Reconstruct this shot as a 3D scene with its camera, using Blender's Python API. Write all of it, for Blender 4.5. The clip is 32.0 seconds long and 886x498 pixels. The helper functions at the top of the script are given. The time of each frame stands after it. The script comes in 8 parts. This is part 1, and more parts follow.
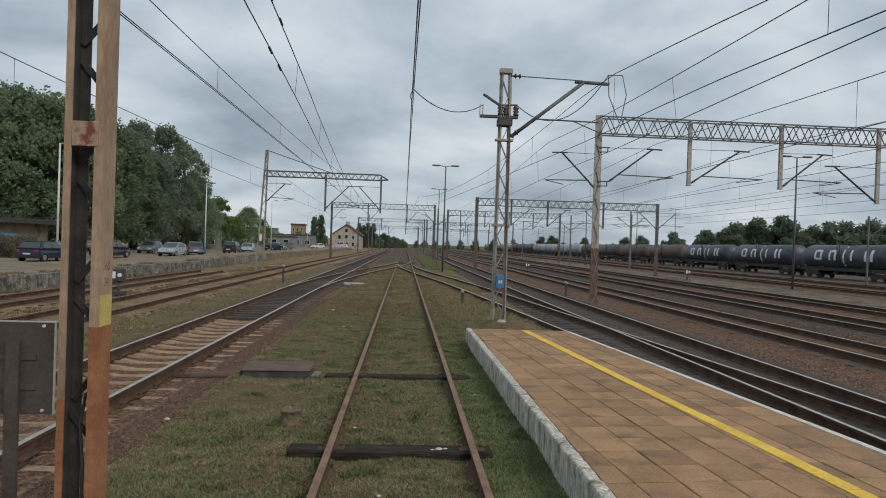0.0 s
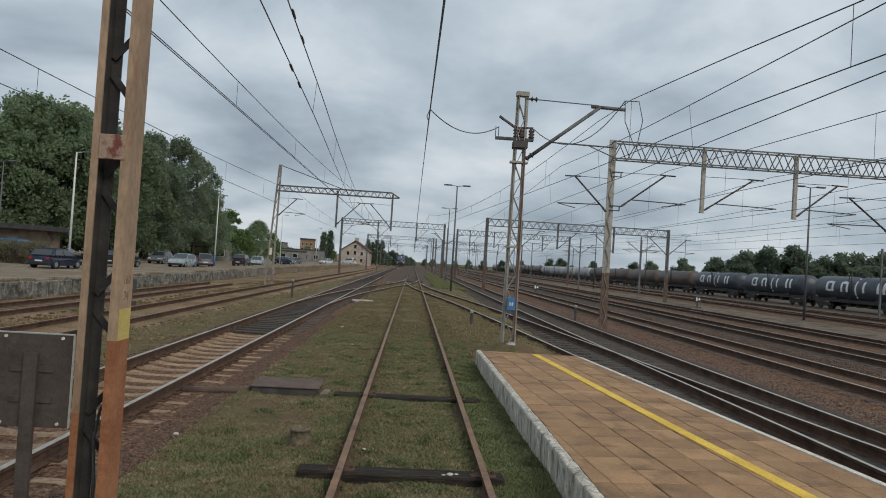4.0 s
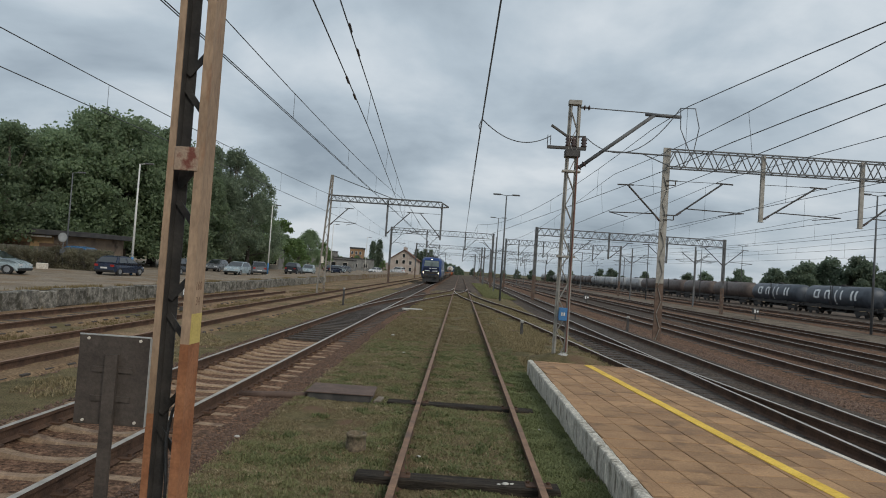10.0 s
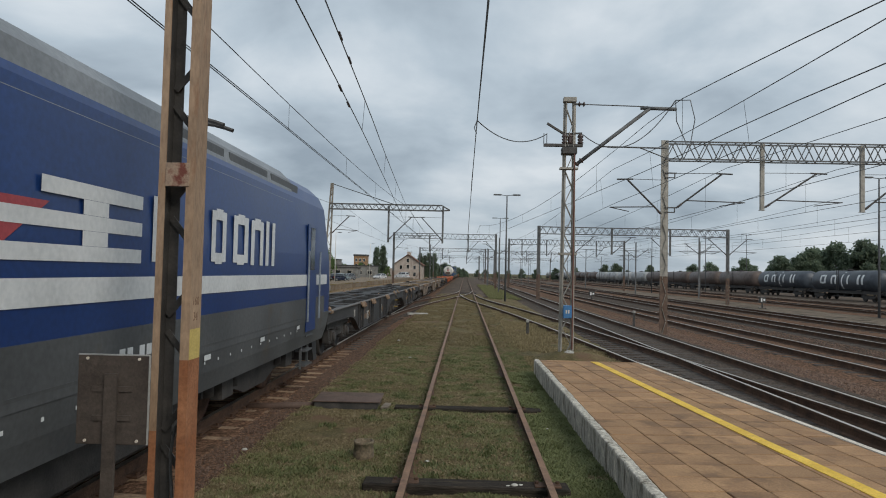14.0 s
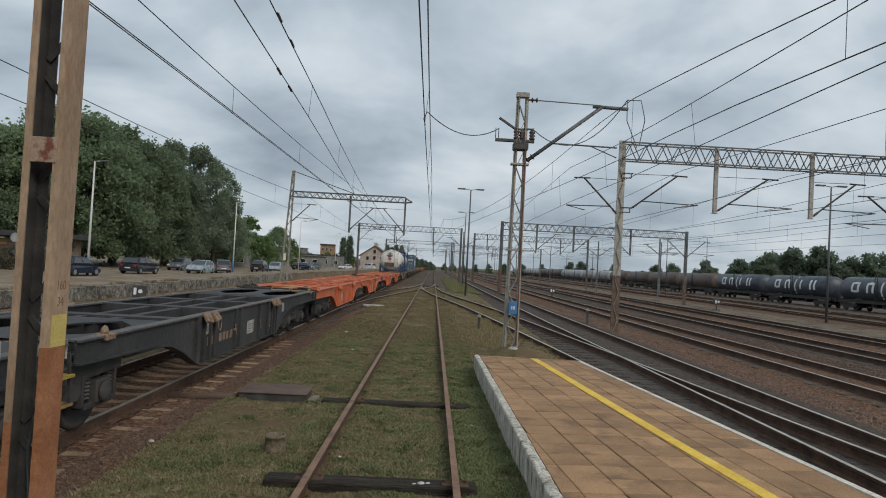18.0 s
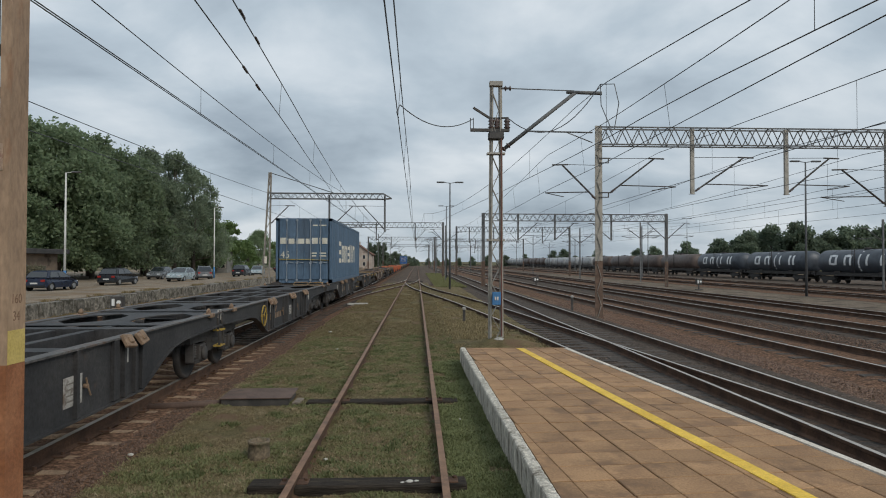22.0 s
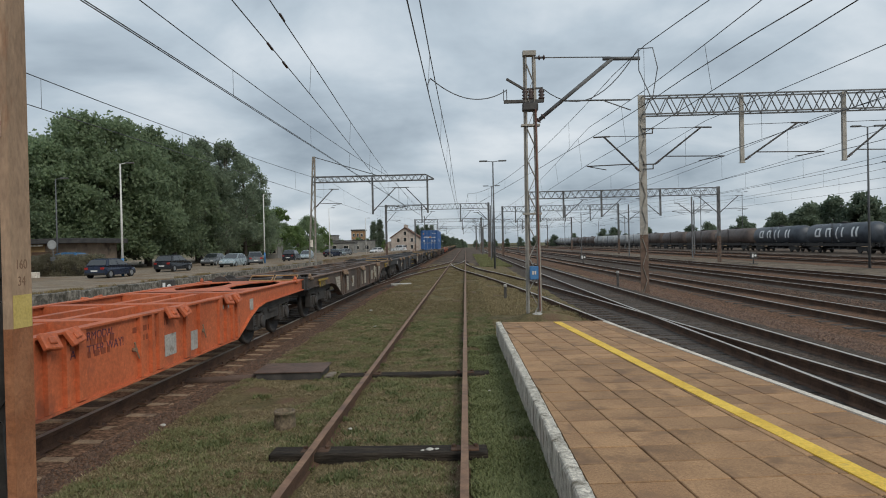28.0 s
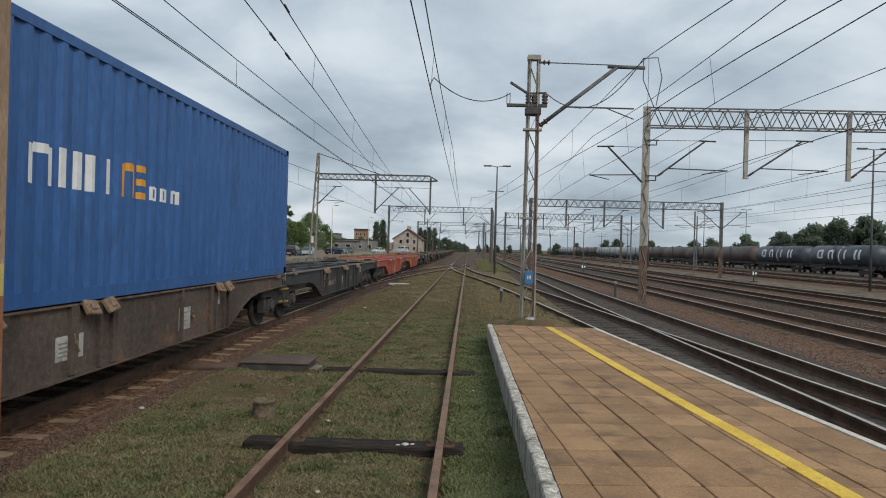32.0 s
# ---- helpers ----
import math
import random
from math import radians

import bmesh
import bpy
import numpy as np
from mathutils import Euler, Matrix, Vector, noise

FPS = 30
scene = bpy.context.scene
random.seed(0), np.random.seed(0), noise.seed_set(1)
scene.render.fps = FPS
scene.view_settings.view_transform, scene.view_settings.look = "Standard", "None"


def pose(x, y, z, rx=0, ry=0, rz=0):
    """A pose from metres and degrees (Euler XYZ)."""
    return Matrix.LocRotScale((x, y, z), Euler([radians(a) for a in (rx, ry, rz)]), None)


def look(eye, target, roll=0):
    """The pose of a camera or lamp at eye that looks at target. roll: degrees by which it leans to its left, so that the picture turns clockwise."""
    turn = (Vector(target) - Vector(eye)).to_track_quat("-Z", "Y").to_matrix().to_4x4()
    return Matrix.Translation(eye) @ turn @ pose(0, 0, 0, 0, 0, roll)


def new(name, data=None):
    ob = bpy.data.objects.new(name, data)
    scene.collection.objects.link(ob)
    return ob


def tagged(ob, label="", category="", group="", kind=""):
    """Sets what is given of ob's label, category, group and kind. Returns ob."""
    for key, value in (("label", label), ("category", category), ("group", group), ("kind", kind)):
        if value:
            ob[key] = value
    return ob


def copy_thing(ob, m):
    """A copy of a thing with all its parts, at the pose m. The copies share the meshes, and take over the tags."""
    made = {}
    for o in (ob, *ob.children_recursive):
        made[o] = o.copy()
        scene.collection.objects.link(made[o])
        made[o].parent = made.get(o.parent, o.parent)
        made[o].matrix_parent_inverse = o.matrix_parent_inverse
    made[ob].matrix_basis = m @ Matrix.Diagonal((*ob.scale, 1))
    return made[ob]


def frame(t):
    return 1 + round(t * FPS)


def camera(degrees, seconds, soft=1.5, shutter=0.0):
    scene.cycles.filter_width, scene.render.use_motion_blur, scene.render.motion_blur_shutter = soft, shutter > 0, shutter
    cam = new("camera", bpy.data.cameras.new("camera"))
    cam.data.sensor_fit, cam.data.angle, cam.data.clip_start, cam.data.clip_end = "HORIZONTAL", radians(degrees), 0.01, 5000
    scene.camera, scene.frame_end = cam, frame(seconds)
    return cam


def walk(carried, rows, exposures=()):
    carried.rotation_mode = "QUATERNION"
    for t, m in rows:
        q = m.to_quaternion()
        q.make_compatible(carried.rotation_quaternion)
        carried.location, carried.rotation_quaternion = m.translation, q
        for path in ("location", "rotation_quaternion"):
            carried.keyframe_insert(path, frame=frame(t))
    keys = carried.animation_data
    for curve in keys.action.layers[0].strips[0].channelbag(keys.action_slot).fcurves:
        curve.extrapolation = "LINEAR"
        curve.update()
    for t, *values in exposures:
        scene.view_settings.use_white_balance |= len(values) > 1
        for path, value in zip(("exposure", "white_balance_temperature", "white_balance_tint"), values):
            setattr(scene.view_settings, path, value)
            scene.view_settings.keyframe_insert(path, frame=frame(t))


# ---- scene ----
cam = camera(69.0, 32.0, 1.0)
PATH = [
    (0, (-0.042, -0.214, 2.140), (0.0779, 1.7822, 2.1267), 1.88),
    (0.5, (-0.053, -0.214, 2.144), (0.0754, 1.7816, 2.1353), 1.60),
    (1, (-0.054, -0.215, 2.155), (0.0753, 1.7804, 2.1522), 1.32),
    (1.5, (-0.052, -0.210, 2.148), (0.0756, 1.7856, 2.1519), 1.03),
    (2, (-0.077, -0.203, 2.144), (0.0597, 1.7919, 2.1509), 1.03),
    (2.5, (-0.081, -0.199, 2.153), (0.0621, 1.7956, 2.1601), 1.57),
    (3, (-0.095, -0.182, 2.152), (0.0539, 1.8125, 2.1702), 2.06),
    (3.5, (-0.131, -0.164, 2.168), (-0.0063, 1.8323, 2.2030), 3.09),
    (5.5, (-0.152, -0.189, 2.165), (-0.1376, 1.8100, 2.2141), 2.70),
    (6, (-0.146, -0.201, 2.164), (-0.1386, 1.7982, 2.2143), 2.05),
    (6.5, (-0.152, -0.193, 2.156), (-0.1428, 1.8060, 2.2078), 1.63),
    (7, (-0.168, -0.186, 2.150), (-0.1506, 1.8128, 2.2028), 1.42),
    (7.5, (-0.168, -0.175, 2.155), (-0.1541, 1.8240, 2.2051), 1.42),
    (8, (-0.180, -0.184, 2.154), (-0.1878, 1.8153, 2.2027), 1.64),
    (8.5, (-0.212, -0.165, 2.157), (-0.2385, 1.8345, 2.2121), 2.15),
    (9, (-0.212, -0.193, 2.149), (-0.2563, 1.8055, 2.2088), 2.93),
    (9.5, (-0.231, -0.213, 2.151), (-0.2838, 1.7854, 2.2123), 3.55),
    (10, (-0.230, -0.210, 2.155), (-0.2883, 1.7884, 2.2182), 3.98),
    (10.5, (-0.232, -0.204, 2.155), (-0.2948, 1.7944, 2.2225), 4.15),
    (11, (-0.228, -0.207, 2.156), (-0.2957, 1.7906, 2.2236), 4.19),
    (11.5, (-0.217, -0.212, 2.151), (-0.2893, 1.7852, 2.2194), 3.97),
    (12, (-0.212, -0.221, 2.152), (-0.2869, 1.7760, 2.2215), 3.81),
    (12.5, (-0.204, -0.216, 2.157), (-0.2825, 1.7812, 2.2259), 3.50),
    (13, (-0.203, -0.206, 2.155), (-0.2813, 1.7912, 2.2251), 2.88),
    (13.5, (-0.196, -0.201, 2.159), (-0.2724, 1.7961, 2.2309), 2.15),
    (14, (-0.168, -0.198, 2.162), (-0.2380, 1.7995, 2.2342), 1.31),
    (14.5, (-0.103, -0.159, 2.154), (-0.1657, 1.8388, 2.2231), 1.09),
    (16.5, (0.107, -0.106, 2.147), (0.0751, 1.8929, 2.2191), 2.48),
    (17, (0.220, -0.038, 2.181), (0.2063, 1.9610, 2.2463), 2.24),
    (17.5, (0.323, 0.009, 2.191), (0.3301, 2.0076, 2.2518), 2.39),
    (18, (0.403, -0.009, 2.183), (0.4304, 1.9898, 2.2371), 3.15),
    (18.5, (0.440, -0.036, 2.173), (0.5003, 1.9623, 2.2375), 3.53),
    (19, (0.499, 0.023, 2.167), (0.5875, 2.0198, 2.2287), 3.33),
    (19.5, (0.490, 0.061, 2.166), (0.6163, 2.0564, 2.2203), 4.36),
    (20, (0.483, 0.111, 2.187), (0.6292, 2.1050, 2.2413), 5.26),
    (20.5, (0.445, 0.140, 2.177), (0.6011, 2.1334, 2.2289), 4.38),
    (21, (0.430, 0.130, 2.175), (0.5740, 2.1238, 2.2208), 2.69),
    (21.5, (0.438, 0.140, 2.165), (0.5622, 2.1353, 2.2031), 1.18),
    (22, (0.470, 0.139, 2.160), (0.5507, 2.1366, 2.1986), 0.12),
    (22.5, (0.484, 0.120, 2.183), (0.5053, 2.1201, 2.2116), -1.00),
    (23, (0.484, 0.098, 2.184), (0.4745, 2.0977, 2.2108), -1.54),
    (23.5, (0.476, 0.140, 2.172), (0.4528, 2.1400, 2.2001), -1.39),
    (24, (0.475, 0.143, 2.162), (0.4490, 2.1432, 2.1832), -1.20),
    (24.5, (0.482, 0.131, 2.167), (0.4518, 2.1305, 2.1802), -1.46),
    (25, (0.476, 0.156, 2.162), (0.4415, 2.1557, 2.1712), -1.61),
    (25.5, (0.496, 0.170, 2.146), (0.4558, 2.1693, 2.1545), -1.67),
    (27.5, (0.721, 0.238, 2.044), (0.6502, 2.2371, 2.0414), -1.63),
    (28, (0.801, 0.285, 1.987), (0.7313, 2.2834, 1.9716), -1.24),
    (28.5, (0.885, 0.313, 1.909), (0.8192, 2.3121, 1.9055), -0.42),
    (29, (0.927, 0.340, 1.900), (0.8388, 2.3379, 1.8875), -0.19),
    (29.5, (0.944, 0.331, 1.907), (0.8437, 2.3285, 1.8917), -0.53),
    (30, (0.934, 0.297, 1.917), (0.8348, 2.2946, 1.9098), 0.03),
    (30.5, (0.961, 0.287, 1.896), (0.8651, 2.2850, 1.8946), 1.29),
    (31, (0.960, 0.288, 1.906), (0.8769, 2.2858, 1.8984), 2.29),
    (31.5, (0.968, 0.334, 1.900), (0.8926, 2.3330, 1.8994), 2.37),
    (32, (0.974, 0.326, 1.901), (0.8964, 2.3249, 1.8966), 1.56),
]
walk(cam, [(t, look(eye, target, roll)) for t, eye, target, roll in PATH],
     [(0, 0.04), (5, 0.0), (12, 0.0), (13.4, 0.0), (14, 0.06), (14.6, 0.05), (16.5, 0.04), (18, 0.02), (21, 0.03), (22, 0.08), (23, 0.12), (25, 0.12), (28.5, 0.10), (30, 0.05), (31, 0.08), (32, 0.15)])

# ---- sky and light ----
world = bpy.data.worlds.new("sky")
scene.world = world
world.use_nodes = True
wn = world.node_tree.nodes
wl = world.node_tree.links
wn.clear()
w_out = wn.new("ShaderNodeOutputWorld")
w_bg = wn.new("ShaderNodeBackground")
w_sky = wn.new("ShaderNodeTexSky")
w_sky.sky_type = "NISHITA"
w_sky.sun_disc = False
w_sky.sun_elevation = radians(37)
w_sky.sun_rotation = radians(141)
w_tc = wn.new("ShaderNodeTexCoord")
w_sep = wn.new("ShaderNodeSeparateXYZ")
wl.new(w_tc.outputs["Generated"], w_sep.inputs[0])
# clouds lie on a flat layer: the way up divides the way across
w_z = wn.new("ShaderNodeMath"); w_z.operation = "MAXIMUM"; w_z.inputs[1].default_value = 0.0
wl.new(w_sep.outputs["Z"], w_z.inputs[0])
w_za = wn.new("ShaderNodeMath"); w_za.operation = "ADD"; w_za.inputs[1].default_value = 0.30
wl.new(w_z.outputs[0], w_za.inputs[0])
w_dx = wn.new("ShaderNodeMath"); w_dx.operation = "DIVIDE"
w_dy = wn.new("ShaderNodeMath"); w_dy.operation = "DIVIDE"
wl.new(w_sep.outputs["X"], w_dx.inputs[0]); wl.new(w_za.outputs[0], w_dx.inputs[1])
wl.new(w_sep.outputs["Y"], w_dy.inputs[0]); wl.new(w_za.outputs[0], w_dy.inputs[1])
w_xy = wn.new("ShaderNodeCombineXYZ")
wl.new(w_dx.outputs[0], w_xy.inputs[0]); wl.new(w_dy.outputs[0], w_xy.inputs[1])
w_map = wn.new("ShaderNodeMapping")
w_map.inputs["Location"].default_value = (0.35, 1.3, 0)
w_map.inputs["Scale"].default_value = (1.0, 1.15, 1.0)
wl.new(w_xy.outputs[0], w_map.inputs[0])
w_n1 = wn.new("ShaderNodeTexNoise")
w_n1.inputs["Scale"].default_value = 1.5
w_n1.inputs["Detail"].default_value = 7
w_n1.inputs["Roughness"].default_value = 0.52
w_n1.inputs["Distortion"].default_value = 0.25
wl.new(w_map.outputs[0], w_n1.inputs["Vector"])
w_ramp = wn.new("ShaderNodeValToRGB")
r = w_ramp.color_ramp
r.elements[0].position, r.elements[0].color = 0.30, (0.30, 0.365, 0.43, 1)
r.elements[1].position, r.elements[1].color = 0.66, (0.70, 0.755, 0.80, 1)
e = r.elements.new(0.47); e.color = (0.46, 0.54, 0.61, 1)
e = r.elements.new(0.55); e.color = (0.565, 0.635, 0.695, 1)
wl.new(w_n1.outputs["Fac"], w_ramp.inputs[0])
w_scale = wn.new("ShaderNodeMix"); w_scale.data_type = "RGBA"; w_scale.blend_type = "MULTIPLY"
w_scale.inputs["Factor"].default_value = 1.0
w_scale.inputs["B"].default_value = (0.06, 0.06, 0.06, 1)
wl.new(w_sky.outputs[0], w_scale.inputs["A"])
w_mix = wn.new("ShaderNodeMix"); w_mix.data_type = "RGBA"
w_mix.inputs["Factor"].default_value = 0.93
wl.new(w_scale.outputs["Result"], w_mix.inputs["A"])
wl.new(w_ramp.outputs[0], w_mix.inputs["B"])
w_low = wn.new("ShaderNodeMapRange")
w_low.inputs["From Min"].default_value, w_low.inputs["From Max"].default_value = 0.0, 0.30
w_low.inputs["To Min"].default_value, w_low.inputs["To Max"].default_value = 0.90, 1.04
wl.new(w_sep.outputs["Z"], w_low.inputs[0])
wl.new(w_mix.outputs["Result"], w_bg.inputs[0])
wl.new(w_low.outputs[0], w_bg.inputs[1])
wl.new(w_bg.outputs[0], w_out.inputs[0])

sun_data = bpy.data.lights.new("sun", "SUN")
sun_data.energy, sun_data.angle, sun_data.color = 1.5, radians(25), (1.0, 0.93, 0.82)
sun = new("sun", sun_data)
sun.matrix_world = look((24, -30, 29), (0, 0, 0))


# ---- materials ----
def surf(name, c1, c2, scale=3.0, rough=0.8, metal=0.0, bump=0.15, fine=40.0, c3=None, stain=1.0, stain_at=0.58, per=0.0, rnd=False, stretch=(1, 1, 1), spec=0.5, grain=0.0):
    """A surface with a colour that wanders between c1 and c2, a fine grain, and stains of c3."""
    m = bpy.data.materials.new(name)
    m.use_nodes = True
    n, l = m.node_tree.nodes, m.node_tree.links
    b = n["Principled BSDF"]
    tc = n.new("ShaderNodeTexCoord")
    mp = n.new("ShaderNodeMapping")
    mp.inputs["Scale"].default_value = stretch
    l.new(tc.outputs["Object"], mp.inputs[0])
    vec = mp.outputs[0]
    if rnd:
        oi = n.new("ShaderNodeObjectInfo")
        mul = n.new("ShaderNodeMath"); mul.operation = "MULTIPLY"; mul.inputs[1].default_value = 37.0
        l.new(oi.outputs["Random"], mul.inputs[0])
        add = n.new("ShaderNodeVectorMath"); add.operation = "ADD"
        l.new(mp.outputs[0], add.inputs[0]); l.new(mul.outputs[0], add.inputs[1])
        vec = add.outputs[0]
    n1 = n.new("ShaderNodeTexNoise")
    n1.inputs["Scale"].default_value, n1.inputs["Detail"].default_value = scale, 5
    n2 = n.new("ShaderNodeTexNoise")
    n2.inputs["Scale"].default_value, n2.inputs["Detail"].default_value = fine, 4
    l.new(vec, n1.inputs["Vector"]); l.new(vec, n2.inputs["Vector"])
    ramp = n.new("ShaderNodeValToRGB")
    ramp.color_ramp.elements[0].position, ramp.color_ramp.elements[0].color = 0.34, (*c1, 1)
    ramp.color_ramp.elements[1].position, ramp.color_ramp.elements[1].color = 0.66, (*c2, 1)
    l.new(n1.outputs["Fac"], ramp.inputs[0])
    col = ramp.outputs[0]
    g = n.new("ShaderNodeMix"); g.data_type = "RGBA"; g.blend_type = "OVERLAY"
    g.inputs["Factor"].default_value = 0.35
    l.new(col, g.inputs["A"]); l.new(n2.outputs["Fac"], g.inputs["B"])
    col = g.outputs["Result"]
    if grain:
        n4 = n.new("ShaderNodeTexNoise")
        n4.inputs["Scale"].default_value, n4.inputs["Detail"].default_value = fine * 0.42, 3
        n4.inputs["Roughness"].default_value = 0.7
        l.new(vec, n4.inputs["Vector"])
        r4 = n.new("ShaderNodeMapRange")
        r4.inputs["From Min"].default_value, r4.inputs["From Max"].default_value = 0.32, 0.68
        r4.inputs["To Min"].default_value, r4.inputs["To Max"].default_value = 1 - grain, 1 + grain
        l.new(n4.outputs["Fac"], r4.inputs[0])
        h4 = n.new("ShaderNodeHueSaturation")
        l.new(r4.outputs[0], h4.inputs["Value"]); l.new(col, h4.inputs["Color"])
        col = h4.outputs[0]
    if c3 is not None:
        n3 = n.new("ShaderNodeTexNoise")
        n3.inputs["Scale"].default_value, n3.inputs["Detail"].default_value = stain, 6
        n3.inputs["Roughness"].default_value = 0.65
        l.new(vec, n3.inputs["Vector"])
        r3 = n.new("ShaderNodeValToRGB")
        r3.color_ramp.elements[0].position = stain_at
        r3.color_ramp.elements[1].position = min(1.0, stain_at + 0.12)
        l.new(n3.outputs["Fac"], r3.inputs[0])
        x3 = n.new("ShaderNodeMix"); x3.data_type = "RGBA"
        l.new(r3.outputs[0], x3.inputs["Factor"]); l.new(col, x3.inputs["A"])
        x3.inputs["B"].default_value = (*c3, 1)
        col = x3.outputs["Result"]
    if per:
        o2 = n.new("ShaderNodeObjectInfo")
        mr = n.new("ShaderNodeMapRange")
        mr.inputs["To Min"].default_value, mr.inputs["To Max"].default_value = 1 - per, 1 + per
        l.new(o2.outputs["Random"], mr.inputs[0])
        hs = n.new("ShaderNodeHueSaturation")
        l.new(mr.outputs[0], hs.inputs["Value"]); l.new(col, hs.inputs["Color"])
        col = hs.outputs[0]
    l.new(col, b.inputs["Base Color"])
    b.inputs["Metallic"].default_value = metal
    b.inputs["Specular IOR Level"].default_value = spec
    rr = n.new("ShaderNodeMapRange")
    rr.inputs["To Min"].default_value, rr.inputs["To Max"].default_value = max(0.05, rough - 0.1), min(1.0, rough + 0.1)
    l.new(n1.outputs["Fac"], rr.inputs[0]); l.new(rr.outputs[0], b.inputs["Roughness"])
    if bump:
        bp = n.new("ShaderNodeBump")
        bp.inputs["Strength"].default_value, bp.inputs["Distance"].default_value = bump, 0.02
        l.new(n2.outputs["Fac"], bp.inputs["Height"]); l.new(bp.outputs[0], b.inputs["Normal"])
    return m


def plain(name, c, rough=0.5, metal=0.0):
    return surf(name, tuple(v * 0.9 for v in c), tuple(min(1, v * 1.1) for v in c), 2.0, rough, metal, 0.05, 30)


def glow(name, c, strength):
    m = bpy.data.materials.new(name)
    m.use_nodes = True
    b = m.node_tree.nodes["Principled BSDF"]
    b.inputs["Base Color"].default_value = (*c, 1)
    b.inputs["Emission Color"].default_value = (*c, 1)
    b.inputs["Emission Strength"].default_value = strength
    return m


def glassy(name, c, rough=0.06):
    m = bpy.data.materials.new(name)
    m.use_nodes = True
    b = m.node_tree.nodes["Principled BSDF"]
    b.inputs["Base Color"].default_value = (*c, 1)
    b.inputs["Roughness"].default_value = rough
    b.inputs["Specular IOR Level"].default_value = 0.9
    return m


RAIL_SIDE = surf("rail_side_rust", (0.060, 0.036, 0.026), (0.120, 0.070, 0.046), 4, 0.85, 0.05, 0.3, 50, grain=0.2, spec=0.25)
RAIL_TOP = surf("worn_rail_steel", (0.40, 0.355, 0.30), (0.58, 0.52, 0.45), 8, 0.40, 0.85, 0.05, 80, (0.26, 0.19, 0.14), 3, 0.62)
RAIL_DULL = surf("dull_rail_steel", (0.165, 0.088, 0.050), (0.265, 0.155, 0.092), 5, 0.65, 0.1, 0.15, 60, (0.11, 0.06, 0.038), 3, 0.56, grain=0.15)
BALLAST = surf("brown_ballast", (0.085, 0.046, 0.029), (0.200, 0.120, 0.078), 26, 0.95, 0, 1.0, 34, (0.070, 0.050, 0.038), 0.9, 0.56, grain=0.7, spec=0.12)
BALLAST_DARK = surf("oily_ballast", (0.044, 0.035, 0.029), (0.115, 0.090, 0.072), 20, 0.9, 0, 1.0, 34, (0.14, 0.095, 0.068), 0.5, 0.58, grain=0.55, spec=0.12)
DIRT = surf("sandy_ground", (0.165, 0.108, 0.064), (0.262, 0.182, 0.110), 0.6, 0.95, 0, 0.6, 40, (0.120, 0.098, 0.050), 0.35, 0.50, grain=0.55, spec=0.12)
GRASSG = surf("short_grass", (0.105, 0.088, 0.043), (0.185, 0.150, 0.080), 2.2, 0.95, 0, 0.9, 150, (0.165, 0.106, 0.068), 0.9, 0.52, grain=0.8, spec=0.12)
FARGROUND = surf("far_ground", (0.07, 0.075, 0.03), (0.15, 0.125, 0.075), 0.05, 0.95, 0, 0.3, 3, spec=0.12)
CONCRETE = surf("weathered_concrete", (0.33, 0.32, 0.30), (0.50, 0.49, 0.455), 5, 0.9, 0, 0.5, 60, (0.17, 0.16, 0.135), 3.5, 0.57, stretch=(1, 1, 0.45), grain=0.25, spec=0.12)
SLEEPER_C = surf("concrete_sleeper", (0.225, 0.152, 0.096), (0.335, 0.232, 0.150), 4, 0.9, 0, 0.35, 60, (0.145, 0.090, 0.060), 3, 0.54, 0.16, True, grain=0.3)
SLEEPER_W = surf("tarred_wood", (0.030, 0.025, 0.021), (0.075, 0.058, 0.046), 6, 0.85, 0, 0.5, 50, (0.11, 0.078, 0.06), 2.5, 0.58, 0.25, True, (3, 1, 1), grain=0.3)
TILE = surf("clay_coloured_paving", (0.270, 0.152, 0.074), (0.375, 0.222, 0.112), 2.2, 0.85, 0, 0.3, 120, (0.205, 0.118, 0.062), 1.6, 0.52, 0.15, True, grain=0.22)
JOINT = surf("dirty_joint", (0.070, 0.050, 0.034), (0.130, 0.094, 0.062), 8, 0.95, 0, 0.4, 60)
YELLOW = surf("yellow_line_paint", (0.68, 0.43, 0.045), (0.82, 0.55, 0.080), 3, 0.75, 0, 0.25, 70, (0.50, 0.32, 0.09), 4, 0.60, grain=0.14)
WHITE = surf("worn_white_paint", (0.54, 0.485, 0.41), (0.70, 0.645, 0.56), 4, 0.8, 0, 0.2, 60, (0.33, 0.275, 0.21), 3, 0.56, grain=0.15)
MAST_GREY = surf("weathered_grey_steel", (0.19, 0.175, 0.15), (0.31, 0.285, 0.25), 5, 0.7, 0.1, 0.2, 50, (0.17, 0.085, 0.045), 2.2, 0.58)
MAST_RUST = surf("red_rusted_paint", (0.27, 0.105, 0.045), (0.37, 0.165, 0.080), 5, 0.75, 0.1, 0.25, 50, (0.20, 0.085, 0.045), 3, 0.58, grain=0.12)
FOOT_RUST = surf("dull_rusty_foot", (0.095, 0.062, 0.046), (0.165, 0.108, 0.080), 5, 0.85, 0.1, 0.25, 50, (0.17, 0.14, 0.11), 2.4, 0.55)
MAST_TAN = surf("weathered_tan_steel", (0.285, 0.192, 0.124), (0.395, 0.275, 0.182), 4, 0.75, 0.1, 0.2, 50, (0.27, 0.125, 0.062), 2.4, 0.56, 0, False, (1, 1, 0.35), grain=0.14)
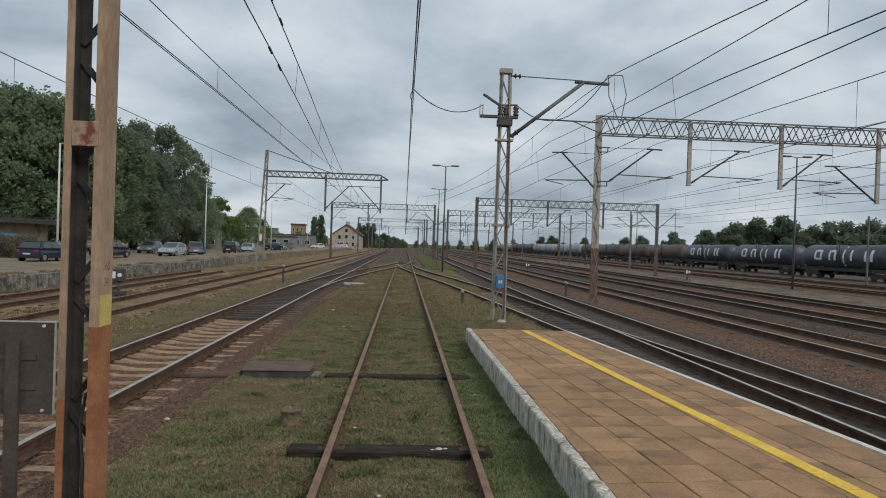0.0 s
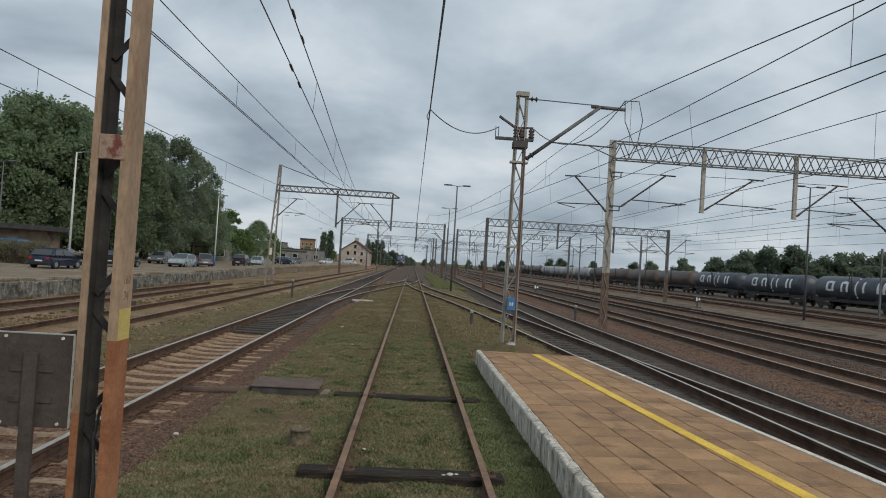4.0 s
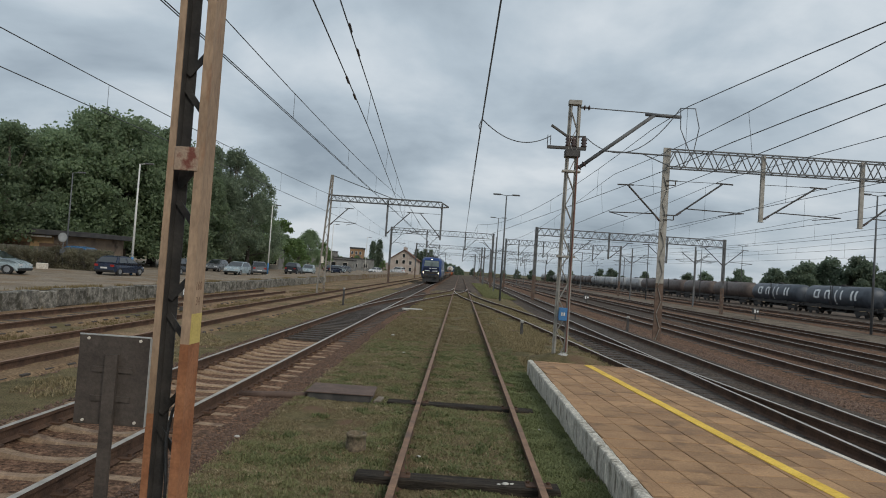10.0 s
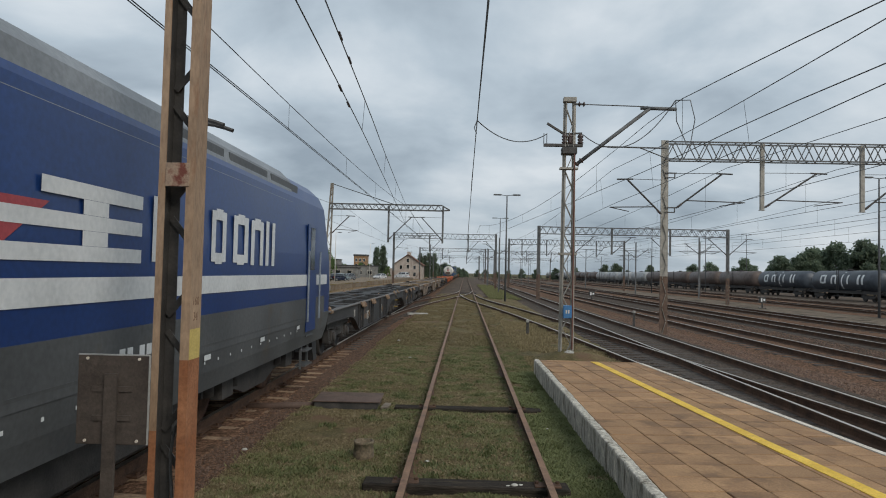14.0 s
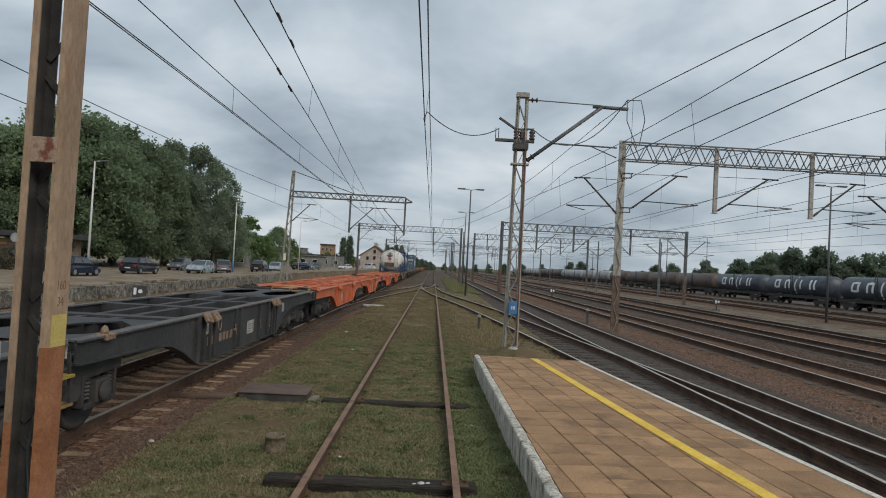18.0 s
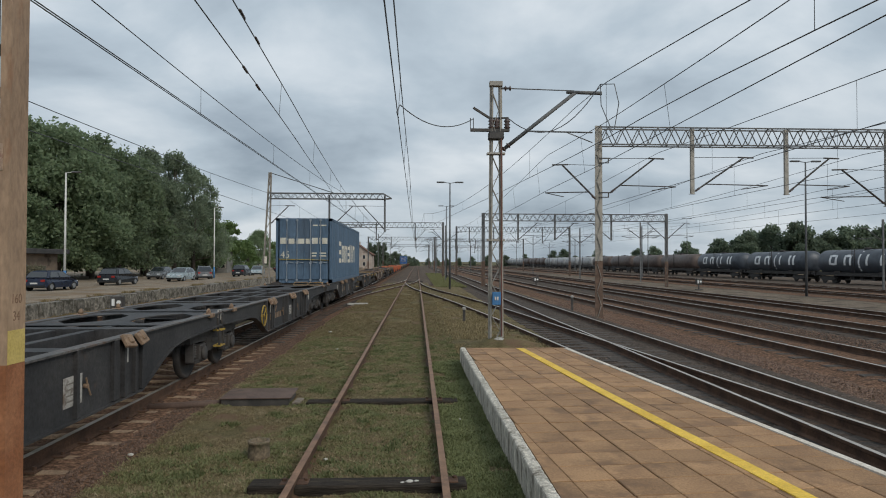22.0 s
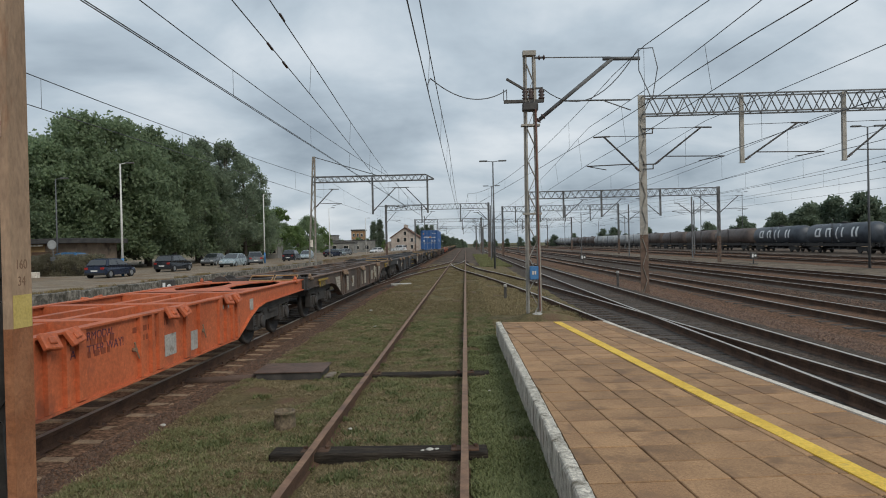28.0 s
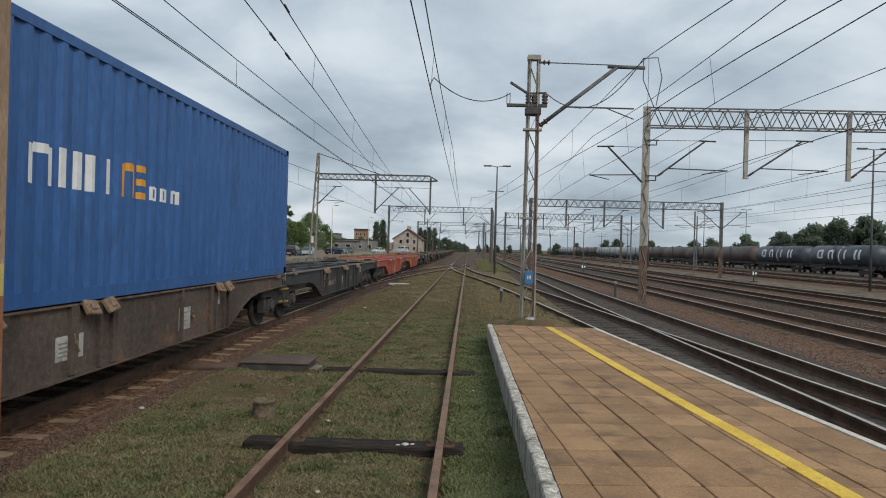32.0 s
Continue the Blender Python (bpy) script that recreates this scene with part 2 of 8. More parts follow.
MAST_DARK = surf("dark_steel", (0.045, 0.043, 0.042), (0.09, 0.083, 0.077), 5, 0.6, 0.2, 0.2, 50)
PALE_STEEL = surf("pale_weathered_steel", (0.27, 0.255, 0.225), (0.40, 0.375, 0.33), 5, 0.7, 0.1, 0.2, 50, (0.20, 0.11, 0.065), 2.2, 0.60)
GANTRY = surf("gantry_steel", (0.088, 0.092, 0.096), (0.160, 0.164, 0.165), 4, 0.7, 0.15, 0.2, 40, (0.10, 0.075, 0.06), 1.6, 0.60)
WIRE = plain("oxidised_wire", (0.095, 0.10, 0.105), 0.5, 0.4)
INSUL = plain("brown_insulator", (0.07, 0.045, 0.04), 0.3)
POLE_W = plain("white_painted_pole", (0.58, 0.58, 0.55), 0.6)
BLUE_P = plain("blue_paint", (0.05, 0.17, 0.36), 0.5)


KERB = surf("streaked_kerb_concrete", (0.37, 0.34, 0.285), (0.58, 0.54, 0.465), 7, 0.9, 0, 0.6, 60, (0.135, 0.115, 0.082), 6.0, 0.54, stretch=(1, 1, 0.35), grain=0.45)


# ---- mesh helpers ----
def box(bm, x0, x1, y0, y1, z0, z1, m=None, bevel=0.0):
    v = [bm.verts.new((x, y, z)) for x in (x0, x1) for y in (y0, y1) for z in (z0, z1)]
    f = [bm.faces.new([v[i] for i in q]) for q in ((0, 1, 3, 2), (4, 6, 7, 5), (0, 4, 5, 1), (2, 3, 7, 6), (0, 2, 6, 4), (1, 5, 7, 3))]
    if bevel:
        es = list({e for q in f for e in q.edges})
        res = bmesh.ops.bevel(bm, geom=es, offset=bevel, segments=1, affect="EDGES")
        v = list({w for q in res["faces"] for w in q.verts})
    if m is not None:
        bmesh.ops.transform(bm, matrix=m, verts=[w for w in v if w.is_valid])
    return v


def frame_along(p0, p1):
    d = (Vector(p1) - Vector(p0))
    q = d.to_track_quat("Z", "Y").to_matrix().to_4x4()
    return Matrix.Translation(p0) @ q, d.length


def beam(bm, p0, p1, w, h=None):
    """A square bar from p0 to p1."""
    h = w if h is None else h
    m, n = frame_along(p0, p1)
    box(bm, -w / 2, w / 2, -h / 2, h / 2, 0, n, m)


def rod(bm, p0, p1, r, seg=6, r2=None):
    m, n = frame_along(p0, p1)
    r2 = r if r2 is None else r2
    a = [bm.verts.new(m @ Vector((r * math.cos(2 * math.pi * i / seg), r * math.sin(2 * math.pi * i / seg), 0))) for i in range(seg)]
    b = [bm.verts.new(m @ Vector((r2 * math.cos(2 * math.pi * i / seg), r2 * math.sin(2 * math.pi * i / seg), n))) for i in range(seg)]
    for i in range(seg):
        f = bm.faces.new((a[i], a[(i + 1) % seg], b[(i + 1) % seg], b[i]))
        f.smooth = seg > 6
    bm.faces.new(a[::-1]); bm.faces.new(b)


def lathe(bm, prof, seg=16, m=None, smooth=True):
    """A body of turning about z from rows of (radius, z)."""
    rings = []
    for r_, z in prof:
        rings.append([bm.verts.new((m or Matrix()) @ Vector((r_ * math.cos(2 * math.pi * i / seg), r_ * math.sin(2 * math.pi * i / seg), z))) for i in range(seg)])
    for a, b in zip(rings, rings[1:]):
        for i in range(seg):
            f = bm.faces.new((a[i], a[(i + 1) % seg], b[(i + 1) % seg], b[i]))
            f.smooth = smooth
    bm.faces.new(rings[0][::-1]); bm.faces.new(rings[-1])


def prism(bm, pts, axis, a, b, m=None):
    """An outline of 2D points drawn out along an axis from a to b."""
    def put(u, v, w):
        p = {"x": (w, u, v), "y": (u, w, v), "z": (u, v, w)}[axis]
        return bm.verts.new((m @ Vector(p)) if m else p)
    lo, hi = [put(u, v, a) for u, v in pts], [put(u, v, b) for u, v in pts]
    k = len(pts)
    for i in range(k):
        bm.faces.new((lo[i], lo[(i + 1) % k], hi[(i + 1) % k], hi[i]))
    bm.faces.new(lo[::-1]); bm.faces.new(hi)


def tube(bm, pts, r, seg=5):
    """A thin wire along points."""
    pts = [Vector(p) for p in pts]
    rings = []
    for i, p in enumerate(pts):
        d = (pts[min(i + 1, len(pts) - 1)] - pts[max(i - 1, 0)]).normalized()
        q = d.to_track_quat("Z", "Y").to_matrix()
        rings.append([bm.verts.new(p + q @ Vector((r * math.cos(2 * math.pi * k / seg), r * math.sin(2 * math.pi * k / seg), 0))) for k in range(seg)])
    for a, b in zip(rings, rings[1:]):
        for k in range(seg):
            bm.faces.new((a[k], a[(k + 1) % seg], b[(k + 1) % seg], b[k]))


def mesh_of(name, bm, material):
    bmesh.ops.recalc_face_normals(bm, faces=bm.faces)
    me = bpy.data.meshes.new(name)
    bm.to_mesh(me)
    bm.free()
    for mm in (material if isinstance(material, (list, tuple)) else [material]):
        me.materials.append(mm)
    return me


def part(name, bm, material, parent=None, label=""):
    ob = new(name, mesh_of(name, bm, material))
    if parent is not None:
        ob.parent = parent
    if label:
        ob["label"] = label
    return ob


def piece(name, me, parent, m):
    ob = new(name, me)
    ob.parent = parent
    ob.matrix_basis = m
    return ob


def thing(name, label, category, group="", kind="", m=None):
    ob = new(name)
    ob.empty_display_size = 0.2
    if m is not None:
        ob.matrix_basis = m
    return tagged(ob, label, category, group, kind)


def flat(name, pts, z, material, label, category, kind="structure", thick=0.0):
    bm = bmesh.new()
    prism(bm, pts, "z", z - max(thick, 0.02), z)
    return tagged(part(name, bm, material), label, category, "", kind)


def smooth_line(pts, step=1.5):
    """Points of a line through (x, y) marks, in even steps of y."""
    ys, xs = [p[1] for p in pts], [p[0] for p in pts]
    ny = max(2, int((ys[-1] - ys[0]) / step))
    yy = np.linspace(ys[0], ys[-1], ny + 1)
    xx = np.interp(yy, ys, xs)
    k = np.ones(5) / 5
    if len(pts) > 2 and len(xx) > 8:
        pad = np.r_[2 * xx[0] - xx[2:0:-1], xx, 2 * xx[-1] - xx[-2:-4:-1]]
        xx = np.convolve(pad, k, "valid")
    return list(zip(xx.tolist(), yy.tolist()))


# ---- ground ----
def ground_sheet(name, x0, x1, y0, y1, nx, ny, z, rough, material, label, category):
    """A sheet of ground with a gently uneven top."""
    xs, ys = np.linspace(x0, x1, nx), np.linspace(y0, y1, ny)
    verts, faces = [], []
    for yv in ys:
        for xv in xs:
            verts.append((xv, yv, z + rough * noise.noise((xv * 0.9, yv * 0.9, 3.1)) + 0.4 * rough * noise.noise((xv * 3.1, yv * 3.1, 7.0))))
    for j in range(ny - 1):
        for i in range(nx - 1):
            a = j * nx + i
            faces.append((a, a + 1, a + nx + 1, a + nx))
    me = bpy.data.meshes.new(name)
    me.from_pydata(verts, [], faces)
    me.materials.append(material)
    for p in me.polygons:
        p.use_smooth = True
    return tagged(new(name, me), label, category, "", "structure")


ground_sheet("ground", -3000, 3000, -1500, 3500, 3, 3, -0.62, 0.0, FARGROUND, "far grassy ground of the rail yard", "ground")
ground_sheet("dirt_ground", -70, 90, -30, 330, 81, 181, -0.36, 0.05, DIRT, "sandy ground with dry grass between the tracks", "ground")


YARD = surf("dark_yard_ground", (0.060, 0.048, 0.039), (0.138, 0.104, 0.080), 0.8, 0.95, 0, 0.8, 18, (0.165, 0.122, 0.080), 0.2, 0.60, grain=0.5, spec=0.1)
ground_sheet("yard_ground", 12.5, 75, -28, 328, 60, 170, -0.30, 0.05, YARD, "dark trodden ballast ground of the yard", "ground")
ground_sheet("yard_path", 22.6, 27.2, 5, 120, 12, 120, -0.22, 0.05, surf("pale_yard_gravel", (0.118, 0.094, 0.070), (0.20, 0.160, 0.122), 1.5, 0.95, 0, 0.8, 30, (0.07, 0.055, 0.04), 0.5, 0.5, grain=0.6, spec=0.1), "sandy path between the yard tracks", "ground")
ground_sheet("dirt_band", -3.42, -2.5, -20, 64, 10, 340, -0.195, 0.04, BALLAST, "reddish stony edge between track and grass", "ground")


# ---- tracks ----
RAIL_PROFILE = [(-0.036, 0), (0.036, 0), (0.036, -0.04), (0.012, -0.055), (0.012, -0.14), (0.07, -0.165), (0.07, -0.172), (-0.07, -0.172), (-0.07, -0.165), (-0.012, -0.14), (-0.012, -0.055), (-0.036, -0.04)]


def rail_mesh(name, line, off, top, z=0.0):
    verts, faces, mats = [], [], []
    k = len(RAIL_PROFILE)
    pts = [Vector((x, y, z)) for x, y in line]
    for i, p in enumerate(pts):
        d = (pts[min(i + 1, len(pts) - 1)] - pts[max(i - 1, 0)]).normalized()
        side = Vector((d.y, -d.x, 0))
        for u, v in RAIL_PROFILE:
            verts.append(p + side * (off + u) + Vector((0, 0, v)))
    for i in range(len(pts) - 1):
        for q in range(k):
            a, b = i * k + q, i * k + (q + 1) % k
            faces.append((a, b, b + k, a + k))
            mats.append(0 if q == 0 else 1)
    me = bpy.data.meshes.new(name)
    me.from_pydata(verts, [], faces)
    me.materials.append(top); me.materials.append(RAIL_SIDE)
    me.polygons.foreach_set("material_index", mats)
    return me


def sleeper_concrete():
    bm = bmesh.new()
    prof = [(-1.25, -0.012), (-0.75, 0.0), (-0.52, -0.004), (-0.34, -0.035), (-0.15, -0.055), (0.15, -0.055), (0.34, -0.035), (0.52, -0.004), (0.75, 0.0), (1.25, -0.012)]
    v = []
    for x, z in prof:
        v.append([bm.verts.new((x, y, zz)) for y, zz in ((-0.128, z - 0.2), (-0.094 - 0.2 * z, z - 0.035), (-0.068 - 0.2 * z, z), (0.068 + 0.2 * z, z), (0.094 + 0.2 * z, z - 0.035), (0.128, z - 0.2))])
    for a, b in zip(v, v[1:]):
        for i in range(5):
            bm.faces.new((a[i], a[i + 1], b[i + 1], b[i]))
    bm.faces.new(v[0]); bm.faces.new(v[-1][::-1])
    return mesh_of("sleeper", bm, SLEEPER_C)


def sleeper_wood():
    bm = bmesh.new()
    box(bm, -1.28, 1.28, -0.125, 0.125, -0.16, 0.0, None, 0.012)
    return mesh_of("sleeper", bm, SLEEPER_W)


def clip_mesh():
    """A rail fastening: a plate with two bolts."""
    bm = bmesh.new()
    box(bm, -0.16, 0.16, -0.08, 0.08, -0.012, 0.012)
    for x in (-0.12, 0.12):
        rod(bm, (x, 0, 0.01), (x, 0, 0.05), 0.025, 6)
    return mesh_of("fastening", bm, RAIL_SIDE)


SL_C, SL_W, CLIP = sleeper_concrete(), sleeper_wood(), clip_mesh()


def sample(line, s):
    """The place and heading on a line at each y of s."""
    xs, ys = [p[0] for p in line], [p[1] for p in line]
    x = float(np.interp(s, ys, xs))
    x2 = float(np.interp(s + 0.5, ys, xs))
    return x, math.atan2(-(x2 - x), 0.5)


def track(name, marks, label, sleeper, spacing=0.6, parts=(0, 40), rest=120, shiny=True, bed=None, bed_w=1.75, z=0.0, clips=False, timber=None, fill=0.0, cover=0.0):
    line = smooth_line(marks)
    root = thing(name, label, "railway track", "", "structure")
    top = RAIL_TOP if shiny else RAIL_DULL
    for off in (-0.7525, 0.7525):
        ob = new("rail", rail_mesh("rail", line, off, top, z))
        ob.parent = root
    y = line[0][1] + 0.3
    far = []
    while y < min(rest, line[-1][1]):
        x, a = sample(line, y)
        jog = random.uniform(-0.03, 0.03)
        if parts[0] <= y <= parts[1]:
            m = Matrix.Translation((x + jog, y + random.uniform(-0.03, 0.03), z - 0.168)) @ Matrix.Rotation(a + random.uniform(-0.02, 0.02), 4, "Z")
            piece("sleeper", SL_W if timber and y > timber else sleeper, root, m)
            if clips and y < 22:
                for off in (-0.7525, 0.7525):
                    piece("fastening", CLIP, root, Matrix.Translation((x + off, y, z - 0.155)))
        else:
            far.append((x + jog, y))
        y += spacing
    if far:
        bm = bmesh.new()
        for x, yy in far:
            box(bm, x - 1.25, x + 1.25, yy - 0.12, yy + 0.12, z - 0.33, z - 0.19)
        ob = part("far_sleepers", bm, SLEEPER_W if timber else sleeper.materials[0], root)
        ob["kind"] = "stuff"
    if bed:
        verts, faces = [], []
        prof = [(-bed_w - 0.5, -0.42), (-bed_w, -0.26), (-1.2, -0.262 + fill), (-0.85, -0.262 + fill), (-0.62, -0.262 + max(cover, fill * 0.2)), (0, -0.275 + cover * 1.05), (0.62, -0.262 + max(cover, fill * 0.2)), (0.85, -0.262 + fill), (1.2, -0.262 + fill), (bed_w, -0.26), (bed_w + 0.5, -0.42)]
        fine = smooth_line(marks, 0.5)
        fine = [p for p in fine if p[1] < 330]
        for x, yv in fine:
            for u, h in prof:
                verts.append((x + u + 0.05 * noise.noise((u, yv, 1.7)), yv, z + h + 0.022 * noise.noise((x + u * 2.3, yv * 2.1, 0))))
        k = len(prof)
        for i in range(len(fine) - 1):
            for q in range(k - 1):
                a = i * k + q
                faces.append((a, a + 1, a + k + 1, a + k))
        me = bpy.data.meshes.new("ballast_bed")
        me.from_pydata(verts, [], faces)
        me.materials.append(bed)
        ob = new("ballast_bed", me)
        ob.parent = root
    return root


FAR = 900
track("track_platform_side", [(0, -25), (0, FAR)], "rusty little-used track half sunk in grass beside the platform", SL_W, 0.62, (45, 60), 44, False)
track("track_train", [(-4.6, -40), (-4.6, FAR)], "main track with shiny rails on concrete sleepers", SL_C, 0.575, (-2, 62), 170, True, BALLAST, 1.5, 0.0, True, 18.4, 0.082, 0.026)
track("track_siding", [(-9.0, -25), (-9.0, 60), (-8.6, 120), (-8.6, 300)], "rusty siding track", SL_W, 0.65, (8, 40), 100, False, DIRT, 1.4, -0.02, fill=0.11, cover=0.112)
track("track_dock", [(-13.2, -10), (-13.2, 45)], "rusty dead-end track along the stone loading dock", SL_W, 0.7, (12, 40), 60, False, DIRT, 1.4, -0.12, fill=0.10, cover=0.09)
track("track_link", [(6.9, -8), (6.4, 2), (5.55, 10), (5.1, 15), (4.65, 20), (4.2, 25), (3.72, 30), (2.95, 37), (2.1, 43.5), (1.15, 50), (0.4, 58), (0.04, 66)], "curved link track with worn rails", SL_W, 0.62, (3, 62), 66, True, None, 1.4, 0.004)
track("track_second", [(6.5, -20), (6.45, 10), (6.3, 30), (6.2, 60), (6.2, FAR)], "main track with shiny rails on dark ballast", SL_W, 0.62, (2, 50), 150, True, BALLAST_DARK, 2.0, fill=0.085, cover=0.098)
track("track_third", [(11.0, -20), (10.9, 20), (10.7, 60), (10.7, FAR)], "track with shiny rails on brown ballast", SL_W, 0.62, (6, 50), 150, True, BALLAST, 1.7, fill=0.085, cover=0.098)
track("track_fourth", [(15.6, -20), (15.4, 30), (15.3, FAR)], "track with worn rails on dark ballast", SL_W, 0.62, (14, 60), 150, True, BALLAST_DARK, 1.9, fill=0.085, cover=0.098)
track("track_fifth", [(20.0, -20), (20.0, FAR)], "track with worn rails in the yard", SL_W, 0.62, (18, 60), 130, True, BALLAST, 1.9, fill=0.085, cover=0.098)
track("track_sixth", [(30.5, -20), (30.5, FAR)], "yard track with light rails", SL_W, 0.62, (30, 70), 120, True, BALLAST, 1.7, fill=0.085, cover=0.098)
track("track_seventh", [(36.5, -20), (36.5, FAR)], "yard track with light rails", SL_W, 0.62, (40, 70), 120, True, BALLAST, 1.7, fill=0.085, cover=0.098)
track("track_tank_wagons", [(50.0, -20), (50.0, FAR)], "yard track under the tank wagons", SL_W, 0.7, (60, 70), 90, False, BALLAST_DARK, 1.7, -0.3)
track("track_crossover", [(-4.55, 30), (-4.3, 36), (-3.5, 44), (-2.2, 54), (-1.0, 62), (-0.25, 70), (0, 78)], "crossover track with worn rails", SL_W, 0.62, (34, 72), 78, True, None, 1.4, 0.003)

# grass strip round the platform-side track
GX0, GX1 = -2.72, 1.62
ground_sheet("ballast_field", -7.0, 8.0, 64, 329, 20, 200, -0.21, 0.05, YARD, "dark brown ballast round the tracks further up the line", "ground")
ground_sheet("grass_strip", GX0, GX1, -25, 70, 50, 500, -0.14, 0.05, GRASSG, "short worn grass round the rusty track", "grass")
ground_sheet("grass_verge", -8.0, -5.85, -20, 70, 14, 200, -0.24, 0.05, GRASSG, "grassy verge between the tracks", "grass")
ground_sheet("far_grass", 2.1, 5.0, 60, 130, 12, 100, -0.15, 0.05, GRASSG, "grass between the tracks further up the line", "grass")
ground_sheet("grass_island", 1.6, 4.3, 14.6, 60, 24, 160, -0.14, 0.07, GRASSG, "grass island behind the platform end", "grass")

# ---- platform ----
PZ = 0.24
EDGE = [(6.2, -12.0), (4.95, 4.0), (4.73, 6.3), (4.36, 9.6), (3.82, 14.35)]
platform = thing("platform", "low platform paved with clay-coloured slabs, concrete kerb", "platform", "", "structure")


def edge_x(y):
    return float(np.interp(y, [p[1] for p in EDGE], [p[0] for p in EDGE]))


bm = bmesh.new()
prism(bm, [(1.62, -12), (6.2, -12), (4.95, 4.0), (4.36, 9.6), (3.82, 14.3), (1.55, 14.6)], "z", -0.4, PZ - 0.03)
part("base", bm, JOINT, platform)
# kerb stones along the grass side
y = -12.0
kerb_n = 0
while y < 14.6:
    y1 = min(y + 1.0, 14.62)
    bm = bmesh.new()
    rings = []
    lift = random.uniform(-0.004, 0.006)
    for i in range(21):
        yy = y + 0.003 + (y1 - y - 0.006) * i / 20
        xm = 1.655 - 0.010 * max(0, yy - 3)
        ring = []
        for u, z in ((-0.085, -0.42), (-0.090, -0.10), (-0.097, 0.08), (-0.102, PZ - 0.03), (-0.094, PZ - 0.008), (-0.078, PZ), (-0.045, PZ + 0.002), (-0.01, PZ), (0.012, PZ - 0.004), (0.018, PZ - 0.03), (0.018, -0.42)):
            chip = 0.022 * max(0.0, noise.noise((yy * 7, z * 9, u * 9)) - 0.1) if z > 0.15 and u < 0.0 else 0.0
            rough_ = 0.006 * noise.noise((yy * 11, z * 13, u * 30))
            ring.append(bm.verts.new((xm + u + rough_ + chip, yy, z + lift * (z > 0) + rough_ - chip)))
        rings.append(ring)
    for a, b in zip(rings, rings[1:]):
        for k in range(10):
            bm.faces.new((a[k], a[k + 1], b[k + 1], b[k]))
    bm.faces.new(rings[0]); bm.faces.new(rings[-1][::-1])
    part("kerb_stone", bm, KERB, platform)
    y = y1
# white edge along the far rails
bm = bmesh.new()
for (xa, ya), (xb, yb) in zip(EDGE, EDGE[1:]):
    prism(bm, [(xa - 0.085, ya), (xa, ya), (xb, yb), (xb - 0.085, yb)], "z", -0.4, PZ + 0.004)
part("edge_beam", bm, WHITE, platform, "white-painted concrete edge beam")
# slabs, laid along the white edge
TS = 0.405
tdir = math.atan2(0.089, 1.0)
rot = Matrix.Rotation(tdir, 4, "Z")
bm = bmesh.new()
box(bm, -TS / 2 + 0.006, TS / 2 - 0.006, -TS / 2 + 0.006, TS / 2 - 0.006, -0.05, 0, None, 0.006)
SLAB = mesh_of("slab", bm, TILE)
def clip_poly(poly, px, py, nx, ny):
    """The part of a polygon on the side of a line that its normal points to."""
    out = []
    for (ax, ay), (bx, by) in zip(poly, poly[1:] + poly[:1]):
        da, db = (ax - px) * nx + (ay - py) * ny, (bx - px) * nx + (by - py) * ny
        if da >= 0:
            out.append((ax, ay))
        if da * db < 0:
            f = da / (da - db)
            out.append((ax + (bx - ax) * f, ay + (by - ay) * f))
    return out


for i in range(-8, 20):
    for j in range(-14, 42):
        u, v = (i + 0.5) * TS, (j + 0.5) * TS
        c = rot @ Vector((u, v, 0)) + Vector((1.9, 0.5, 0))
        if c.y < -4 or c.y > 15 or c.x < 1.2 or c.x > 6:
            continue
        q = TS / 2 - 0.005
        cs = [rot @ Vector(p) + c for p in ((-q, -q, 0), (q, -q, 0), (q, q, 0), (-q, q, 0))]
        poly = [(p.x, p.y) for p in cs]
        ex0, ex1 = edge_x(c.y - 1) - 0.09, edge_x(c.y + 1) - 0.09
        whole = len(poly)
        cut = clip_poly(poly, 1.71, 0, 1, 0.010)
        cut = clip_poly(cut, ex0, c.y - 1, -2, ex1 - ex0) if cut else cut
        cut = clip_poly(cut, 0, 14.53, 0, -1) if cut else cut
        if len(cut) < 3:
            continue
        area = 0.5 * abs(sum(a[0] * b[1] - b[0] * a[1] for a, b in zip(cut, cut[1:] + cut[:1])))
        if area < 0.012:
            continue
        zz = PZ - 0.006 + random.uniform(-0.004, 0.003)
        if area > 0.97 * (2 * q) ** 2:
            piece("slab", SLAB, platform, Matrix.Translation((c.x, c.y, zz)) @ rot @ pose(0, 0, 0, random.uniform(-.3, .3), random.uniform(-.3, .3), random.uniform(-.4, .4)))
        else:
            bm = bmesh.new()
            prism(bm, cut, "z", zz - 0.05, zz)
            part("slab", bm, TILE, platform)
# yellow line
bm = bmesh.new()
YL = [(4.85, -9.0), (3.69, 4.0), (3.53, 5.9), (3.34, 7.5), (2.68, 14.4)]
pts = smooth_line(YL, 0.47)
for (xa, ya), (xb, yb) in zip(pts, pts[1:]):
    prism(bm, [(xa, ya + 0.003), (xa + 0.16, ya + 0.003), (xb + 0.16, yb - 0.003), (xb, yb - 0.003)], "z", PZ - 0.02, PZ + 0.003)
part("yellow_line", bm, YELLOW, platform, "yellow painted safety line")


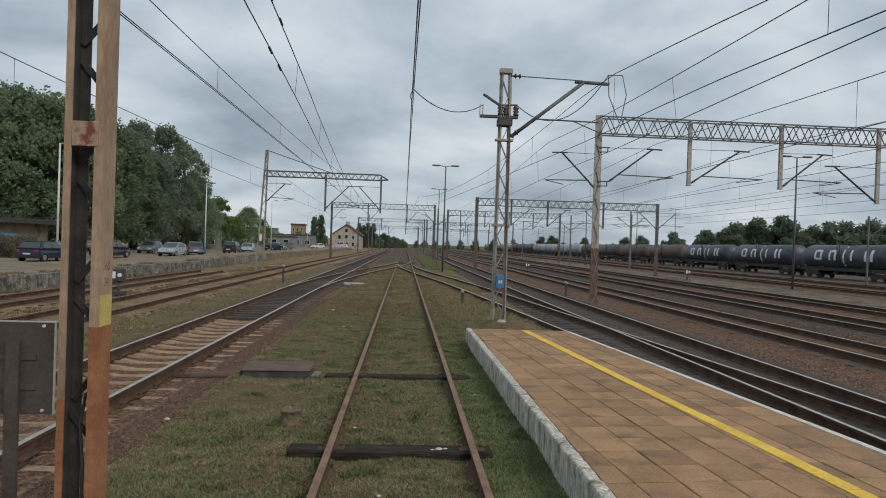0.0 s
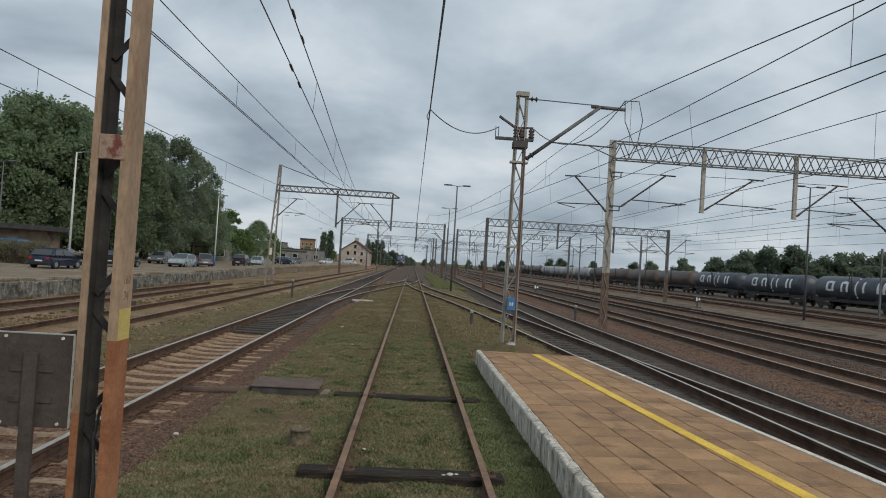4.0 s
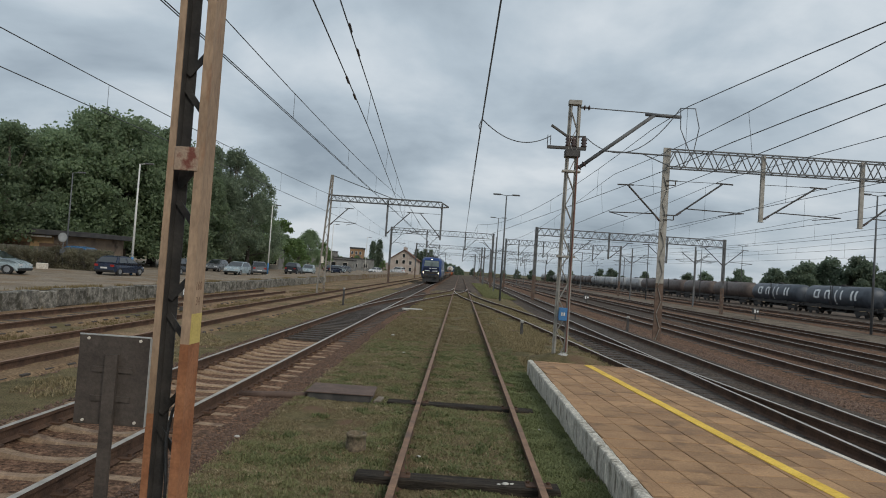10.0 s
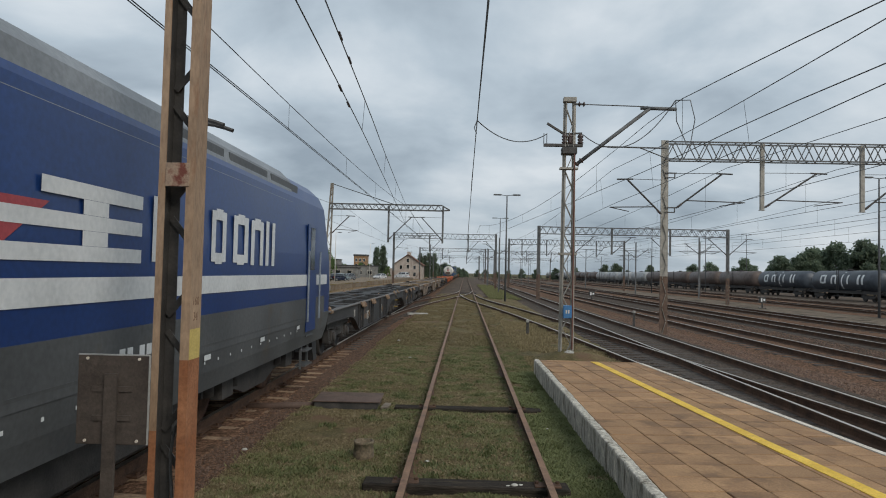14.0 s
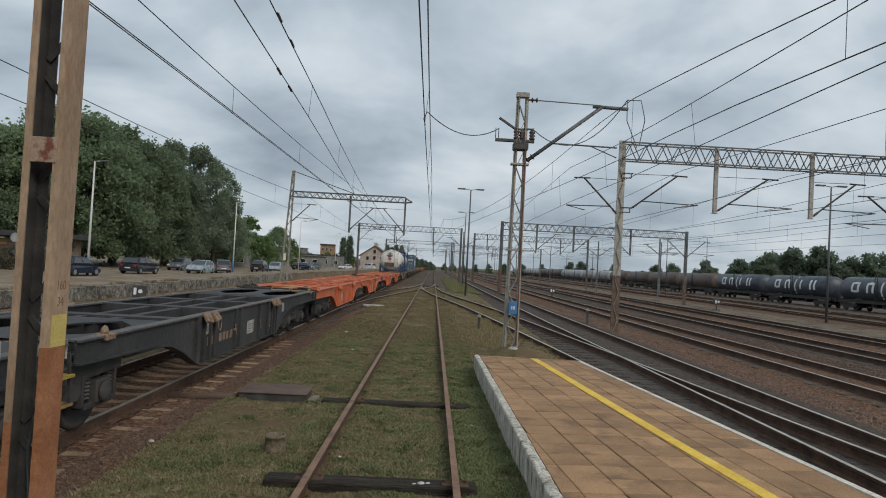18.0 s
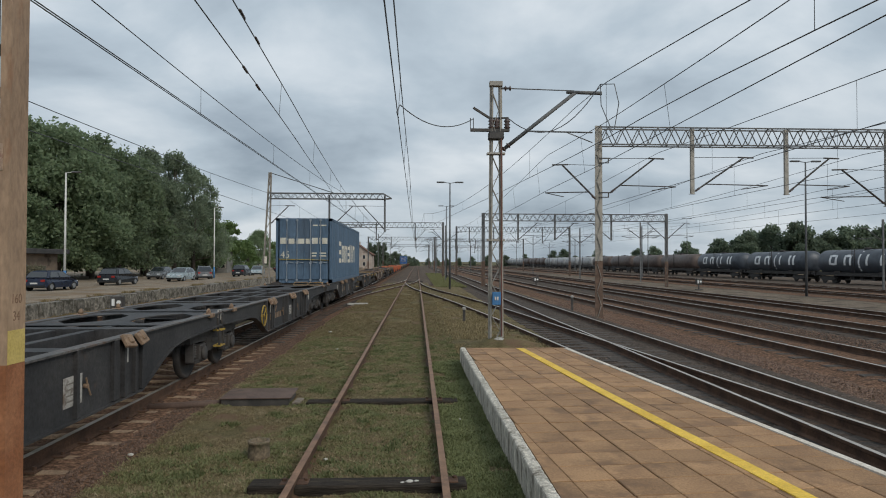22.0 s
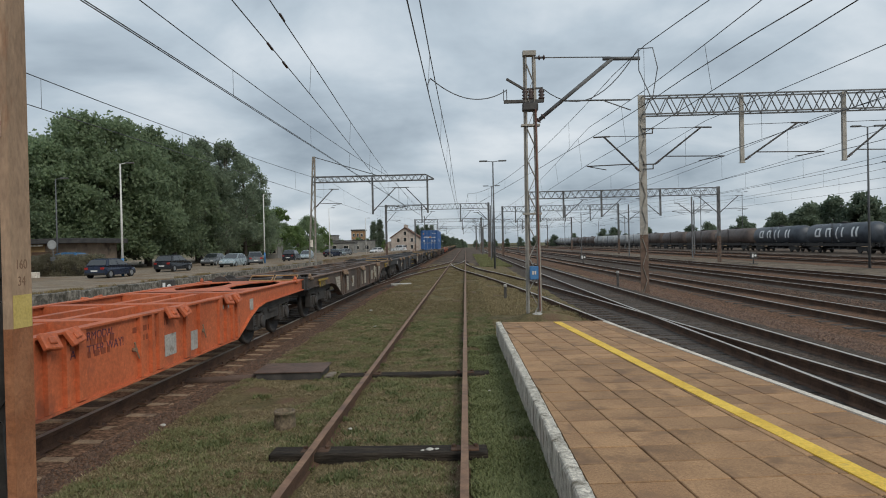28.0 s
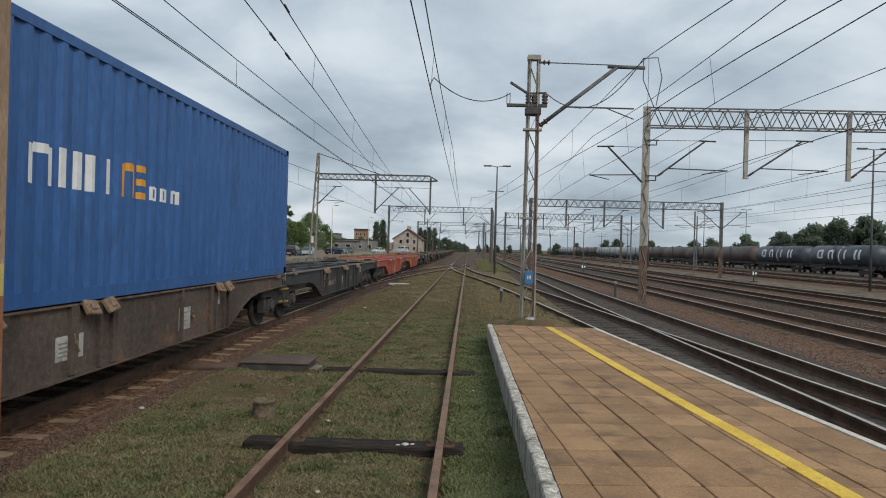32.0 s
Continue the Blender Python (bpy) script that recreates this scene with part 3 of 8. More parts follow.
# ---- overhead line masts ----
def lattice_mast(bm, w, d, z0, z1, leg=0.12, step=0.55, taper=0.0, brace=0.02):
    """Two channel legs w apart, joined by zigzag flats on both faces."""
    for s in (-1, 1):
        x0, x1 = s * w / 2, s * (w / 2 - taper)
        # channel: web across, two flanges
        beam(bm, (x0 - s * 0.01, 0, z0), (x1 - s * 0.01, 0, z1), 0.02, d)
        for y in (-d / 2, d / 2):
            beam(bm, (x0 - s * leg / 2, y, z0), (x1 - s * leg / 2, y, z1), leg, 0.014)
    n = int((z1 - z0) / step)
    for i in range(n):
        za, zb = z0 + i * step, z0 + (i + 1) * step
        s = 1 if i % 2 else -1
        f = taper * (za - z0) / (z1 - z0)
        for y in (-d / 2, d / 2):
            beam(bm, (s * (w / 2 - f - 0.05), y, za), (-s * (w / 2 - f - 0.05), y, zb), 0.05, 0.012)


def cantilever(bm, ins, x, y, z, reach, up=1.5):
    """A slanted tube with a top bar, a level registration arm, a hook and a tie, held at (x, z) and reaching sideways."""
    s = 1 if reach > 0 else -1
    tip = (x + reach, y, z + up)
    rod(bm, (x, y, z), tip, 0.04, 6)
    rod(bm, (tip[0] - s * 0.25, y, tip[2] + 0.02), (tip[0] + s * 0.45, y, tip[2]), 0.035, 6)
    k = 0.22
    rod(bm, (x + reach * k, y, z + up * k), (x + reach * 1.5, y, z + up * k - 0.05), 0.025, 5)
    rod(bm, (x + reach * 1.5, y, z + up * k - 0.05), (x + reach * 0.95, y, z + up * k - 0.22), 0.018, 4)
    rod(bm, (x, y, z + up), (tip[0] - s * 0.25, y, tip[2] + 0.02), 0.012, 4)
    lathe(ins, [(0.03, 0), (0.06, 0.04), (0.03, 0.08), (0.06, 0.12), (0.03, 0.16), (0.06, 0.20), (0.03, 0.24)], 8, frame_along((x + s * 0.05, y, z + 0.03), (x + reach, y, z + up))[0])


# near lattice post with a yellow mark
near_mast = thing("line_mast", "rust-red and grey lattice steel mast with a yellow mark", "mast", m=pose(-2.255, 4.40, 0))


def channel_leg(x0, x1, web_left, z0, z1):
    """A rolled channel: web on one side, two flanges."""
    bm = bmesh.new()
    y0, y1, t_ = -0.09, 0.10, 0.012
    if web_left:
        prof = [(x0, y0), (x1 - 0.022, y0), (x1 - 0.022, y0 + t_), (x0 + t_, y0 + t_), (x0 + t_, y1 - t_), (x1, y1 - t_), (x1, y1), (x0, y1)]
    else:
        prof = [(x1, y0), (x1, y1), (x0, y1), (x0, y1 - t_), (x1 - t_, y1 - t_), (x1 - t_, y0 + t_), (x0, y0 + t_), (x0, y0)]
    prism(bm, prof, "z", z0, z1)
    return bm


for x0, x1, web_left, split in ((0.086, 0.149, False, 1.50), (-0.113, -0.043, True, 1.0)):
    for z0, z1, mm in ((-0.4, split, MAST_RUST), (split, 9.4, MAST_TAN)):
        part("leg", channel_leg(x0, x1, web_left, z0, z1), mm, near_mast, "leg painted rust-red" if z0 < 0 else "leg of weathered tan-grey steel")
# dark sheets inside the left channel: its inner shade put into the colour
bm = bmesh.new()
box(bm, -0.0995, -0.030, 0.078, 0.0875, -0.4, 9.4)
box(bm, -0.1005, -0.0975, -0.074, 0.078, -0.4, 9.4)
part("shade_plate", bm, MAST_DARK, near_mast, "inner flange darkened for the shade inside the channel")
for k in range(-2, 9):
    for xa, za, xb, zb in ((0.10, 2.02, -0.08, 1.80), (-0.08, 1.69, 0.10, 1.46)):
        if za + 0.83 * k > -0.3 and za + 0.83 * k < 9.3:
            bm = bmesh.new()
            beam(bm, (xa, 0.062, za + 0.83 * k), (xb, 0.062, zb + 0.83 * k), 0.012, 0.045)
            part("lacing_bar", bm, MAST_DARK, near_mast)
bm = bmesh.new()
tube(bm, [(0.02, 0.02, -0.4), (0.02, 0.015, 0.5), (-0.005, 0.02, 0.8), (0.02, 0.03, 1.0), (0.06, 0.05, 1.08), (0.12, 0.06, 1.15)], 0.012, 6)
part("earth_cable", bm, WIRE, near_mast)
bm = bmesh.new()
box(bm, -0.062, 0.112, -0.098, -0.0905, 2.73, 2.90, None, 0.003)
part("batten_plate", bm, surf("rust_spotted_plate", (0.30, 0.215, 0.155), (0.38, 0.28, 0.20), 9, 0.8, 0, 0.2, 50, (0.16, 0.05, 0.035), 9, 0.50), near_mast, "rusty batten plate")
bm = bmesh.new()
box(bm, 0.1492, 0.1515, -0.082, 0.094, 1.50, 1.715)
part("mark_plate", bm, surf("pale_yellow_plate", (0.50, 0.38, 0.11), (0.60, 0.47, 0.16), 6, 0.6, 0, 0.1, 60, (0.40, 0.25, 0.10), 7, 0.62), near_mast, "pale yellow painted mark")
NUM = plain("faded_marking", (0.20, 0.115, 0.07), 0.8)
for words, z in (("160", 1.885), ("34", 1.775)):
    cu = bpy.data.curves.new("lettering", "FONT")
    cu.body, cu.size, cu.extrude, cu.align_x = words, 0.088, 0.0005, "CENTER"
    cu.materials.append(NUM)
    ob = new("lettering", cu)
    ob.parent = near_mast
    ob.matrix_basis = Matrix(((0, 0, 1, 0.1496), (0.86, 0, 0, 0.004), (0, 1, 0, z), (0, 0, 0, 1)))
    ob["label"] = "faded painted mast number"

# sign seen from behind, on its own post
sign = thing("trackside_sign", "dark grey metal sign seen from the back, on a flat post", "sign", m=pose(-2.465, 4.0, 0, 0, 0, 2))
SIGN = surf("brown_grey_sign_back", (0.052, 0.040, 0.033), (0.085, 0.068, 0.056), 3, 0.75, 0.1, 0.15, 60, (0.035, 0.027, 0.022), 4, 0.55, grain=0.15)
bm = bmesh.new()
box(bm, -0.232, 0.232, -0.008, 0.008, 0.985, 1.565, None, 0.003)
panel_ = part("panel", bm, SIGN, sign)
bm = bmesh.new()
box(bm, -0.233, 0.233, -0.010, 0.010, 1.5655, 1.573)
box(bm, 0.2325, 0.2375, -0.010, 0.010, 0.985, 1.565)
part("bare_edge", bm, plain("bare_edge", (0.5, 0.5, 0.48), 0.4, 0.5), panel_)
bm = bmesh.new()
box(bm, -0.04, 0.04, -0.045, -0.018, -0.45, 1.45)
part("post", bm, SIGN, sign)
for z in (1.14, 1.33):
    bm = bmesh.new()
    box(bm, -0.13, 0.13, -0.018, -0.0085, z, z + 0.035)
    part("bracket", bm, SIGN, sign)
for x in (-0.17, 0.17):
    for z in (1.01, 1.545):
        bm = bmesh.new()
        rod(bm, (x, -0.016, z), (x, -0.006, z), 0.010, 8)
        part("bolt", bm, WHITE, panel_)

# switch mast at the platform end
MX, MY = 2.56, 17.17
mast = thing("switch_mast", "slim grey lattice mast with isolator and blue box", "mast", m=pose(MX, MY, 0))
bm = bmesh.new()
lattice_mast(bm, 0.34, 0.10, -0.1, 6.85, 0.045, 0.42, 0.045)
box(bm, -0.17, 0.17, -0.1, 0.1, 6.83, 6.95)
for z in (2.7, 5.0):
    box(bm, -0.24, 0.24, -0.1, 0.1, z, z + 0.05)
part("lattice", bm, PALE_STEEL, mast)
bm = bmesh.new()
rod(bm, (0.14, -0.12, 0.2), (0.13, -0.12, 5.5), 0.02, 6)
part("drive_rod", bm, plain("red_drive_rod", (0.14, 0.06, 0.045), 0.6), mast, "dark red drive rod")
bm = bmesh.new()
box(bm, -0.68, 0.36, -0.06, 0.06, 5.62, 5.69)
box(bm, -0.2, 0.2, -0.14, 0.14, 5.40, 5.60, None, 0.02)
beam(bm, (-0.6, 0, 6.25), (-0.12, 0, 5.95), 0.09, 0.05)
beam(bm, (-0.12, 0, 5.97), (0.34, 0, 5.99), 0.05, 0.04)
for x in (-0.60, -0.68):
    rod(bm, (x, 0, 5.69), (x, 0, 5.98), 0.01, 4)
part("isolator_frame", bm, MAST_DARK, mast)
for x in (-0.12, 0.02, 0.3):
    bm = bmesh.new()
    lathe(bm, [(0.05, 0), (0.09, 0.04), (0.05, 0.08), (0.09, 0.12), (0.05, 0.16), (0.09, 0.2), (0.05, 0.27)], 10, Matrix.Translation((x, 0, 5.69)))
    part("insulator", bm, INSUL, mast)
bm = bmesh.new()
rod(bm, (0.22, 0, 5.16), (2.15, 0, 6.70), 0.05, 8)
rod(bm, (1.9, 0, 6.70), (2.85, 0, 6.68), 0.05, 8)
rod(bm, (0.85, 0, 5.64), (2.6, 0, 5.62), 0.022, 6)
rod(bm, (1.9, 0, 5.62), (2.6, 0, 5.35), 0.016, 5)
rod(bm, (0.12, 0, 6.78), (0.35, 0, 6.78), 0.03, 6)
rod(bm, (0.3, 0, 6.78), (2.1, 0, 6.74), 0.016, 5)
part("cantilever_arm", bm, GANTRY, mast)
for x in (0.18, 0.30):
    bm = bmesh.new()
    lathe(bm, [(0.03, 0), (0.08, 0.03), (0.03, 0.06)], 8, Matrix.Translation((x + 0.05, 0, 6.78)) @ Matrix.Rotation(radians(90), 4, "Y"))
    part("insulator", bm, INSUL, mast)
    bm = bmesh.new()
    lathe(bm, [(0.03, 0), (0.09, 0.04), (0.03, 0.08)], 8, frame_along((x, 0, 5.16 + 0.8 * (x - 0.22)), (2.15, 0, 6.7))[0])
    part("insulator", bm, INSUL, mast)
bm = bmesh.new()
box(bm, -0.11, 0.11, -0.2, -0.08, 1.02, 1.36, None, 0.01)
plate = part("number_box", bm, BLUE_P, mast, "blue box with a pale number mark")
for u in (-0.05, 0.01):
    bm = bmesh.new()
    box(bm, u, u + 0.035, -0.212, -0.2, 1.15, 1.24)
    part("number_bar", bm, WHITE, plate)
bm = bmesh.new()
lathe(bm, [(0.28, -0.2), (0.26, 0.02), (0.17, 0.12), (0.05, 0.15)], 9, Matrix.Translation((0.12, -0.1, 0.0)))
for v in bm.verts:
    v.co += 0.05 * Vector((noise.noise(v.co * 5), noise.noise(v.co * 5 + Vector((3, 1, 0))), noise.noise(v.co * 5 + Vector((0, 7, 2)))))
part("footing", bm, CONCRETE, mast, "broken concrete footing")


def truss(bm, x0, x1, y, z0, z1, d=0.5, step=0.72, tube_r=0.028):
    """A lattice beam of box section along x."""
    for yy in (y - d / 2, y + d / 2):
        for z in (z0, z1):
            beam(bm, (x0, yy, z), (x1, yy, z), tube_r * 2)
        n = max(2, int((x1 - x0) / step))
        for i in range(n):
            a, b = x0 + (x1 - x0) * i / n, x0 + (x1 - x0) * (i + 1) / n
            m = (a + b) / 2
            beam(bm, (a, yy, z0), (m, yy, z1), tube_r * 1.2)
            beam(bm, (m, yy, z1), (b, yy, z0), tube_r * 1.2)
    n = max(2, int((x1 - x0) / (step * 2)))
    for i in range(n + 1):
        a = x0 + (x1 - x0) * i / n
        for z in (z0, z1):
            beam(bm, (a, y - d / 2, z), (a, y + d / 2, z), tube_r)


def gantry(y, posts, z0, z1, hangers, label, low=5.15, group="overhead line gantries", base=-0.3, wide=0.17, on_post=0.15):
    g = thing("gantry", label, "gantry", group, m=pose(0, y, 0))
    for x in posts:
        bm = bmesh.new()
        for s in (-1, 1):
            beam(bm, (x + s * wide / 2, 0, base), (x + s * wide / 2 * 0.85, 0, z1 + 0.1), 0.06, 0.16)
        n = int((z1 - base) / 0.6)
        for i in range(n):
            s = 1 if i % 2 else -1
            for yy in (-0.062, 0.062):
                beam(bm, (x + s * wide / 2, yy, base + i * 0.6), (x - s * wide / 2, yy, base + i * 0.6 + 0.55), 0.05, 0.012)
        post = part("post", bm, PALE_STEEL if y < 50 else GANTRY, g)
        bm = bmesh.new()
        for s in (-1, 1):
            beam(bm, (x + s * wide / 2, 0, base), (x + s * wide / 2 * 0.95, 0, 2.2), 0.070, 0.170)
        part("post_foot", bm, FOOT_RUST, post, "rust-red lower part of the post")
    bm = bmesh.new()
    truss(bm, min(posts), max(posts), 0, z0, z1)
    part("truss", bm, GANTRY, g, "grey lattice beam")
    for x, reach, *drop in hangers:
        near = min(posts, key=lambda p: abs(p - x))
        onpost = abs(x - near) < 0.6
        zb = low - sum(drop)
        hg = g
        if not onpost:
            bm = bmesh.new()
            beam(bm, (x, 0, z1), (x, 0, zb), 0.16, 0.12)
            box(bm, x - 0.11, x + 0.11, -0.09, 0.09, zb - 0.02, zb)
            hg = part("hanger", bm, PALE_STEEL if y < 50 else GANTRY, g)
        bm, ins = bmesh.new(), bmesh.new()
        out = abs(x - near) > 0.2 and onpost
        zc = zb + (0.1 if not onpost else on_post + 0.3 if out else on_post)
        if out:
            for q in (0.0, 1.5):
                beam(bm, (near, -0.05, zc + q), (x + 0.1, -0.05, zc + q), 0.05)
                beam(bm, (near, -0.05, zc + q - 0.2), (x + 0.02, -0.05, zc + q - 0.2), 0.04)
                beam(bm, (x + 0.02, -0.05, zc + q - 0.2), (x + 0.02, -0.05, zc + q), 0.04)
        cantilever(bm, ins, x + (0.1 if reach > 0 else -0.1), 0, zc, reach)
        cl = part("cantilever", bm, MAST_DARK if y < 50 else GANTRY, hg)
        if onpost:
            part("insulator", ins, INSUL, cl)
        else:
            part("insulator", ins, INSUL, hg)
    return g


gantry(27.9, [8.38, 26.5], 7.25, 8.0, [(8.78, 1.95), (8.38, -1.5), (12.53, 2.2), (16.75, 1.85), (21.33, -1.95, 0.5)], "grey lattice gantry over the yard tracks, rusty post feet", on_post=-0.28)
gantry(60.6, [6.7, 24.2], 6.0, 6.65, [(10.0, 1.7), (13.5, 1.7), (18.9, -1.7), (24.2, 1.7), (24.2, -1.7)], "grey lattice gantry further up the yard", 4.2)
gantry(95, [-10.8, 4.3], 7.1, 7.85, [(-10.8, 1.4), (-5.5, 1.4), (0.2, 1.4), (4.3, -1.4)], "lattice gantry across the main tracks", 5.2)
gantry(105, [6.9, 25.5], 7.0, 7.8, [(9.0, 1.2), (13, 1.2), (17, -1.2), (21, 1.2)], "lattice gantry far up the yard", 5.2)
gantry(150, [-10.8, 4.5], 7.1, 7.8, [(-5.5, 1.4), (0.2, 1.4)], "lattice gantry far up the line", 5.2)
gantry(160, [7, 27], 7.1, 7.8, [(10, 1.2), (15, 1.2), (21, 1.2)], "lattice gantry far up the yard", 5.2)
gantry(215, [-10.8, 4.5], 7.1, 7.8, [(-5.5, 1.4), (0.2, 1.4)], "lattice gantry far up the line", 5.2)
gantry(230, [7, 30], 7.1, 7.8, [(10, 1.2), (15, 1.2), (21, 1.2)], "lattice gantry far up the yard", 5.2)

# half gantry over the train track
half = thing("half_gantry", "grey half gantry reaching over the train track", "gantry", "overhead line gantries", m=pose(0, 47.6, 0))
bm = bmesh.new()
for s in (-1, 1):
    beam(bm, (-10.55 + s * 0.26, 0, -0.3), (-10.26 + s * 0.06, 0, 8.65), 0.06, 0.12)
for i in range(15):
    s = 1 if i % 2 else -1
    f0, f1 = 0.26 - 0.0135 * i, 0.26 - 0.0135 * (i + 1)
    c0, c1 = -10.55 + 0.0193 * i, -10.55 + 0.0193 * (i + 1)
    for yy in (-0.055, 0.055):
        beam(bm, (c0 + s * f0, yy, -0.3 + i * 0.597), (c1 - s * f1, yy, -0.3 + (i + 1) * 0.597), 0.05, 0.015)
part("post", bm, MAST_GREY, half)
bm = bmesh.new()
truss(bm, -10.3, -2.0, 0, 6.72, 7.12, 0.5, 0.5)
for yy in (-0.25, 0.25):
    beam(bm, (-2.0, yy, 6.72), (-1.4, yy, 6.78), 0.06)
    beam(bm, (-2.0, yy, 7.12), (-1.4, yy, 6.78), 0.06)
part("truss", bm, GANTRY, half)
bm = bmesh.new()
tube(bm, [(-10.2, 0, 8.6), (-5.6, 0, 7.15)], 0.03)
part("stay", bm, WIRE, half)
for x, reach in ((-10.2, 1.3), (-5.95, 1.7), (-1.9, -1.6)):
    bm, ins = bmesh.new(), bmesh.new()
    if x > -9:
        beam(bm, (x, 0, 7.0), (x, 0, 4.3), 0.13)
    cantilever(bm, ins, x, 0, 4.5 if x > -9 else 4.9, reach, 1.7 if x > -9 else 1.3)
    hg = part("hanger", bm, GANTRY, half)
    part("insulator", ins, INSUL, hg)
bm = bmesh.new()
box(bm, -10.62, -10.42, -0.16, -0.15, 2.0, 2.5)
part("number_plate", bm, WHITE, half, "white plate on the post")


# ---- wires ----
def catenary(name, marks, y0, y1, zc, zm, span=67.6, phase=-20.0, sag=0.85, double=False, label="contact wire with its carrier and droppers", thick=1.0, off=0.0):
    """A contact wire, or a pair, with its sagging carrier and droppers, over (x, y) marks."""
    root = thing(name, label, "overhead wire", "overhead wires")
    n = int((y1 - y0) / 2.5)
    mx, my = [p[0] for p in marks], [p[1] for p in marks]
    pc, pm = [], []
    for i in range(n + 1):
        y = y0 + (y1 - y0) * i / n
        x = float(np.interp(y, my, mx))
        f = ((y - phase) / span) % 1.0
        pm.append((x + off, y, zm - sag * 4 * f * (1 - f)))
        pc.append((x, y, zc))
    for dx in ((-0.025, 0.025) if double else (0,)):
        bm = bmesh.new()
        tube(bm, [(x + dx, y, z) for x, y, z in pc], 0.011 * thick, 4)
        part("contact_wire", bm, WIRE, root)
    bm = bmesh.new()
    tube(bm, pm, 0.012 * thick, 4)
    part("carrier_wire", bm, WIRE, root)
    for i in range(0, n + 1, 3):
        if pc[i][1] < 110:
            bm = bmesh.new()
            tube(bm, [pc[i], pm[i]], 0.006, 3)
            part("dropper", bm, WIRE, root)
    return root


catenary("overhead_wire", [(-4.45, -30), (-4.6, 330)], -30, 330, 5.5, 6.95, double=True)
catenary("overhead_wire", [(-9.0, -30), (-9.0, 330)], -30, 330, 5.34, 6.72, sag=0.68)
catenary("overhead_wire", [(-0.6, -30), (-2.36, 8), (-2.55, 12), (-2.76, 16.3), (-3.06, 21.3), (-3.45, 28.2), (-4.6, 47.6), (-4.4, 80)], -30, 80, 5.5, 6.9, sag=0.67, off=0.05)
catenary("overhead_wire", [(0.15, -30), (0.02, 15.7), (0.0, 60), (0.1, 330)], -30, 330, 5.5, 6.9, phase=-35, sag=0.75, off=0.06)
catenary("overhead_wire", [(9.2, -22), (6.6, 2), (5.85, 8), (5.5, 11.2), (5.3, 14.2), (5.2, 17.17), (4.1, 30), (1.2, 60.6), (0.2, 95)], -22, 95, 5.27, 6.78, 45, 17.17, 1.0)
catenary("overhead_wire", [(6.6, -30), (6.4, 10), (6.42, 20), (6.2, 27.9), (6.2, 330)], -30, 330, 5.3, 6.75, 60, 27.9, 0.6, off=-0.14)
catenary("overhead_wire", [(11.0, -30), (10.9, 27.9), (10.7, 330)], -30, 330, 5.3, 6.9, 60, 27.9, 0.6)
catenary("overhead_wire", [(15.5, -30), (15.3, 330)], -30, 330, 5.3, 6.9, 60, 27.9, 0.6)
catenary("overhead_wire", [(20.0, -30), (20.0, 330)], -30, 330, 5.3, 6.9, 60, 27.9, 0.6)
catenary("overhead_wire", [(25.2, -30), (25.2, 330)], -30, 330, 5.3, 6.9, 60, 27.9, 0.6)
catenary("overhead_wire", [(30.5, -30), (30.5, 330)], -30, 330, 5.3, 6.9, 60, 40, 0.6)


# ---- lamps ----
def street_lamp(x, y, z0, h, label, mat_, arms=((-0.5, 0), (0.5, 0)), r=0.09, foot=None):
    lamp = thing("street_lamp", label, "lamp", "yard lamps", m=pose(x, y, 0))
    bm = bmesh.new()
    rod(bm, (0, 0, z0), (0, 0, z0 + h), r, 10, r * 0.55)
    pole = part("pole", bm, mat_, lamp)
    if foot:
        bm = bmesh.new()
        rod(bm, (0, 0, z0), (0, 0, z0 + 1.4), r * 1.08, 10)
        part("painted_foot", bm, foot, pole, "blue-painted foot")
    for dx, dy in arms:
        bm = bmesh.new()
        rod(bm, (0, 0, z0 + h - 0.03), (dx, dy, z0 + h + 0.04), 0.03, 6)
        part("arm", bm, mat_, lamp)
        bm = bmesh.new()
        ang = math.atan2(dy, dx)
        m = Matrix.Translation((dx, dy, z0 + h + 0.04)) @ Matrix.Rotation(ang, 4, "Z")
        box(bm, -0.05, 0.62, -0.12, 0.12, -0.05, 0.06, m, 0.03)
        part("lamp_head", bm, GANTRY, lamp)
    return lamp


GREYPOLE = plain("grey_lamp_pole", (0.095, 0.10, 0.105), 0.6)
street_lamp(3.2, 53.6, -0.3, 9.0, "tall grey lamp post with two heads", GREYPOLE)
street_lamp(28.5, 45.5, -0.3, 9.7, "tall grey lamp post with two heads", GREYPOLE)
street_lamp(4.5, 88, -0.3, 10, "tall grey lamp post with two heads", GREYPOLE)
street_lamp(44, 120, -0.3, 11, "tall grey lamp post with two heads", GREYPOLE)
street_lamp(28.5, 100, -0.3, 10, "tall grey lamp post with two heads", GREYPOLE)
street_lamp(60, 140, -0.3, 12, "tall grey lamp post with two heads", GREYPOLE)
street_lamp(-26.4, 50.5, 0.0, 8.9, "white lamp post with a blue foot", POLE_W, ((0.5, 0),), 0.1, BLUE_P)
street_lamp(-25.1, 82.6, 0.0, 8.9, "white lamp post with a blue foot", POLE_W, ((0.5, 0),), 0.1, BLUE_P)
street_lamp(-24.7, 120.7, 0.0, 9.2, "white lamp post beside the car park", POLE_W, ((0.5, 0),), 0.1)
street_lamp(-25.3, 169.0, 0.0, 9.2, "white lamp post beside the car park", POLE_W, ((0.5, 0),), 0.1)
street_lamp(-34.9, 55.5, 0.0, 8.4, "grey lamp post among the trees", GREYPOLE, ((0.5, 0),), 0.08)


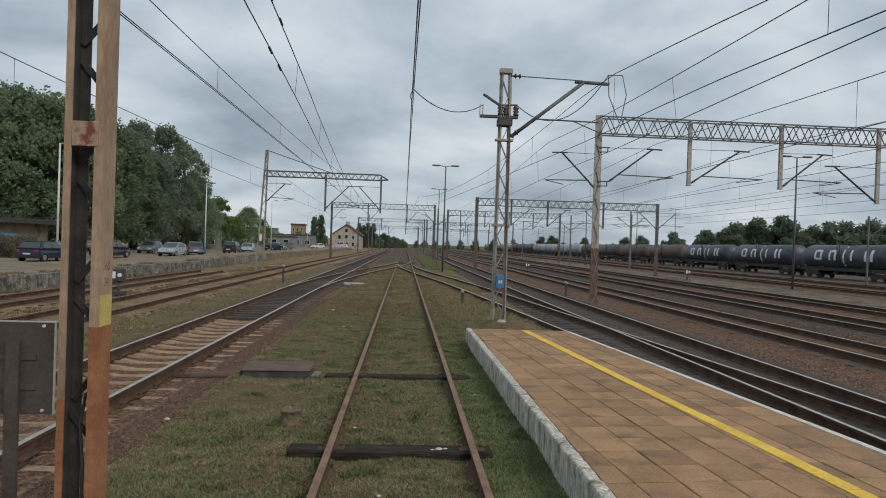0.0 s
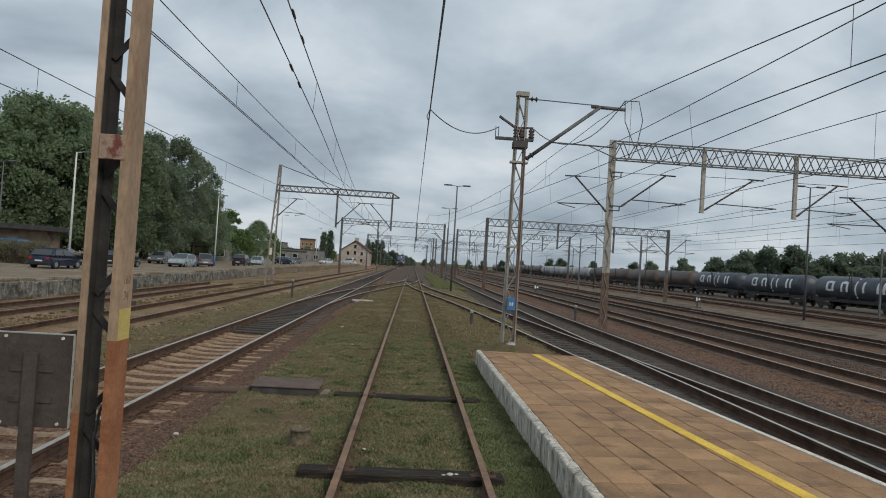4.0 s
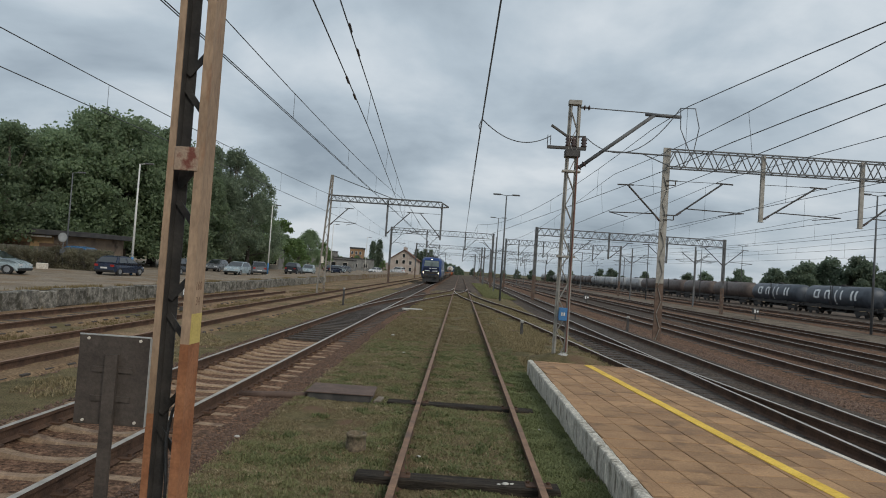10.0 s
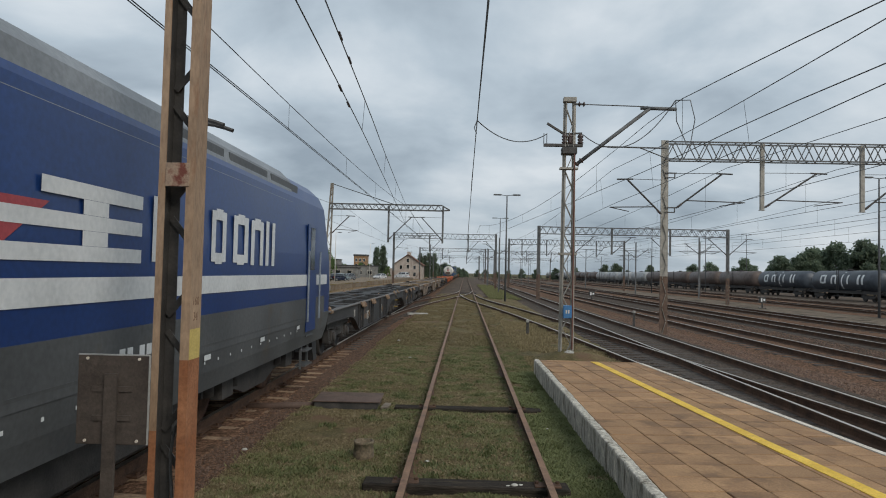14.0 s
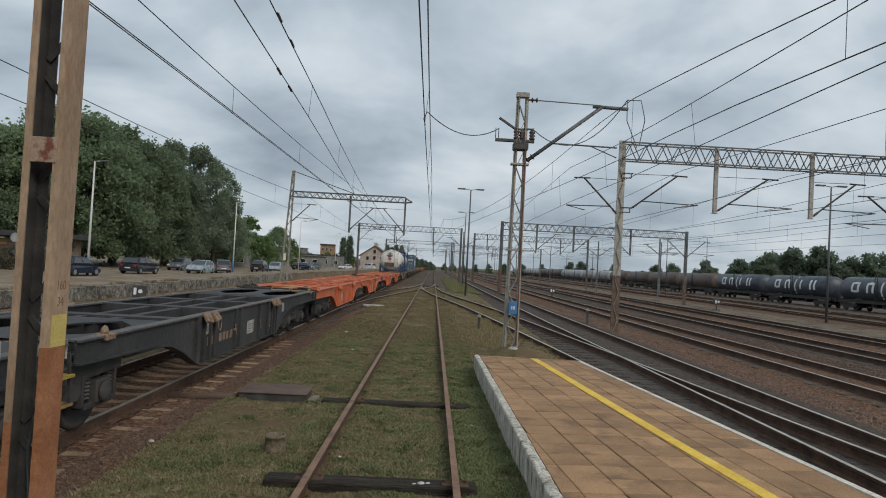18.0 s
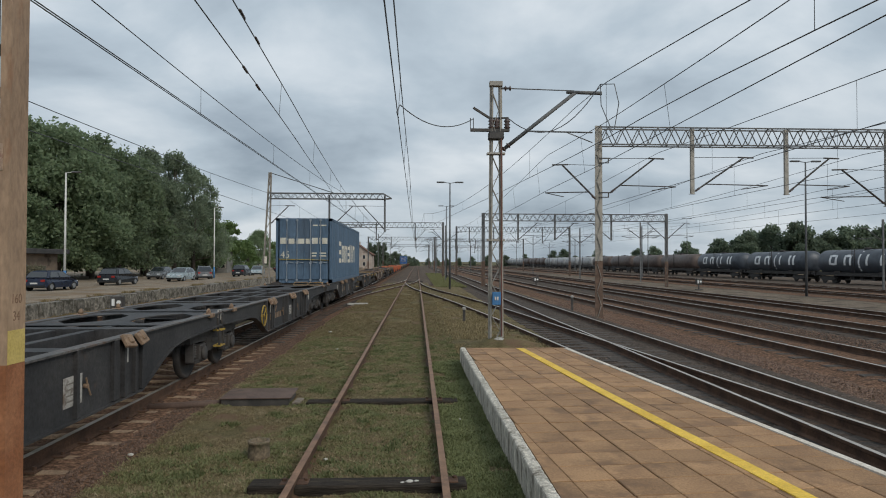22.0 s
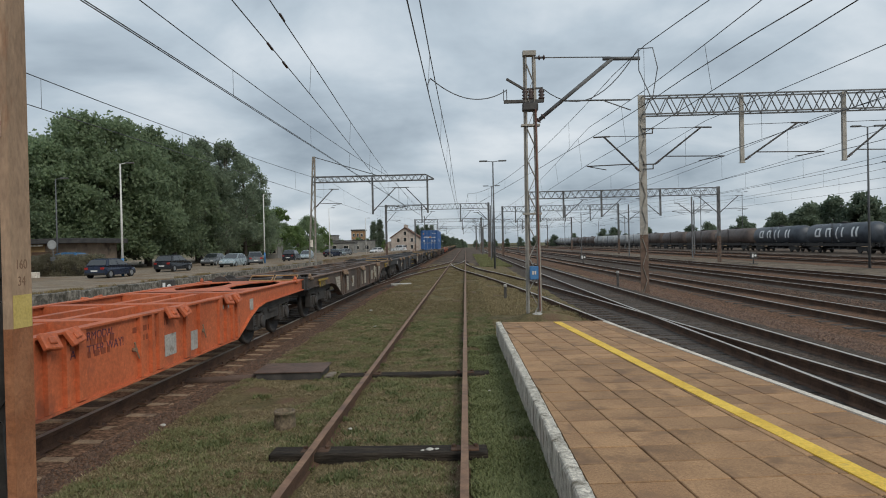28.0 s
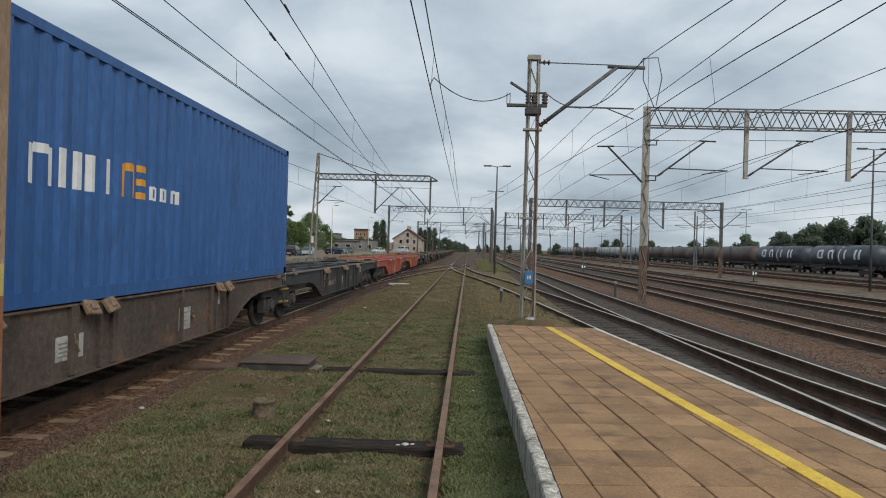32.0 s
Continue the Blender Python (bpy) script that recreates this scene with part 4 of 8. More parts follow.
# ---- car park side ----
DOCKSTONE = surf("mossy_dock_stone", (0.085, 0.080, 0.068), (0.27, 0.25, 0.215), 5, 0.95, 0, 0.8, 30, (0.055, 0.050, 0.036), 2.2, 0.50, 0.22, True, grain=0.4)
PAVE = surf("grey_car_park", (0.180, 0.145, 0.108), (0.262, 0.218, 0.168), 0.5, 0.9, 0, 0.4, 30, (0.185, 0.128, 0.078), 0.4, 0.50, grain=0.4, spec=0.12)
flat("dock_top", [(-20.6, -30), (-16.3, -30), (-16.3, 200), (-20.6, 200)], 0.33, PAVE, "worn grey-brown top of the old loading dock", "pavement", thick=0.7)
flat("car_park", [(-68, -30), (-20.6, -30), (-20.6, 215), (-68, 215)], 0.0, PAVE, "grey paved car park behind the loading dock", "car park", thick=0.4)
dock = thing("stone_dock", "low weathered stone wall of the loading dock", "wall", "", "structure")
bm = bmesh.new()
box(bm, -0.2, 0.2, -0.5, 0.5, -0.4, 0.30, None, 0.03)
DS = mesh_of("dock_stone", bm, DOCKSTONE)
y = 8.0
while y < 75:
    piece("dock_stone", DS, dock, Matrix.Translation((-16.1 + random.uniform(-0.03, 0.03), y, random.uniform(-0.04, 0.05))) @ pose(0, 0, 0, 0, 0, random.uniform(-2, 2)))
    y += 1.01


# ---- tank wagons in the yard ----
TANK_BLACK = surf("black_tank_paint", (0.034, 0.042, 0.054), (0.068, 0.080, 0.098), 1.2, 0.45, 0.1, 0.05, 20, (0.085, 0.075, 0.065), 0.8, 0.6)
TANK_BROWN = surf("brown_tank_paint", (0.075, 0.055, 0.048), (0.125, 0.095, 0.082), 1.2, 0.55, 0.1, 0.05, 20, (0.04, 0.03, 0.03), 0.8, 0.6)
TANK_GREY = surf("grey_tank_paint", (0.25, 0.25, 0.25), (0.42, 0.42, 0.42), 1.2, 0.5, 0.1, 0.05, 20, (0.16, 0.14, 0.12), 0.8, 0.55)
UNDER = surf("dirty_underframe", (0.030, 0.028, 0.027), (0.064, 0.058, 0.054), 4, 0.8, 0.1, 0.2, 40, (0.080, 0.062, 0.050), 3, 0.62)
LETTER = surf("white_marking", (0.62, 0.63, 0.63), (0.75, 0.76, 0.76), 3, 0.6, 0, 0.05, 40)


# plain shapes in a unit square that stand in for owners' marks
SHAPES = {
    "block": [(0, 1, 0, 1)],
    "ring": [(0, 0.27, 0.04, 0.96), (0.73, 1, 0.04, 0.96), (0.27, 0.73, 0, 0.2), (0.27, 0.73, 0.8, 1)],
    "arch": [(0, 0.27, 0, 0.95), (0.73, 1, 0, 0.95), (0.27, 0.73, 0.76, 1)],
    "post": [(0.36, 0.64, 0, 1)],
    "pair": [(0, 0.3, 0, 1), (0.62, 0.92, 0, 1)],
    "bars": [(0, 1, 0.8, 1), (0, 1, 0.4, 0.6), (0, 1, 0, 0.2)],
    "comb": [(0, 0.2, 0, 0.95), (0.4, 0.6, 0, 0.95), (0.8, 1, 0, 0.95), (0, 1, 0.8, 1)],
}


def tank_wagon(y, body, marks, L=16.0, x=50.0, z=-0.3):
    w = thing("tank_wagon", "%s four-axle railway tank wagon" % ("black" if body is TANK_BLACK else "brown" if body is TANK_BROWN else "grey"), "tank wagon", "tank wagons in the yard", m=pose(x, y, z))
    R = 1.42
    bm = bmesh.new()
    h = L / 2 - 0.7
    lathe(bm, [(0.3, -h), (0.8, -h + 0.1), (1.2, -h + 0.3), (R, -h + 0.6), (R, -h / 3), (R, h / 3), (R, h - 0.6), (1.2, h - 0.3), (0.8, h - 0.1), (0.3, h)], 24, Matrix.Translation((0, 0, 2.47)) @ Matrix.Rotation(radians(-90), 4, "X"))
    tank = part("tank", bm, body, w)
    for f in (-0.6, -0.2, 0.2, 0.6):
        bm = bmesh.new()
        lathe(bm, [(R + 0.012, f * h - 0.04), (R + 0.012, f * h + 0.04)], 24, Matrix.Translation((0, 0, 2.47)) @ Matrix.Rotation(radians(-90), 4, "X"))
        part("band", bm, body, tank)
    bm = bmesh.new()
    lathe(bm, [(0.35, 0), (0.35, 0.2), (0.2, 0.25)], 12, Matrix.Translation((0, 0, 3.85)))
    for yy in (-1.6, 1.6):
        beam(bm, (-0.35, yy, 3.95), (0.35, yy, 3.95), 0.05)
    for xx in (-0.35, 0.35):
        beam(bm, (xx, -1.6, 3.95), (xx, 1.6, 3.95), 0.05)
    part("dome_and_walkway", bm, UNDER, w)
    bm = bmesh.new()
    for xx in (-0.9, 0.9):
        box(bm, xx - 0.12, xx + 0.12, -L / 2 + 0.3, L / 2 - 0.3, 0.95, 1.3)
    box(bm, -1.3, 1.3, -L / 2 + 0.3, -L / 2 + 0.5, 0.85, 1.35)
    box(bm, -1.3, 1.3, L / 2 - 0.5, L / 2 - 0.3, 0.85, 1.35)
    for s in (-1, 1):
        for xx in (-0.87, 0.87):
            rod(bm, (xx, s * (L / 2 - 0.3), 1.05), (xx, s * (L / 2 + 0.25), 1.05), 0.12, 8)
            rod(bm, (xx, s * (L / 2 + 0.2), 1.05), (xx, s * (L / 2 + 0.28), 1.05), 0.24, 10)
    for f in (-0.5, 0.5):
        box(bm, -1.1, 1.1, f * h - 0.5, f * h + 0.5, 1.2, 1.45)
    for xx in (-1.2, 1.2):
        beam(bm, (xx, -L / 2 + 0.6, 1.0), (xx, L / 2 - 0.6, 1.0), 0.05, 0.16)
    for yy in (-1.9, 0.0, 1.4):
        rod(bm, (-0.8, yy, 0.72), (0.8, yy, 0.72), 0.26, 10)
    box(bm, -1.15, 1.15, -2.6, 2.2, 0.52, 0.6)
    part("underframe", bm, UNDER, w)
    for s in (-1, 1):
        bm = bmesh.new()
        yb = s * (L / 2 - 2.6)
        for xx in (-1.0, 1.0):
            prism(bm, [(yb - 1.35, 0.5), (yb - 1.2, 0.86), (yb + 1.2, 0.86), (yb + 1.35, 0.5), (yb + 0.5, 0.34), (yb - 0.5, 0.34)], "x", xx - 0.08, xx + 0.08)
        box(bm, -1.0, 1.0, yb - 0.2, yb + 0.2, 0.5, 0.74)
        for dy in (-0.9, 0.9):
            rod(bm, (-0.9, yb + dy, 0.46), (0.9, yb + dy, 0.46), 0.08, 6)
            for xx in (-0.8, 0.8):
                rod(bm, (xx - 0.06, yb + dy, 0.46), (xx + 0.06, yb + dy, 0.46), 0.46, 14)
        part("bogie", bm, UNDER, w)
    bm = bmesh.new()
    beam(bm, (-1.42, 0.2, 1.2), (-1.42, 0.2, 4.0), 0.05)
    beam(bm, (-1.42, 0.6, 1.2), (-1.42, 0.6, 4.0), 0.05)
    for i in range(8):
        beam(bm, (-1.42, 0.2, 1.3 + 0.34 * i), (-1.42, 0.6, 1.3 + 0.34 * i), 0.03)
    part("ladder", bm, UNDER, w)
    if marks:
        # plain white shapes where the owner's mark stands
        for yy, wd, hh, zz, kind in ((-3.9, 1.4, 1.2, 2.72, "ring"), (-1.4, 1.25, 1.2, 2.72, "arch"), (0.45, 0.26, 2.2, 2.60, "block"), (1.7, 1.2, 1.2, 2.72, "post"), (4.4, 1.4, 1.2, 2.72, "pair")):
            bm = bmesh.new()
            for u0, u1, v0, v1 in SHAPES[kind]:
                for i in range(5):
                    z0, z1 = (zz - hh / 2 + hh * (v0 + (v1 - v0) * k / 5) for k in (i, i + 1))
                    bm.faces.new([bm.verts.new((-math.sqrt(max(0.01, (R + 0.015) ** 2 - (z_ - 2.47) ** 2)), -yy + wd * (0.5 - u_), z_)) for u_, z_ in ((u0, z0), (u1, z0), (u1, z1), (u0, z1))])
            part("mark_block", bm, LETTER, tank, "plain white marking shape")
    return w


tank_y = 35.8
tank_bodies = [(TANK_BLACK, 1)] * 5 + [(TANK_BROWN, 0)] * 4 + [(TANK_GREY, 0)] * 4 + [(TANK_BROWN, 0)] * 3 + [(TANK_GREY, 0)] * 6
for body, mk in tank_bodies:
    tank_wagon(tank_y, body, mk)
    tank_y += 16.6


# ---- trees ----
def leafy(name, c1, c2, through_light=0.48):
    m = bpy.data.materials.new(name)
    m.use_nodes = True
    n, l = m.node_tree.nodes, m.node_tree.links
    b = n["Principled BSDF"]
    geo = n.new("ShaderNodeNewGeometry")
    ramp = n.new("ShaderNodeValToRGB")
    ramp.color_ramp.elements[0].color, ramp.color_ramp.elements[1].color = (*c1, 1), (*c2, 1)
    l.new(geo.outputs["Random Per Island"], ramp.inputs[0])
    oi = n.new("ShaderNodeObjectInfo")
    mr = n.new("ShaderNodeMapRange")
    mr.inputs["To Min"].default_value, mr.inputs["To Max"].default_value = 0.8, 1.2
    l.new(oi.outputs["Random"], mr.inputs[0])
    hs = n.new("ShaderNodeHueSaturation")
    l.new(mr.outputs[0], hs.inputs["Value"]); l.new(ramp.outputs[0], hs.inputs["Color"])
    l.new(hs.outputs[0], b.inputs["Base Color"])
    b.inputs["Roughness"].default_value = 0.6
    b.inputs["Specular IOR Level"].default_value = 0.3
    b.inputs["Transmission Weight"].default_value = 0.0
    b.inputs["Subsurface Weight"].default_value = 0.0
    tr = n.new("ShaderNodeBsdfTranslucent")
    l.new(hs.outputs[0], tr.inputs["Color"])
    mx = n.new("ShaderNodeMixShader")
    mx.inputs[0].default_value = through_light
    l.new(b.outputs[0], mx.inputs[1]); l.new(tr.outputs[0], mx.inputs[2])
    l.new(mx.outputs[0], n["Material Output"].inputs["Surface"])
    return m


LEAF = leafy("broad_leaves", (0.155, 0.208, 0.122), (0.290, 0.365, 0.212), 0.62)
LEAF_BIRCH = leafy("birch_leaves", (0.150, 0.192, 0.132), (0.275, 0.328, 0.220), 0.62)
LEAF_LIGHT = leafy("young_leaves", (0.10, 0.16, 0.055), (0.21, 0.295, 0.11))
LEAF_DARK = leafy("dark_leaves", (0.125, 0.168, 0.120), (0.238, 0.290, 0.198), 0.62)
BARK = surf("bark", (0.06, 0.05, 0.04), (0.13, 0.11, 0.09), 6, 0.95, 0, 0.6, 30)


def crown_mesh(name, rng, h, r, lobes, count, leaf, material, low=0.2, droop=0.0, lump=(0.15, 0.30)):
    """Leaves in clumps round many lobes, with gaps between."""
    centres = []
    for i in range(lobes):
        f = rng.uniform(low, 1.0)
        wide = r * math.sin(math.pi * min(0.98, 0.18 + 0.80 * f)) ** 0.7
        a, q = rng.uniform(0, 2 * math.pi), wide * math.sqrt(rng.uniform(0.1, 1.0)) * 0.85
        centres.append((q * math.cos(a), q * math.sin(a), h * f * 0.93, rng.uniform(*lump) * r))
    verts, faces = [], []
    per = count // lobes
    for cx, cy, cz, cr in centres:
        for k in range(per):
            d = Vector((rng.gauss(0, 1), rng.gauss(0, 1), rng.gauss(0, 0.8)))
            d.normalize()
            d *= cr * rng.uniform(0.35, 1.12) * (1 + 0.35 * noise.noise((cx + d.x * 3, cy + d.y * 3, cz + d.z * 3)))
            p = Vector((cx, cy, cz)) + d
            p.z -= droop * abs(d.x)
            s = leaf * rng.uniform(0.55, 1.3)
            u = Vector((rng.gauss(0, 1), rng.gauss(0, 1), rng.gauss(0, 1))).normalized()
            v = u.orthogonal().normalized()
            v.rotate(Matrix.Rotation(rng.uniform(0, 6.28), 3, u))
            w = u.cross(v)
            b = len(verts)
            verts += [p - v * s * 0.5, p + w * s * 0.3, p + v * s * 0.5, p - w * s * 0.3]
            faces.append((b, b + 1, b + 2, b + 3))
    me = bpy.data.meshes.new(name)
    me.from_pydata(verts, [], faces)
    me.materials.append(material)
    return me, centres


def tree_thing(seed, h, r, material, label, lobes=46, count=9000, leaf=0.42, low=0.16, droop=0.0, lump=(0.15, 0.30)):
    rng = random.Random(seed)
    t = thing("tree", label, "tree", "trees behind the car park")
    me, centres = crown_mesh("crown", rng, h, r, lobes, count, leaf, material, low, droop, lump)
    crown = new("crown", me)
    crown.parent = t
    bm = bmesh.new()
    pts = [(0, 0, -0.4), (0.1, 0.05, h * 0.25), (-0.1, 0.1, h * 0.5), (0.1, -0.1, h * 0.82)]
    rad = [0.032 * h * 0.6, 0.025 * h * 0.6, 0.016 * h * 0.6, 0.006 * h * 0.6]
    for (p, q, ra, rb) in zip(pts, pts[1:], rad, rad[1:]):
        rod(bm, p, q, ra, 8, rb)
    part("trunk", bm, BARK, t)
    bm = bmesh.new()
    for cx, cy, cz, cr in centres[:16]:
        z = max(h * 0.12, cz * 0.62)
        rod(bm, (0, 0, z), (cx * 0.8, cy * 0.8, cz), 0.06 + 0.003 * h, 5, 0.02)
    part("branchwork", bm, BARK, t)
    return t


TREES = {
    "broad": tree_thing(3, 14.5, 6.2, LEAF, "tall leafy broadleaf tree with a dense green crown", 150, 27000, 0.36, 0.11, 0.0, (0.10, 0.23)),
    "broad2": tree_thing(7, 14.5, 5.6, LEAF, "tall leafy broadleaf tree with an uneven crown", 140, 26000, 0.36, 0.11, 0.0, (0.10, 0.23)),
    "birch": tree_thing(11, 16.0, 5.2, LEAF_BIRCH, "tall birch with a drooping grey-green crown", 140, 20000, 0.30, 0.10, 0.35, (0.09, 0.19)),
    "young": tree_thing(17, 8.0, 3.0, LEAF_LIGHT, "young tree with light-green leaves", 34, 4000, 0.4, 0.08),
    "poplar": tree_thing(23, 13.0, 1.6, LEAF_DARK, "slim dark green poplar tree", 60, 6000, 0.5, 0.05, 0.0, (0.45, 0.75)),
    "far": tree_thing(29, 12.0, 6.5, LEAF_DARK, "distant dark green broadleaf tree", 50, 6000, 0.9, 0.05),
}
used = set()


def plant(kind, x, y, s=1.0, turn=0.0, z=0.2, group=""):
    m = pose(x, y, z, 0, 0, turn)
    src = TREES[kind]
    if kind not in used:
        used.add(kind)
        src.matrix_basis = m
        src.scale = (s, s, s)
        ob = src
    else:
        ob = copy_thing(src, m)
        ob.scale = (s, s, s)
    if group:
        ob["group"] = group
    return ob


rt = random.Random(5)
for kind, x, y, s in (("broad", -39.5, 47, 0.74), ("broad2", -37, 50.5, 0.79), ("broad", -36.3, 55, 0.86), ("broad2", -34.4, 58, 1.02), ("broad", -32.8, 61, 1.05), ("broad2", -32.2, 66, 1.02), ("broad", -32.8, 73, 1.03), ("birch", -32.2, 79, 1.0), ("birch", -30.8, 84, 1.02), ("birch", -30.0, 89, 0.94),
                      ("broad2", -30, 94, 0.72), ("young", -29.5, 103, 1.05), ("young", -28.6, 112, 0.7), ("broad", -31.5, 131, 0.58), ("young", -29.5, 136, 0.75), ("broad", -45, 45, 0.76), ("broad2", -42, 57, 0.88), ("broad", -40, 67, 1.0), ("broad2", -38, 77, 1.08), ("broad", -36.5, 88, 1.0), ("broad2", -35.5, 97, 0.72),
                      ("broad", -50, 52, 0.88), ("broad2", -60, 60, 0.95), ("broad", -56, 30, 0.9), ("broad2", -48, 38, 0.74), ("broad", -38, 110, 0.6), ("broad2", -39, 140, 0.5), ("young", -46, 222, 0.6), ("young", -41, 219, 0.55), ("young", -37, 226, 0.62), ("young", -34.5, 229, 0.6), ("young", -27, 222, 0.5)):
    k = 1.207 if y < 141 else 1.0
    plant(kind, -0.4 + (x + 0.4) * k, y * k, s * k, rt.uniform(0, 360), 0.0)
for x, y, s in ((-32.2, 232, 0.83), (-30.4, 236, 0.90), (-16.9, 240, 0.71), (-14, 245, 0.74), (-11.9, 245, 0.72), (-15.4, 243, 0.66)):
    plant("poplar", x, y, s, rt.uniform(0, 360))
# woods beyond the yard and along the line
for x, y, s in ((64.3, 300, 0.62), (69.5, 300, 0.65), (76, 305, 0.45), (85, 300, 0.67), (91, 300, 0.42), (97.6, 280, 0.71), (104.8, 280, 0.77), (110.7, 260, 0.85), (115.5, 262, 0.66), (120.4, 250, 0.92), (125.8, 250, 0.86), (131, 250, 1.18), (136, 256, 1.22), (140.6, 250, 1.4), (145.2, 240, 1.5), (151, 244, 1.35), (157, 240, 1.2), (164, 240, 1.25), (171, 240, 1.35), (179, 238, 1.4), (188, 236, 1.45), (197, 236, 1.4), (206, 234, 1.45), (216, 232, 1.5), (227, 230, 1.45), (238, 228, 1.5), (250, 226, 1.5), (128, 268, 1.0), (143, 268, 1.3), (160, 262, 1.3), (118, 275, 0.8),
                (56, 330, 0.5), (48, 345, 0.5), (40, 360, 0.48), (33, 380, 0.45), (26, 390, 0.42), (19, 400, 0.4), (13, 420, 0.4), (8, 430, 0.38), (-9.5, 290, 0.55), (-7.6, 300, 0.52), (-5.5, 315, 0.48), (-3.5, 335, 0.44), (-1.5, 360, 0.38), (0.5, 400, 0.3), (-12.5, 280, 0.5), (-20, 285, 0.5), (-27, 285, 0.5), (-36, 262, 0.42), (-42, 258, 0.45), (-52, 262, 0.5), (-60, 255, 0.55)):
    plant("far", x, y, s * rt.uniform(0.95, 1.05), rt.uniform(0, 360), -0.5, "far woods")

# ---- parked cars ----
CARGLASS = glassy("car_glass", (0.02, 0.025, 0.03))
TYRE = plain("tyre_rubber", (0.018, 0.018, 0.018), 0.85)
RIM = plain("alloy_rim", (0.35, 0.36, 0.37), 0.35, 0.7)
TAIL = plain("red_tail_lamp", (0.30, 0.02, 0.015), 0.3)
HEADL = plain("clear_head_lamp", (0.55, 0.57, 0.58), 0.2)
PLATE = plain("white_plate", (0.6, 0.6, 0.58), 0.6)


def car(x, y, turn, paint, label, z=0.0, tall=1.0, L=4.0):
    """A parked car that points along its own +y."""
    c = thing("car", label, "car", "parked cars", m=pose(x, y, z, 0, 0, turn))
    h, W = L / 2, 0.88
    T = tall
    # body side outline, then a cabin that narrows upwards
    low = [(-h, 0.42), (-h + 0.05, 0.85 * T), (-h + 0.5, 0.95 * T), (0.75, 0.93 * T), (1.5, 0.84 * T), (h - 0.12, 0.70 * T), (h, 0.45), (h - 0.1, 0.24), (1.72, 0.22), (1.62, 0.48), (1.3, 0.62), (0.98, 0.48), (0.9, 0.22), (-0.92, 0.22), (-1.0, 0.48), (-1.32, 0.62), (-1.64, 0.48), (-1.74, 0.22), (-h + 0.1, 0.26)]
    bm = bmesh.new()
    prism(bm, low, "x", -W, W)
    for v in bm.verts:
        if v.co.z > 0.65:
            v.co.x *= 0.95
        if abs(v.co.y) > h - 0.3:
            v.co.x *= 0.88
    bmesh.ops.bevel(bm, geom=[e for e in bm.edges if e.calc_face_angle(0) > 0.5 and max(v.co.z for v in e.verts) > 0.5], offset=0.07, segments=2, affect="EDGES")
    part("body", bm, paint, c)
    bm = bmesh.new()
    roof = [(-h + 0.25, 0.92 * T), (-h + 0.62, 1.40 * T), (-0.7, 1.47 * T), (0.15, 1.43 * T), (0.98, 0.92 * T)]
    prism(bm, roof, "x", -W * 0.93, W * 0.93)
    for v in bm.verts:
        if v.co.z > 1.2 * T:
            v.co.x *= 0.80
    bmesh.ops.bevel(bm, geom=[e for e in bm.edges if min(v.co.z for v in e.verts) > 1.2 * T], offset=0.09, segments=2, affect="EDGES")
    cabin = part("cabin", bm, paint, c)
    for s in (-1, 1):
        for y0, y1, y2, y3 in ((-h + 0.55, -0.42, -0.48, -h + 0.78), (-0.34, 0.78, 0.12, -0.40)):
            bm = bmesh.new()
            v = [bm.verts.new((s * W * 0.935, y0, 0.97 * T)), bm.verts.new((s * W * 0.935, y1, 0.97 * T)), bm.verts.new((s * W * 0.772, y2, 1.37 * T)), bm.verts.new((s * W * 0.772, y3, 1.37 * T))]
            f = bm.faces.new(v)
            bmesh.ops.translate(bm, vec=(s * 0.006, 0, 0), verts=v)
            part("side_window", bm, CARGLASS, cabin)
    for y0, z0, y1, z1, nm in ((-h + 0.27, 0.97 * T, -h + 0.58, 1.36 * T, "rear_window"), (0.92, 0.97 * T, 0.22, 1.40 * T, "windscreen")):
        bm = bmesh.new()
        o = -0.012 if y0 < 0 else 0.012
        v = [bm.verts.new((-W * 0.84, y0 + o, z0)), bm.verts.new((W * 0.84, y0 + o, z0)), bm.verts.new((W * 0.70, y1 + o, z1)), bm.verts.new((-W * 0.70, y1 + o, z1))]
        bm.faces.new(v)
        part(nm, bm, CARGLASS, cabin)
    for yy in (-1.32, 1.3):
        for s in (-1, 1):
            bm = bmesh.new()
            rod(bm, (s * 0.66, yy, 0.31), (s * 0.87, yy, 0.31), 0.31, 16)
            wheel = part("wheel", bm, TYRE, c)
            bm = bmesh.new()
            rod(bm, (s * 0.80, yy, 0.31), (s * 0.882, yy, 0.31), 0.19, 12)
            part("rim", bm, RIM, wheel)
    for s in (-1, 1):
        bm = bmesh.new()
        box(bm, s * 0.62 - 0.13, s * 0.62 + 0.13, -h - 0.012, -h + 0.1, 0.66 * T, 0.82 * T)
        part("tail_lamp", bm, TAIL, c)
        bm = bmesh.new()
        box(bm, s * 0.58 - 0.16, s * 0.58 + 0.16, h - 0.16, h - 0.02, 0.56 * T, 0.68 * T)
        part("head_lamp", bm, HEADL, c)
    bm = bmesh.new()
    box(bm, -0.26, 0.26, -h - 0.012, -h, 0.5, 0.61)
    part("plate", bm, PLATE, c)
    for y0, y1 in ((-h - 0.02, -h + 0.1), (h - 0.14, h)):
        bm = bmesh.new()
        box(bm, -0.78, 0.78, y0, y1, 0.26, 0.41, None, 0.02)
        part("bumper", bm, TYRE, c)
    return c


def paint(name, c):
    return surf(name, tuple(v * 0.92 for v in c), tuple(v * 1.06 for v in c), 1.5, 0.28, 0.25, 0.0, 30)


